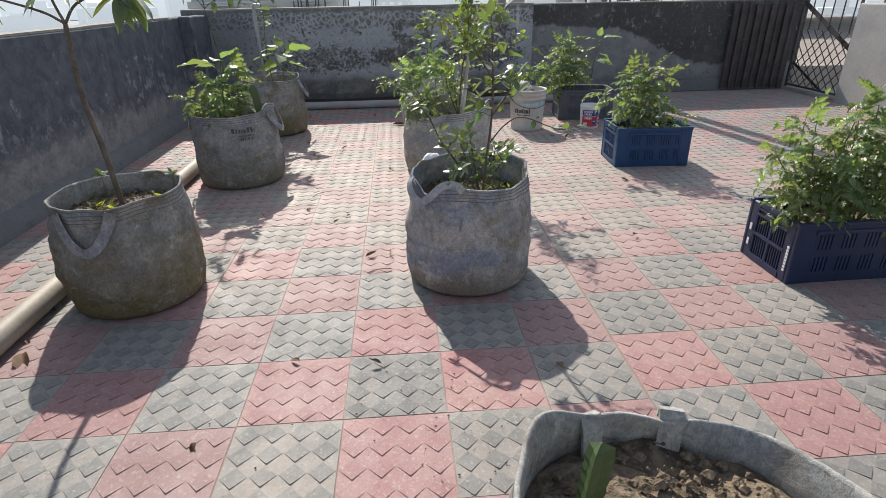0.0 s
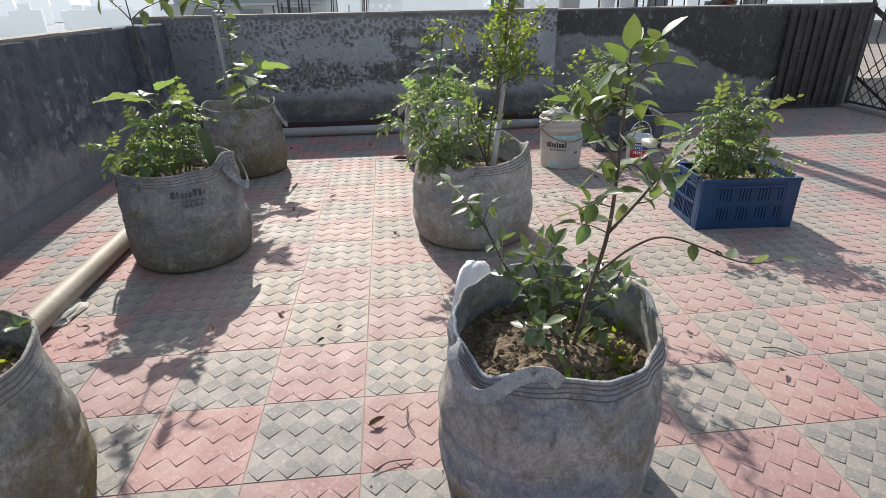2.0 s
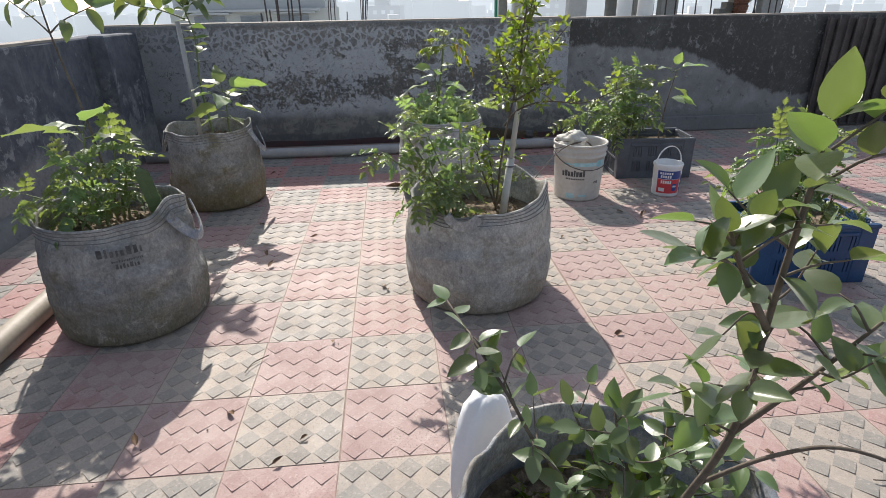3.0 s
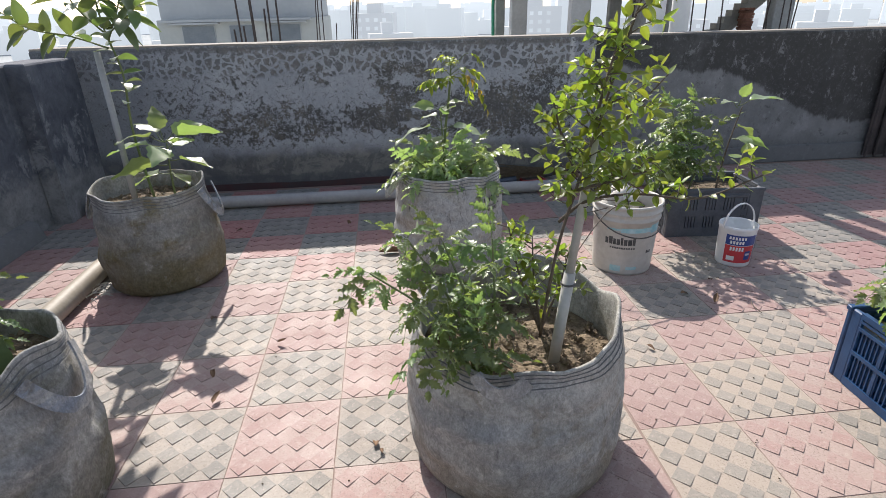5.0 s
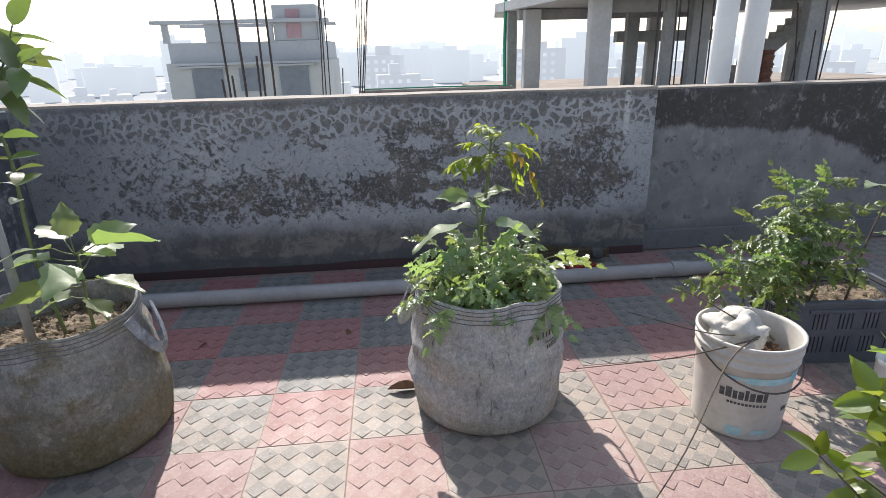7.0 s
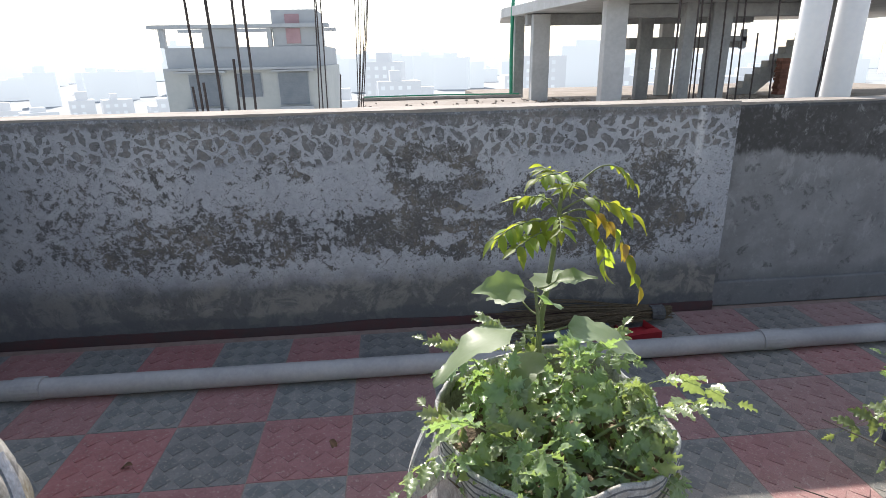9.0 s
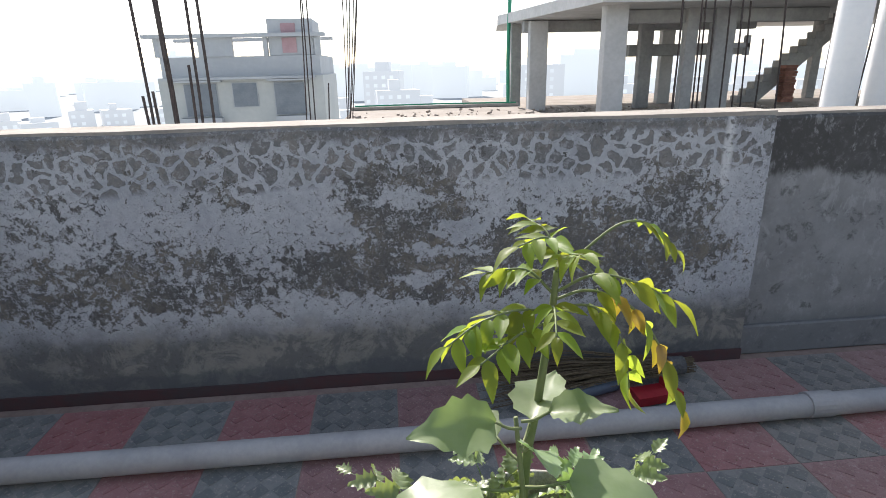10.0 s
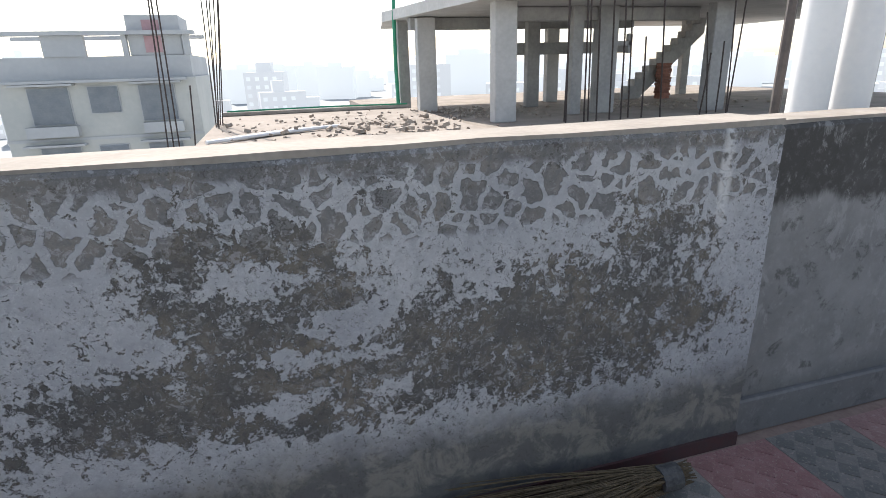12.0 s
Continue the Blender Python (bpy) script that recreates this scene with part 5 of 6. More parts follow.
ln = p.stem([(0.305, 2.13, 0.57), (0.36, 2.09, 0.65), (0.42, 2.058, 0.682), (0.54, 2.01, 0.645), (0.6, 1.98, 0.66)], 0.003, 0.0012)
p.along(ln, "citrus", 0.4, 0.06, 0.9)
ws = Plant("seedlings", "low green weeds at a lemon shrub's foot", 0.235, 2.17, 0.34, 104)
for k in range(42):
    a, q = ws.r.uniform(-1.6, 2.2), 0.2 * math.sqrt(ws.r.random())
    b = Vector((q * math.cos(a), q * math.sin(a), 0.0))
    for _ in range(4):
        ws.leaf("weed", b, (ws.r.uniform(-1, 1), ws.r.uniform(-1, 1), 0.8), 1.0)

p = Plant("tomato_plant", "bushy tomato plant spilling over a grow bag", -1.1, 3.64, 0.38, 105)
p.bush([[(-1.090, 3.62, 0.38), (-1.090, 3.6, 0.5), (-1.140, 3.58, 0.62)], [(-1.05, 3.7, 0.38), (-1.03, 3.7, 0.52), (-1.0, 3.7, 0.66)], [(-1.160, 3.64, 0.38), (-1.210, 3.6, 0.48), (-1.300, 3.57, 0.54)],
        [(-1.16, 3.7, 0.38), (-1.2, 3.72, 0.5), (-1.24, 3.74, 0.6)], [(-1.060, 3.68, 0.38), (-1.040, 3.68, 0.55), (-1.020, 3.66, 0.7)], [(-1.12, 3.58, 0.38), (-1.13, 3.52, 0.47), (-1.15, 3.48, 0.52)]], "tomato", 0.018, 0.6)
e = Plant("eggplant", "young eggplant with broad matt leaves", -1.14, 3.68, 0.38, 106)
ln = e.stem([(-1.140, 3.68, 0.38), (-1.130, 3.67, 0.55), (-1.110, 3.66, 0.72)], 0.006, 0.003, "green_stem")
for way, h, s in (((-1, -0.2, 0.1), 0.34, 1.15), ((-0.6, 0.3, 0.3), 0.3, 1.0), ((0.5, -0.2, 0.6), 0.34, 0.9), ((1, 0.1, 0.15), 0.32, 1.0), ((-0.9, -0.3, -0.1), 0.25, 0.95), ((0.1, -0.8, 0.5), 0.34, 0.8), ((-1, 0.1, -0.4), 0.12, 1.1)):
    e.broad(Vector((0.02, 0, h)), way, s)
e = Plant("tall_sapling", "thin bare-stemmed sapling with a leafy top", -1.11, 3.76, 0.38, 107)
ln = e.stem([(-1.11, 3.76, 0.38), (-1.13, 3.75, 0.74), (-1.155, 3.75, 0.92), (-1.17, 3.75, 1.04)], 0.005, 0.003)
for pts in ([(-1.17, 3.75, 1.04), (-1.2, 3.73, 1.09), (-1.26, 3.72, 1.15)], [(-1.17, 3.75, 1.04), (-1.12, 3.76, 1.08), (-1.02, 3.76, 1.12)], [(-1.17, 3.75, 1.04), (-1.17, 3.74, 1.14), (-1.16, 3.73, 1.24)]):
    ln = e.stem(pts, 0.003, 0.0015, "bark", "branch")
    e.along(ln, "large", 0.3, 0.022, 0.75, 0.2)
e = Plant("succulent", "flat dark green spiny succulent stem in a grow bag", -0.905, 3.63, 0.38, 108)
part("stem", succulent_geo(0.23, (-0.12, -0.08), 0.055), M["cactus"], e.t)

p = Plant("lemon_sapling", "tall leafy citrus sapling tied to a leaning plastic stake", -1.12, 5.02, 0.38, 109)
main = p.stem([(-1.1, 5.02, 0.38), (-1.12, 5.01, 0.7), (-1.1, 5.0, 0.95), (-1.13, 5.0, 1.12), (-1.13, 4.98, 1.3)], 0.006, 0.003, "green_stem")
p.along(main, "large", 0.45, 0.022, 0.8, 0.5)
for pts in ([(-1.13, 5.0, 1.05), (-1.25, 4.97, 1.1), (-1.38, 4.95, 1.13), (-1.48, 4.95, 1.2)], [(-1.13, 5.0, 1.1), (-1.05, 4.96, 1.14), (-0.97, 4.94, 1.2)], [(-1.12, 4.99, 1.1), (-1.18, 4.93, 1.2), (-1.2, 4.88, 1.3)], [(-1.12, 4.99, 1.08), (-1.08, 5.05, 1.2), (-1.06, 5.1, 1.3)]):
    ln = p.stem(pts, 0.004, 0.002, "green_stem", "branch")
    p.along(ln, "large", 0.15, 0.019, 1.1, 0.5)
st = thing("plant_stake", "grey plastic pipe stake leaning in a grow bag", "stake", (-1.15, 4.94, 0.38))
part("pole", Geo().tube([(0, 0, 0), (-0.012, 0.02, 0.66)], 0.0125, 12), M["pvc"], st, smooth=True)
e = Plant("eggplant", "low eggplant with broad sunlit leaves", -1.0, 5.0, 0.38, 110)
ln = e.stem([(-1.0, 5.0, 0.38), (-1.0, 5.0, 0.5), (-0.985, 4.99, 0.66)], 0.006, 0.003, "green_stem")
for way, h, s in (((-1, -0.2, 0.05), 0.26, 0.95), ((1, -0.1, 0.2), 0.28, 1.1), ((1, -0.3, -0.1), 0.2, 1.0), ((0.2, -1, 0.2), 0.24, 0.9), ((-0.5, -0.6, 0.35), 0.28, 0.9), ((-0.2, 0.3, 1), 0.28, 0.7), ((-1, 0.2, -0.2), 0.14, 0.85), ((0.6, -0.6, -0.1), 0.14, 0.7), ((0.2, 0.8, 0.3), 0.22, 0.9), ((0.8, 0.4, 0.5), 0.28, 0.75), ((-0.7, 0.5, 0.6), 0.28, 0.75), ((1, -0.5, 0.45), 0.25, 0.8), ((-0.8, -0.6, 0.0), 0.18, 0.8)):
    e.broad(Vector((0.0, 0, h)), way, s * 1.35)

p = Plant("tomato_plant", "tomato plant drooping over a grow bag's rim", 0.12, 3.66, 0.32, 111)
p.bush([[(0.179, 3.63, 0.32), (0.145, 3.66, 0.5), (0.085, 3.7, 0.66)], [(0.195, 3.65, 0.32), (0.205, 3.66, 0.5), (0.2, 3.68, 0.67)], [(0.155, 3.62, 0.32), (0.06, 3.62, 0.5), (-0.09, 3.64, 0.62)],
        [(0.187, 3.6, 0.32), (0.175, 3.58, 0.42), (0.15, 3.55, 0.5)], [(0.155, 3.66, 0.32), (0.1, 3.7, 0.5), (0.0, 3.74, 0.66)], [(0.15, 3.6, 0.34), (0.08, 3.57, 0.44), (0.03, 3.55, 0.46)]], "tomato", 0.021, 0.56)
p = Plant("lemon_shrub", "lemon shrub with dense bright leaves beside a pipe stake", 0.36, 3.76, 0.32, 112)
main = p.stem([(0.36, 3.78, 0.32), (0.375, 3.73, 0.6), (0.4, 3.68, 0.8), (0.42, 3.62, 0.98), (0.445, 3.55, 1.19)], 0.005, 0.002)
p.twigs(main, "lemon", 42, 0.09, 0.42, 0.64, 0.01)
for pts, cnt in (([(0.38, 3.74, 0.68), (0.42, 3.68, 0.75), (0.5, 3.6, 0.79), (0.62, 3.55, 0.79), (0.74, 3.53, 0.84)], 6), ([(0.41, 3.72, 0.8), (0.36, 3.7, 0.9), (0.33, 3.68, 0.98)], 7), ([(0.42, 3.72, 0.85), (0.5, 3.7, 0.93), (0.58, 3.68, 1.03)], 8),
                 ([(0.36, 3.78, 0.34), (0.3, 3.78, 0.5), (0.26, 3.77, 0.66)], 9), ([(0.36, 3.78, 0.34), (0.34, 3.8, 0.5), (0.33, 3.8, 0.62)], 9), ([(0.37, 3.8, 0.34), (0.42, 3.82, 0.46), (0.44, 3.82, 0.56)], 7), ([(0.41, 3.65, 0.92), (0.4, 3.58, 1.02), (0.4, 3.54, 1.1)], 8), ([(0.4, 3.68, 0.78), (0.44, 3.58, 0.83), (0.47, 3.5, 0.87)], 9)):
    ln = p.stem(pts, 0.0045, 0.0016)
    p.twigs(ln, "lemon", cnt + 3, 0.065, 0.2, 0.62, 0.01)
    p.along(ln, "lemon", 0.3, 0.02, 0.58)
st = thing("plant_stake", "pale plastic pipe stake in a wider sleeve, tied with wire", "stake", (0.362, 3.66, 0.3))
part("sleeve", Geo().tube([(0, 0, 0), (0.034, 0.019, 0.268)], 0.0145, 16), M["stake"], st, smooth=True)
part("pole", Geo().tube([(0.032, 0.018, 0.255), (0.088, 0.05, 0.675)], 0.0105, 14), M["stake"], st, smooth=True)
part("wire_tie", Geo().tube([(0.031 + 0.018 * math.cos(a), 0.017 + 0.018 * math.sin(a), 0.24) for a in [k * 0.5 for k in range(14)]], 0.003, 5), M["wire"], st)

p = Plant("moringa_seedling", "upright seedling with feathery light green and yellowing leaves", 0.25, 5.2, 0.4, 113)
p.stem([(0.25, 5.18, 0.4), (0.255, 5.2, 0.6), (0.27, 5.2, 0.72), (0.284, 5.2, 0.85), (0.288, 5.2, 0.91)], 0.008, 0.004, "green_stem")
for pts, n, s, st, yl in (([(0.288, 5.2, 0.91), (0.285, 5.19, 0.945), (0.262, 5.17, 0.965), (0.225, 5.15, 0.962)], 5, 0.62, 0.3, 2),
                          ([(0.288, 5.2, 0.91), (0.292, 5.17, 0.94), (0.296, 5.13, 0.955)], 4, 0.6, 0.3, 2),
                          ([(0.288, 5.2, 0.91), (0.284, 5.23, 0.95), (0.268, 5.27, 0.96)], 4, 0.62, 0.3, 2),
                          ([(0.288, 5.2, 0.9), (0.32, 5.19, 0.94), (0.36, 5.18, 0.975), (0.4, 5.18, 0.97), (0.428, 5.17, 0.94)], 3, 0.55, 0.75, 2),
                          ([(0.286, 5.2, 0.88), (0.33, 5.18, 0.91), (0.375, 5.16, 0.905), (0.415, 5.15, 0.885)], 5, 0.78, 0.4, 2),
                          ([(0.285, 5.2, 0.87), (0.33, 5.19, 0.885), (0.385, 5.18, 0.86), (0.425, 5.17, 0.8), (0.455, 5.16, 0.72)], 6, 0.72, 0.35, 0.3),
                          ([(0.285, 5.2, 0.86), (0.33, 5.17, 0.87), (0.36, 5.15, 0.83), (0.37, 5.14, 0.77)], 5, 0.68, 0.35, 2),
                          ([(0.283, 5.2, 0.85), (0.24, 5.18, 0.868), (0.185, 5.16, 0.865), (0.14, 5.14, 0.845)], 6, 0.75, 0.35, 2),
                          ([(0.283, 5.2, 0.84), (0.23, 5.15, 0.85), (0.175, 5.11, 0.835)], 5, 0.72, 0.4, 2),
                          ([(0.283, 5.2, 0.86), (0.272, 5.15, 0.88), (0.26, 5.1, 0.87)], 4, 0.62, 0.35, 2),
                          ([(0.284, 5.2, 0.88), (0.25, 5.21, 0.91), (0.2, 5.22, 0.905)], 5, 0.65, 0.35, 2)):
    p.frond(pts, n + 1, "leaflet", s * 1.25, st * 0.85, yl)
e = Plant("eggplant", "young eggplant with broad pale leaves", 0.24, 5.1, 0.4, 114)
ln = e.stem([(0.24, 5.1, 0.4), (0.235, 5.12, 0.6), (0.225, 5.14, 0.74)], 0.005, 0.003, "green_stem")
for way, h, s in (((-1, -0.3, 0.3), 0.33, 0.75), ((0.9, -0.3, 0.3), 0.34, 0.7), ((0.2, -0.9, 0.5), 0.3, 0.5), ((-1, -0.35, 0.12), 0.24, 1.2), ((1, -0.35, 0.1), 0.24, 1.25), ((-0.5, -0.9, 0.1), 0.2, 0.7), ((0.5, 0.8, 0.2), 0.3, 0.8), ((-0.6, 0.7, 0.2), 0.28, 0.8)):
    e.broad(Vector((-0.01, 0.03, h)), way, s)
e = Plant("tomato_plant", "low tomato plant covering bag soil", 0.24, 5.02, 0.4, 115)
e.bush([[(0.205, 5.02, 0.4), (0.153, 4.99, 0.479), (0.082, 4.96, 0.545)], [(0.276, 5.02, 0.4), (0.337, 5, 0.479), (0.417, 4.98, 0.532)], [(0.241, 5, 0.4), (0.232, 4.94, 0.466), (0.223, 4.9, 0.506)], [(0.188, 5.04, 0.4), (0.1, 5.02, 0.44), (0.029, 5, 0.453)],
        [(0.293, 5, 0.4), (0.346, 4.94, 0.44), (0.399, 4.88, 0.44)], [(0.241, 5.08, 0.4), (0.258, 5.08, 0.492), (0.276, 5.08, 0.558)], [(0.188, 4.96, 0.4), (0.153, 4.92, 0.453), (0.117, 4.88, 0.466)],
        [(0.188, 5.12, 0.4), (0.144, 5.16, 0.479), (0.109, 5.2, 0.539)], [(0.293, 5.12, 0.4), (0.346, 5.17, 0.479), (0.399, 5.2, 0.539)], [(0.241, 5.14, 0.4), (0.223, 5.22, 0.479), (0.205, 5.28, 0.532)], [(0.293, 5.06, 0.4), (0.381, 5.08, 0.486), (0.469, 5.08, 0.532)]], "tomato_sunlit", 0.016, 0.7)

p = Plant("tomato_plant", "bushy tomato plant growing in a blue crate", 1.6, 3.74, 0.21, 116)
p.bush([[(1.56, 3.74, 0.21), (1.54, 3.73, 0.4), (1.5, 3.72, 0.58)], [(1.58, 3.73, 0.21), (1.6, 3.72, 0.42), (1.6, 3.7, 0.63)], [(1.6, 3.74, 0.21), (1.66, 3.72, 0.4), (1.73, 3.7, 0.57)], [(1.54, 3.72, 0.21), (1.44, 3.7, 0.38), (1.32, 3.68, 0.47)],
        [(1.58, 3.78, 0.21), (1.57, 3.8, 0.4), (1.56, 3.82, 0.6)], [(1.6, 3.7, 0.21), (1.58, 3.64, 0.34), (1.55, 3.6, 0.42)], [(1.58, 3.74, 0.21), (1.66, 3.76, 0.45), (1.68, 3.76, 0.62)]], "tomato", 0.023, 0.68)
p = Plant("tomato_plant", "small dark tomato plant in a blue crate", 1.78, 3.72, 0.21, 117)
p.bush([[(1.78, 3.72, 0.21), (1.78, 3.7, 0.3), (1.76, 3.68, 0.4)], [(1.8, 3.7, 0.21), (1.84, 3.68, 0.28), (1.88, 3.65, 0.32)], [(1.76, 3.7, 0.21), (1.74, 3.66, 0.3), (1.72, 3.62, 0.36)]], "tomato", 0.023, 0.5)

for x, s, lab in ((1.62, 118, "dark bushy tomato plant in a navy crate"), (1.85, 119, "tall bushy tomato plant in a navy crate")):
    p = Plant("tomato_plant", lab, x, 2.07, 0.21, s)
    d = x - 1.62
    p.bush([[(x, 2.06, 0.21), (x - 0.03, 2.04, 0.4), (x - 0.08, 2.02, 0.62 + d * 0.3)], [(x + 0.02, 2.06, 0.21), (x + 0.05, 2.04, 0.42), (x + 0.08, 2.02, 0.66 + d * 0.2)], [(x - 0.02, 2.05, 0.21), (x - 0.12, 2.0, 0.38), (x - 0.24, 1.97, 0.52)],
            [(x, 2.04, 0.21), (x + 0.02, 1.97, 0.34), (x + 0.02, 1.92, 0.46)], [(x, 2.1, 0.21), (x - 0.02, 2.14, 0.4), (x - 0.02, 2.16, 0.6)], [(x + 0.03, 2.07, 0.21), (x + 0.12, 2.06, 0.4), (x + 0.2, 2.04, 0.54)], [(x - 0.04, 2.04, 0.21), (x - 0.1, 1.98, 0.32), (x - 0.14, 1.94, 0.38)]], "tomato", 0.023, 0.68)

p = Plant("tomato_plant", "wide tomato plant leaning out of a charcoal crate", 1.55, 5.25, 0.21, 120)
p.bush([[(1.54, 5.24, 0.21), (1.48, 5.22, 0.459), (1.42, 5.2, 0.666)], [(1.56, 5.24, 0.21), (1.55, 5.22, 0.459), (1.53, 5.2, 0.7)], [(1.52, 5.22, 0.21), (1.36, 5.16, 0.373), (1.2, 5.12, 0.459), (1.05, 5.08, 0.425)], [(1.5, 5.22, 0.21), (1.38, 5.18, 0.425), (1.28, 5.16, 0.563)],
        [(1.58, 5.22, 0.21), (1.62, 5.2, 0.425), (1.66, 5.18, 0.58)], [(1.55, 5.3, 0.21), (1.53, 5.32, 0.459), (1.5, 5.34, 0.631)]], "tomato", 0.02, 0.72)
e = Plant("eggplant", "eggplant with broad leaves in a charcoal crate", 1.74, 5.22, 0.21, 121)
ln = e.stem([(1.74, 5.22, 0.21), (1.75, 5.2, 0.45), (1.78, 5.18, 0.68)], 0.006, 0.003)
for way, h, s in (((1, -0.2, 0.3), 0.47, 1.1), ((-0.7, -0.3, 0.4), 0.46, 0.9), ((0.1, -0.4, 1), 0.47, 0.8), ((0.8, -0.6, -0.1), 0.3, 1.1), ((0.9, 0.3, -0.1), 0.36, 0.9), ((0.2, -1, 0.2), 0.3, 0.8)):
    e.broad(Vector((0.03, -0.02, h)), way, s)


# ---- broom, dustpan and litter ----
br = thing("stick_broom", "bundle broom of thin brown sticks lying by the parapet", "broom", (1.105, 6.325, 0.0))
g, rnd = Geo(), rng_for(5)
for k in range(150):
    sp, up = rnd.uniform(-1, 1), rnd.random()
    ln = rnd.uniform(0.5, 0.75)
    a = Vector((rnd.uniform(0.02, 0.1), rnd.uniform(-0.025, 0.025), 0.03 + 0.05 * up))
    b = Vector((-0.1, sp * 0.04, 0.03 + 0.06 * up))
    c = Vector((-ln, sp * 0.13 - 0.02, 0.012 + 0.13 * up * rnd.random()))
    g.tube([a, b, (b + c) / 2 + Vector((0, 0, 0.01)), c], [0.0019, 0.0019, 0.0016, 0.001], 4, False)
part("bristle", g, M["straw"], br)
part("binding", Geo().tube([(-0.01, 0, 0.055), (0.05, 0, 0.055)], 0.036, 14), M["ink"], br, "dark cord binding")
dp = thing("dustpan", "red plastic dustpan lying beside the broom", "dustpan", (0.99, 6.22, 0.0), 8)
g = Geo()
g.box(-0.1, -0.06, 0.001, 0.1, 0.08, 0.006)
g.box(-0.105, -0.07, 0.0, -0.1, 0.08, 0.05)
g.box(0.1, -0.07, 0.0, 0.105, 0.08, 0.05)
g.box(-0.1, -0.07, 0.006, 0.1, -0.062, 0.05)
g.box(-0.1, -0.062, 0.045, 0.1, -0.02, 0.05)
for v in g.v:
    v.x, v.y, v.z = v.x * 0.78 * (1 - v.y * 1.2), v.y * 0.8, v.z * 0.8 * (1 - 8 * v.x * v.x)
part("pan", g, M["red_plastic"], dp)
hose = thing("plastic_tube", "blue-grey plastic tube lying near the broom", "tube", (0.62, 6.2, 0.0), 6)
part("tube", Geo().tube([(-0.12, 0, 0.025), (0.1, 0.02, 0.025), (0.26, 0.05, 0.025)], 0.024, 14), M["dark_blue"], hose, smooth=True)

sheath = thing("dry_sheath", "curled brown dry leaf sheath on tiles", "dead leaf", (-0.05, 5.14, 0.0), 12)
part("blade", leaf_grid(0.12, 0.05, oval, 6, 8, 0.9, -0.1), M["dead"], sheath, smooth=True).matrix_basis = pose(0.06, 0, 0.004, 0, 0, 80)
net = thing("torn_net", "torn scrap of pale netting beside a grow bag", "litter", (-1.44, 4.85, 0.0))
g, rnd = Geo(), rng_for(8)
for k in range(60):
    a = Vector((rnd.uniform(-0.07, 0.07), rnd.uniform(-0.09, 0.09), rnd.uniform(0.002, 0.03)))
    b = a + Vector((rnd.uniform(-0.06, 0.06), rnd.uniform(-0.06, 0.06), rnd.uniform(-0.01, 0.015)))
    b.z = max(b.z, 0.002)
    g.ribbon([a, (a + b) / 2 + Vector((0, 0, 0.006)), b], [(0, 0, 1), (0.3, 0, 1), (0, 0, 1)], 0.006, 0.001)
part("strand", g, M["cloth"], net)
wrap = thing("plastic_wrapper", "crumpled pale wrapper beside a drain pipe", "litter", (-1.42, 3.12, 0.0))
wg = lump(18, 10, (0.05, 0.1, 0.02), 9, 0.5)
for v in wg.v:
    v.z = max(v.z + 0.012, 0.0)
part("film", wg, M["cloth"], wrap)
rnd = rng_for(21)
DEAD = [leaf_grid(0.05, 0.022, lance, 4, 5, 0.8, d, 0.03, 0.1, i).mesh("blade", M["dead"], True) for i, d in enumerate((0.4, -0.6, 1.0))]
spots = [(-0.4, 1.57), (-0.13, 1.53), (-0.63, 1.23), (-1.36, 1.71), (-1.4, 2.0), (-0.12, 3.75), (-0.1, 3.72), (-0.65, 4.01), (-0.56, 3.0), (-0.33, 2.89), (-0.41, 2.79), (-0.8, 4.56), (0.88, 4.14), (-0.22, 2.35), (0.4, 1.2), (-0.3, 3.35), (-0.5, 4.35), (-0.7, 4.2), (0.9, 2.7), (1.1, 2.45), (0.75, 3.3), (1.2, 4.5), (1.3, 4.4), (1.4, 4.6),
         (0.8, 4.2), (-0.8, 2.9), (-1.3, 3.0), (-1.42, 2.6), (-1.44, 2.4), (-0.9, 5.6), (0.45, 1.45), (2.3, 3.3), (2.0, 2.9), (1.35, 3.3), (0.6, 5.6), (-0.3, 5.65), (2.2, 4.4), (-1.43, 4.5), (-1.4, 1.8)]
for i, (x, y) in enumerate(spots):
    t = thing("dead_leaf", "small dry brown leaf lying on tiles", "dead leaf", (x, y, 0.004), rnd.uniform(0, 360), "dry leaves on tiles")
    ob = part("blade", DEAD[i % 3], None, t)
    ob.matrix_basis = pose(0, 0, 0.006, rnd.uniform(-8, 8), rnd.uniform(-10, 10), 0) @ Matrix.Scale(2.3 if i in (3, 4) else rnd.uniform(0.5, 1.1), 4)
for x, y, a in ((-0.16, 2.2, 20), (-0.55, 3.25, 60), (1.15, 2.55, -30), (0.5, 4.5, 10), (1.45, 4.35, 80), (-0.1, 2.36, 100)):
    t = thing("twig", "thin dry twig lying on tiles", "twig", (x, y, 0.004), a, "dry twigs on tiles")
    part("stick", Geo().tube(smooth_line([(-0.05, 0, 0.004), (0, 0.01, 0.007), (0.06, -0.005, 0.004)], 4), 0.0018, 5), M["bark"], t)
g, rnd = Geo(), rng_for(33)
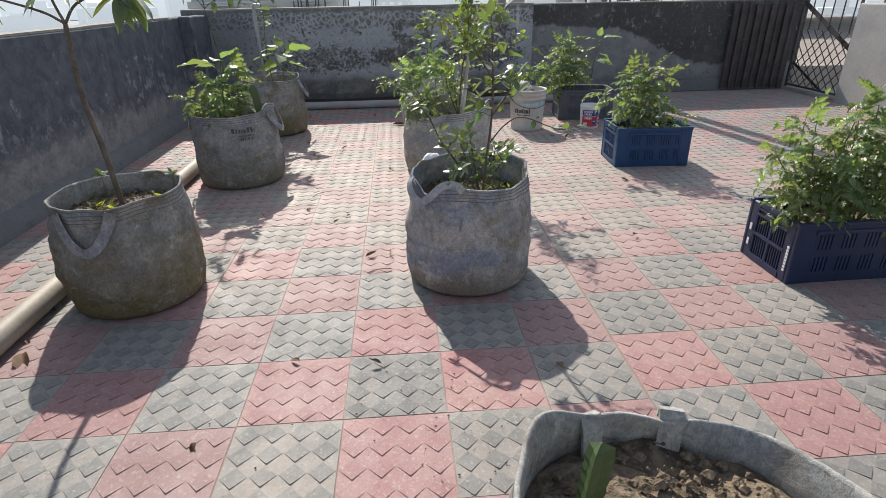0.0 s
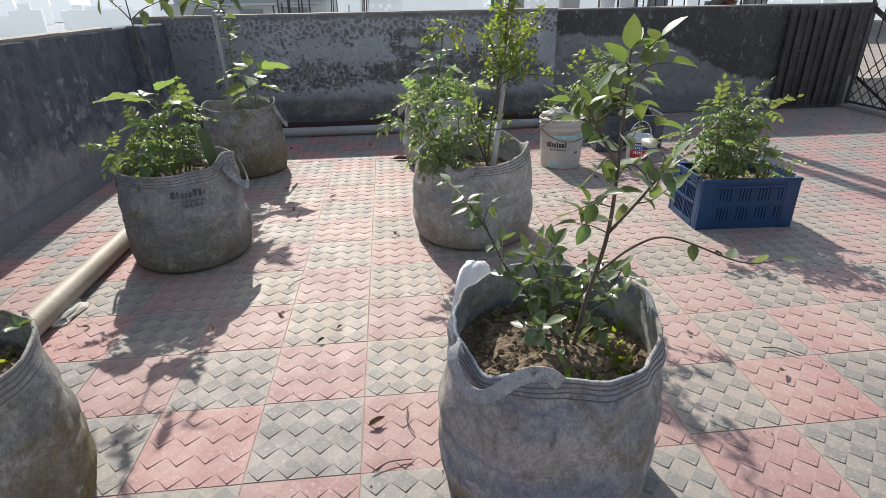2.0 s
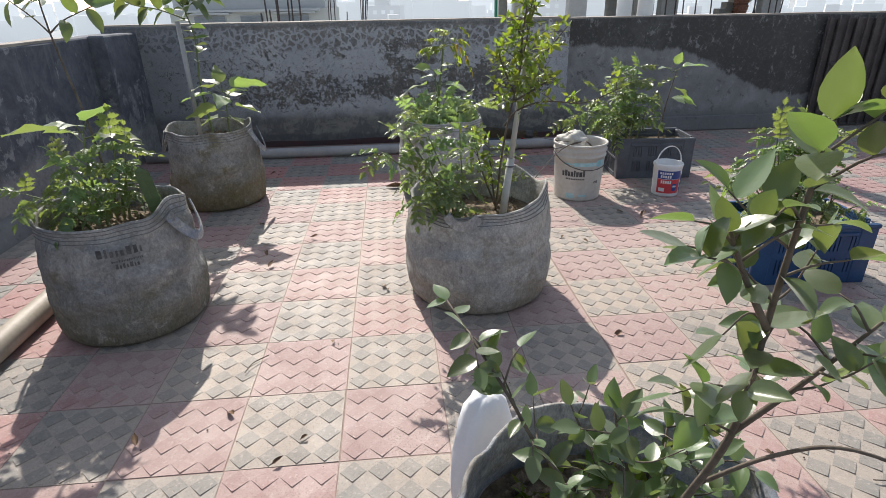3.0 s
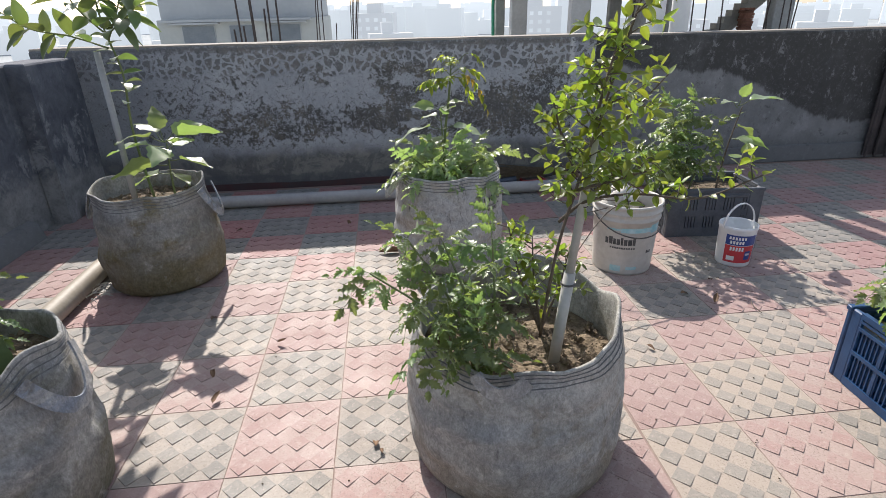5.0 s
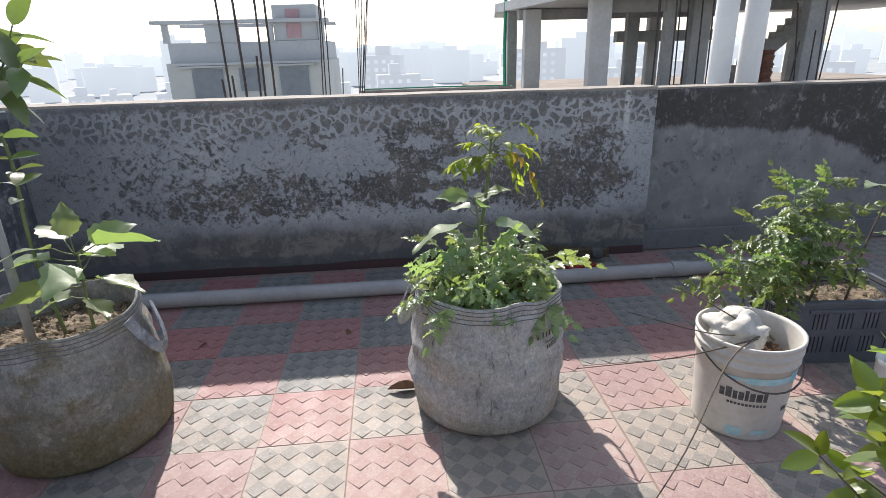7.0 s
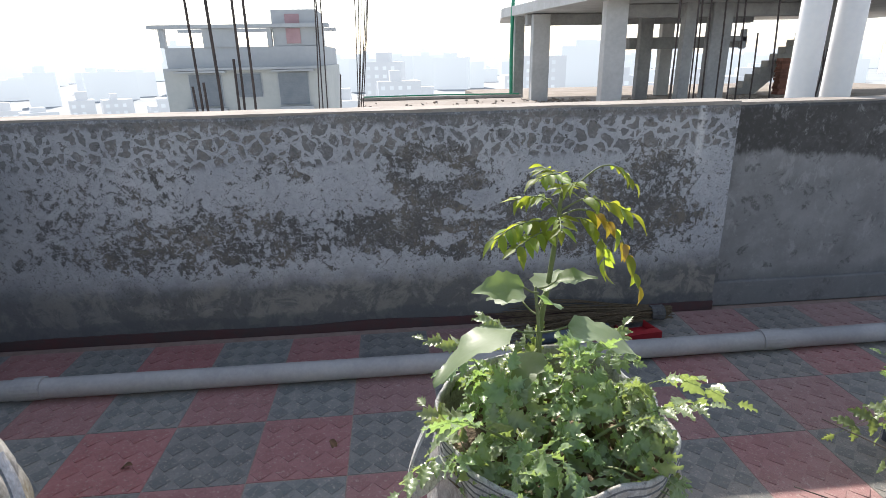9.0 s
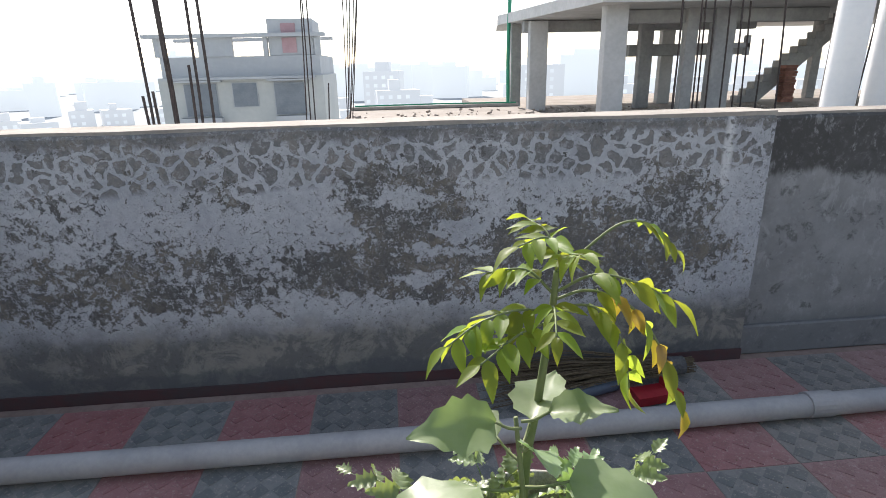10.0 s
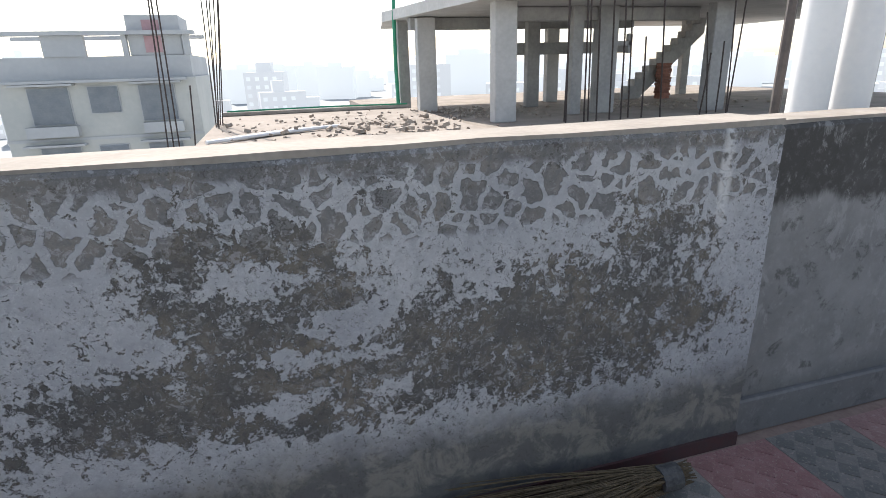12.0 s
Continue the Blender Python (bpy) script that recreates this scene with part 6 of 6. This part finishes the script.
for k in range(900):
    cx, cy = rnd.choice(((0.1, 1.15, 0.25), (-1.4, 3.0, 0.3), (-1.42, 4.4, 0.3), (1.3, 4.6, 0.3), (0.3, 3.0, 1.5), (0.3, 3.0, 1.8)))[:2], 0
    s = 0.3 if cx[0] < -1 or cx[1] < 2 else 1.2
    x, y, q = cx[0] + rnd.gauss(0, 0.12 if s < 1 else s), cx[1] + rnd.gauss(0, s), rnd.uniform(0.0012, 0.004)
    if -1.45 < x < 4.3 and 0 < y < 6.2:
        c = Vector((x, y, 0.0035))
        g.add([c + Vector(d) * q for d in ((1, 0, 0), (0, 1, 0), (-1, 0, 0), (0, -1, 0), (0, 0, 0.8))], [(0, 1, 4), (1, 2, 4), (2, 3, 4), (3, 0, 4)])
tagged(new("grit", g.mesh("grit", M["soil"])), "scattered soil grit on tiles", "grit", "", "stuff")


# ---- beyond the parapet ----
solid("ground", Geo().box(-3000, -3000, -22.5, 3000, 4000, -22), M["ground"], "hazy city ground far below", "ground")
own = Geo().box(X_W - 0.16, Y_S - 0.16, -22, X_E + 0.16, Y_N + 0.19, -0.31)
solid("building_below", own, M["house"], "plastered block under the terrace", "building")
nb = thing("neighbour_building", "unfinished concrete building with a dusty flat roof", "building")
ROOF, FAR = 0.39, 0.09
part("roof_slab", Geo().box(-0.62, 7.6, ROOF - 0.25, 2.6, 15.6, ROOF), M["roof_dust"], nb, "dusty roof slab")
part("roof_slab", Geo().box(2.61, 7.6, FAR - 0.25, 16, 24, FAR), M["roof_dust"], nb, "dusty roof slab")
part("wall", Geo().box(-0.55, 7.8, -22, 2.5, 15.4, ROOF - 0.26).box(2.7, 7.8, -22, 15.8, 23.8, FAR - 0.26), M["concrete_dark"], nb)
for x0, x1, y0, y1, mm in ((3.2, 3.46, 18.9, 19.1, "concrete_dark"), (3.4, 3.82, 17.8, 18.05, "concrete"), (4.02, 4.44, 14.8, 15.05, "concrete"), (6.04, 6.36, 17.8, 18.0, "concrete_dark"), (7.16, 7.5, 19.0, 19.2, "concrete"),
                           (5.92, 6.16, 15.5, 15.7, "concrete_dark"), (6.5, 6.93, 15.5, 15.75, "concrete_dark"), (8.6, 9.06, 14.8, 15.05, "concrete_dark"), (11.75, 12.0, 19.5, 19.7, "concrete_dark"), (13.0, 13.4, 15.0, 15.2, "concrete")):
    part("pillar", Geo().box(x0, y0, FAR, x1, y1, 2.35 if x0 > 3.9 else 2.1, bevel=0.015), M[mm], nb)
SLAB = ((2.95, 19.4), (3.75, 14.3), (15.5, 14.3), (15.5, 22.0), (3.4, 22.0))
part("upper_slab", Geo().add([(x, y, z) for z in (2.12, 2.34) for x, y in SLAB], [(4, 3, 2, 1, 0), (5, 6, 7, 8, 9), (0, 1, 6, 5), (1, 2, 7, 6), (2, 3, 8, 7), (3, 4, 9, 8), (4, 0, 5, 9)]), M["concrete"], nb, "raw concrete floor slab")
for x0, y0, x1, y1, z0, z1 in ((3.3, 18.0, 9.0, 18.25, 1.86, 2.11), (4.6, 15.6, 8.9, 15.8, 1.86, 2.11), (5.86, 18.0, 8.9, 18.22, 1.28, 1.55), (6.97, 15.7, 7.4, 15.8, 1.38, 1.48), (7.3, 15.7, 7.4, 15.8, 1.24, 1.62)):
    part("beam", Geo().box(x0, y0, z0, x1, y1, z1, bevel=0.01), M["concrete_dark"], nb)
n = 12
STEP = Geo().box(0, 18.6, 0, 0.22, 18.92, 2.05 / n, bevel=0.008).mesh("step", M["concrete_dark"])
for k in range(n):
    part("step", STEP, None, nb).matrix_basis = pose(9.15 + k * 2.5 / n, 0, FAR + k * 2.05 / n)
FLIGHT = ((9.16, FAR + 0.01), (9.72, FAR + 0.01), (11.65, 1.74), (11.65, 2.16))
part("stair_slab", Geo().add([(x, y, z) for y in (18.62, 18.9) for x, z in FLIGHT], [(0, 1, 2, 3), (7, 6, 5, 4), (1, 5, 6, 2)]), M["concrete_dark"], nb, "bare concrete stair flight")
BRICK = Geo().box(-0.16, -0.12, 0.0, 0.16, 0.12, 0.066, bevel=0.006).mesh("brick", M["brick"])
for k in range(13):
    b = part("brick", BRICK, None, nb)
    b.matrix_basis = pose(10.3 + 0.02 * math.sin(k * 2.1), 18.4, FAR + k * 0.07, 0, 0, 4 * math.sin(k * 1.7))
part("hose", Geo().tube([(3.1, 18.7, FAR), (3.08, 18.7, 1.2), (3.09, 18.7, 2.1), (3.12, 18.7, 2.9)], 0.045, 8), M["green"], nb, "green plastic down pipe")
part("hose", Geo().tube([(-0.55, 15.5, ROOF + 0.075), (1.0, 15.54, ROOF + 0.08), (1.9, 15.5, ROOF + 0.075), (2.55, 15.4, ROOF + 0.075)], 0.014, 6), M["green"], nb, "green garden hose on the roof edge")
part("ledge", Geo().box(-0.62, 15.42, ROOF + 0.002, 2.6, 15.59, ROOF + 0.06, bevel=0.01), M["coping"], nb)
rb = thing("brick_rubble", "heaps of broken brick and mortar on the roof", "rubble", kind="stuff")
g, rnd = Geo(), rng_for(50)
for k in range(900):
    cx, cy, sx, sy = rnd.choice(((2.0, 12.0, 0.9, 0.9), (4.2, 16.5, 0.8, 0.8), (4.0, 17.5, 1.0, 0.5), (9.0, 16.5, 1.0, 0.6), (1.0, 12.5, 1.2, 1.2)))
    x, y, s = rnd.gauss(cx, sx), rnd.gauss(cy, sy), rnd.choice((0.012, 0.018, 0.025, 0.04))
    if x > -0.5 and y > 8 and (x > 2.8 or (x < 2.4 and y < 15.3)):
        g.box(-s, -s * 0.6, 0, s, s * 0.6, s * rnd.uniform(0.5, 1.2), pose(x, y, (FAR if x > 2.6 else ROOF) + rnd.uniform(0, 0.04), rnd.uniform(-20, 20), rnd.uniform(-20, 20), rnd.uniform(0, 360)))
part("pieces", g, M["rubble"], rb)
sc = thing("scrap_pipes", "loose pale plastic pipes lying on the roof", "pipe")
for k in range(7):
    x = -0.5 + 0.1 * k
    part("pipe", Geo().tube([(x, 11.6 + 0.1 * k, ROOF + 0.03), (x + 0.9, 12.3 + 0.05 * k, ROOF + 0.03)], 0.022, 8), M["pvc_white"], sc)

# steel bars left standing for later columns
def bars(label, rows, y, foot, r):
    t = thing("rebar_cluster", label, "rebar", (0, 0, 0))
    for x0, x1, top, dy in rows:
        part("bar", Geo().tube([(x0, y + dy, foot), ((x0 + x1) / 2 + 0.01, y + dy, (foot + top) / 2), (x1, y + dy, top)], r, 7), M["rust"], t)


bars("tall rusty steel bars rising beyond the parapet", ((-1.29, -1.3, 1.93, 0), (-1.34, -1.36, 1.03, 0.1), (-1.24, -1.24, 1.06, -0.05), (-1.16, -1.18, 2.1, 0), (-1.2, -1.22, 2.15, 0.15), (-1.11, -1.07, 1.2, 0.1), (-1.06, -1.03, 2.1, 0.1), (-0.96, -0.94, 2.05, 0)), 8.0, 0.0, 0.0085)
bars("steel bars standing at the neighbouring roof's edge", ((-1.24, -1.1, 3.0, 0), (-1.19, -1.12, 3.2, 0.2), (-1.1, -1.05, 3.0, 0.1), (-0.93, -0.83, 0.95, 0.1)), 13.6, -0.3, 0.01)
bars("thin steel bars standing on the neighbouring roof", ((-0.57, -0.5, 3.0, 0), (-0.56, -0.42, 3.3, 0.2), (-0.55, -0.34, 3.2, 0), (-0.54, -0.3, 2.4, 0.3), (-0.52, -0.26, 3.0, -0.2), (-0.5, -0.22, 3.1, 0.2)), 13.6, ROOF, 0.008)
bars("rusty steel bars standing before concrete pillars", ((5.12, 5.08, 3.0, 0), (5.2, 5.22, 3.0, 0.2), (5.48, 5.42, 3.0, 0), (5.62, 5.53, 3.1, 0.1), (5.73, 5.64, 3.0, 0), (6.06, 5.98, 3.0, 0.1), (6.23, 6.14, 3.0, 0), (6.52, 6.4, 2.9, 0.2), (6.74, 6.7, 1.5, 0.1), (7.07, 6.88, 3.0, 0)), 14.2, FAR, 0.015)
bars("slanting steel bars beside a pillar", ((7.95, 8.05, 1.2, 0), (8.2, 7.95, 1.9, 0.1), (8.5, 8.5, 1.4, 0.2), (8.56, 8.46, 2.1, 0), (8.68, 8.82, 2.9, 0.1)), 14.2, FAR, 0.014)
for x, dx, r in ((2.11, 0.0, 0.068), (2.3, 0.02, 0.07)):
    t = thing("stand_pipe", "thick upright pale plastic pipe behind the parapet", "pipe", (x, 6.95, 0.0), 0, "upright pipes behind the parapet")
    part("pipe", Geo().tube([(0, 0, -1.5), (dx * 0.5, 0, 1.5), (dx, 0, 4.5)], r, 24), M["pvc_white"], t, smooth=True)
    part("bracket", Geo().box(-0.1, -0.32, 0.45, 0.1, 0.05, 0.49), M["wire"], t)
post = thing("support_post", "dark steel post beside upright pipes", "post", (2.26, 7.25, 0))
part("post", Geo().tube([(0, 0, -1.5), (0.06, 0, 4.5)], 0.02, 8), M["gate"], post)


# ---- house across the street ----
hs = thing("apartment_house", "pale grey flat-roofed house with slatted shutters", "house", (0, 40, -1.27))
part("wall", Geo().box(-13.4, 0, -22, -3.75, 9, 2.1, bevel=0.03), M["house_cream"], hs, "cream plaster wall")
part("wall", Geo().box(-13.2, 0.3, 2.1, -3.9, 9, 3.25), M["house"], hs, "grey parapet storey")
for x0, x1 in ((-13.4, -13.1), (-10.9, -8.95), (-7.15, -6.9), (-4.1, -3.8)):
    part("roof_post", Geo().box(x0, 0.2, 3.25, x1, 0.6, 4.3), M["house"], hs)
part("roof_beam", Geo().box(-13.9, -0.1, 4.3, -3.5, 0.8, 4.5), M["house"], hs)
part("roof_beam", Geo().box(-13.9, 5.0, 4.3, -3.5, 5.8, 4.5), M["house"], hs)
part("stair_tower", Geo().box(-6.85, 0.4, 3.25, -4.2, 4, 5.3, bevel=0.03), M["house"], hs)
for z0, z1 in ((3.4, 4.25), (4.5, 5.05)):
    part("board", Geo().box(-6.05, 0.34, z0, -5.2, 0.39, z1), M["pink"], hs, "faded pink board")
for st in range(4):
    z = 1.72 - st * 3.1
    for x0, x1, h in ((-11.95, -10.1, 1.85), (-9.15, -7.75, 1.35), (-6.7, -4.95, 1.85)):
        w = part("window", Geo().box(x0 - 0.06, -0.05, z - h - 0.06, x1 + 0.06, 0.0, z + 0.05), M["house"], hs)
        part("shutter", Geo().box(x0, -0.09, z - h, x1, -0.052, z), M["shutter"], w, "grey-blue slatted shutter")
        g = Geo()
        for k in range(int(h / 0.11)):
            g.box(x0, -0.13, z - h + k * 0.11, x1, -0.092, z - h + k * 0.11 + 0.045)
        part("slats", g, M["shutter"], w)
    for x0, x1 in ((-12.6, -9.7), (-7.0, -4.5)):
        part("sunshade", Geo().box(x0, -0.6, z + 0.1, x1, 0.0, z + 0.2), M["house"], hs)
        part("balcony", Geo().box(x0 + 0.3, -0.5, z - 2.5, x1 - 0.2, 0.0, z - 1.95), M["house"], hs)
    part("storey_band", Geo().box(-13.42, -0.06, z - 2.75, -3.73, 0.0, z - 2.6), M["house"], hs)
part("sunshade", Geo().box(-13.0, -0.55, 1.95, -4.2, 0.0, 2.08), M["house"], hs)


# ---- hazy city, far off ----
# Distance haze put into the blocks themselves: pale colour plus a faint glow.
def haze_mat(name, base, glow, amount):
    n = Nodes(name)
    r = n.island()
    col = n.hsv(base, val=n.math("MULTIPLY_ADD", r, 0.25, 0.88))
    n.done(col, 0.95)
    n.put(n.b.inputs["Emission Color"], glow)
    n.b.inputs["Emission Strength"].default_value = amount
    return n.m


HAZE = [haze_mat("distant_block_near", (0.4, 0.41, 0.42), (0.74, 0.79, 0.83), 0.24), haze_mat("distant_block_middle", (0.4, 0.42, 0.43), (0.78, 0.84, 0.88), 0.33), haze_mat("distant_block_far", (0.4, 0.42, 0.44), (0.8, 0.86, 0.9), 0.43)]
rnd = rng_for(91)
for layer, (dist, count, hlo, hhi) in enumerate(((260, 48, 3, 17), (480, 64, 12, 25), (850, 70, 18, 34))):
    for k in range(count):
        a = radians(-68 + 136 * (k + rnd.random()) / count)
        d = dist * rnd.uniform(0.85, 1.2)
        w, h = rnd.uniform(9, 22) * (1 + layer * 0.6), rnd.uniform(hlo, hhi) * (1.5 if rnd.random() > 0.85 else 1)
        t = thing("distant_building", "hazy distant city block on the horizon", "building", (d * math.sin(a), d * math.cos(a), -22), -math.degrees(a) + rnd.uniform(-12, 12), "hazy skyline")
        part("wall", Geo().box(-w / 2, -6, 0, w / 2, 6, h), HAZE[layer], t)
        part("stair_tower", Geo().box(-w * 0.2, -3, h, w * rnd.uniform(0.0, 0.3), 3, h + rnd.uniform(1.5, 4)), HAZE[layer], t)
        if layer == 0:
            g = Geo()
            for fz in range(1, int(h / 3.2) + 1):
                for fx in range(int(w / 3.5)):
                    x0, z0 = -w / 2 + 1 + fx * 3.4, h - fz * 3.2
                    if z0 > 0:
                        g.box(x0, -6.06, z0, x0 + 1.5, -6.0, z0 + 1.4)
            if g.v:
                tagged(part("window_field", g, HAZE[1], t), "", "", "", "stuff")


# ---- floor tiles ----
PITCH, TX, TY = 0.3, -0.235, 1.29


def tile_shape():
    """A cement tile with sixteen diamonds in relief, each ramped up to one corner; also which faces are the worn tops."""
    g, e, q, tops = Geo(), 0.1496, 0.075, set()
    g.add([(-e, -e, -0.006), (e, -e, -0.006), (e, e, -0.006), (-e, e, -0.006), (-e + 0.0015, -e + 0.0015, 0), (e - 0.0015, -e + 0.0015, 0), (e - 0.0015, e - 0.0015, 0), (-e + 0.0015, e - 0.0015, 0)],
          [(4, 5, 6, 7), (0, 1, 5, 4), (1, 2, 6, 5), (2, 3, 7, 6), (3, 0, 4, 7)])
    for i in range(4):
        for j in range(4):
            x, y, r = (i - 1.5) * q * 0.985, (j - 1.5) * q * 0.985, 0.0345
            tops.add(len(g.f))
            g.add([(x, y - r, 0.003), (x + r, y, 0.0007), (x, y + r, 0.0003), (x - r, y, 0.0007), (x, y - r, 0), (x + r, y, 0), (x - r, y, 0), (x, y + r, 0)],
                  [(0, 1, 2, 3), (4, 5, 1, 0), (6, 4, 0, 3), (5, 7, 2, 1), (7, 6, 3, 2)])
    return g, tops


def tile_mesh(g, kind, tops):
    me = mesh_of("tile", g.v, g.f, False, [M[kind], M[kind + "_top"]])
    n = len(TILE.f)
    me.polygons.foreach_set("material_index", [1 if i % n in tops else 0 for i in range(len(g.f))])
    return me


TILE, TOPS = tile_shape()
tiles = thing("paving_tiles", "dusty red and grey chequered cement tiles with diamond relief", "floor tiles", kind="structure")
MESH = {k: tile_mesh(TILE, k, TOPS) for k in ("tile_red", "tile_grey")}
REST = {k: Geo() for k in MESH}
rnd = rng_for(7)
for i in range(-7, 16):
    for j in range(-15, 18):
        x, y = TX + PITCH * (i + 0.5), TY + PITCH * (j + 0.5)
        if i >= 3:
            x, y = x + 0.004, y + 0.035
        if x > X_E - 0.05 or x < X_W - 0.1 or y > (Y_N + 0.1) or y < Y_S:
            continue
        kind = "tile_red" if (i + j) % 2 else "tile_grey"
        m = pose(x + rnd.uniform(-0.001, 0.001), y + rnd.uniform(-0.001, 0.001), rnd.uniform(-0.0007, 0.0004), rnd.uniform(-0.12, 0.12), rnd.uniform(-0.12, 0.12), rnd.uniform(-0.3, 0.3))
        if -6 <= i <= 6 and -3 <= j <= 16:
            part("tile", MESH[kind], None, tiles).matrix_basis = m
        else:
            REST[kind].add([m @ v for v in TILE.v], TILE.f)
for k, g in REST.items():
    tagged(part("tile_field", tile_mesh(g, k, TOPS), None, tiles), "further tiles of the same chequered paving", "", "", "stuff")
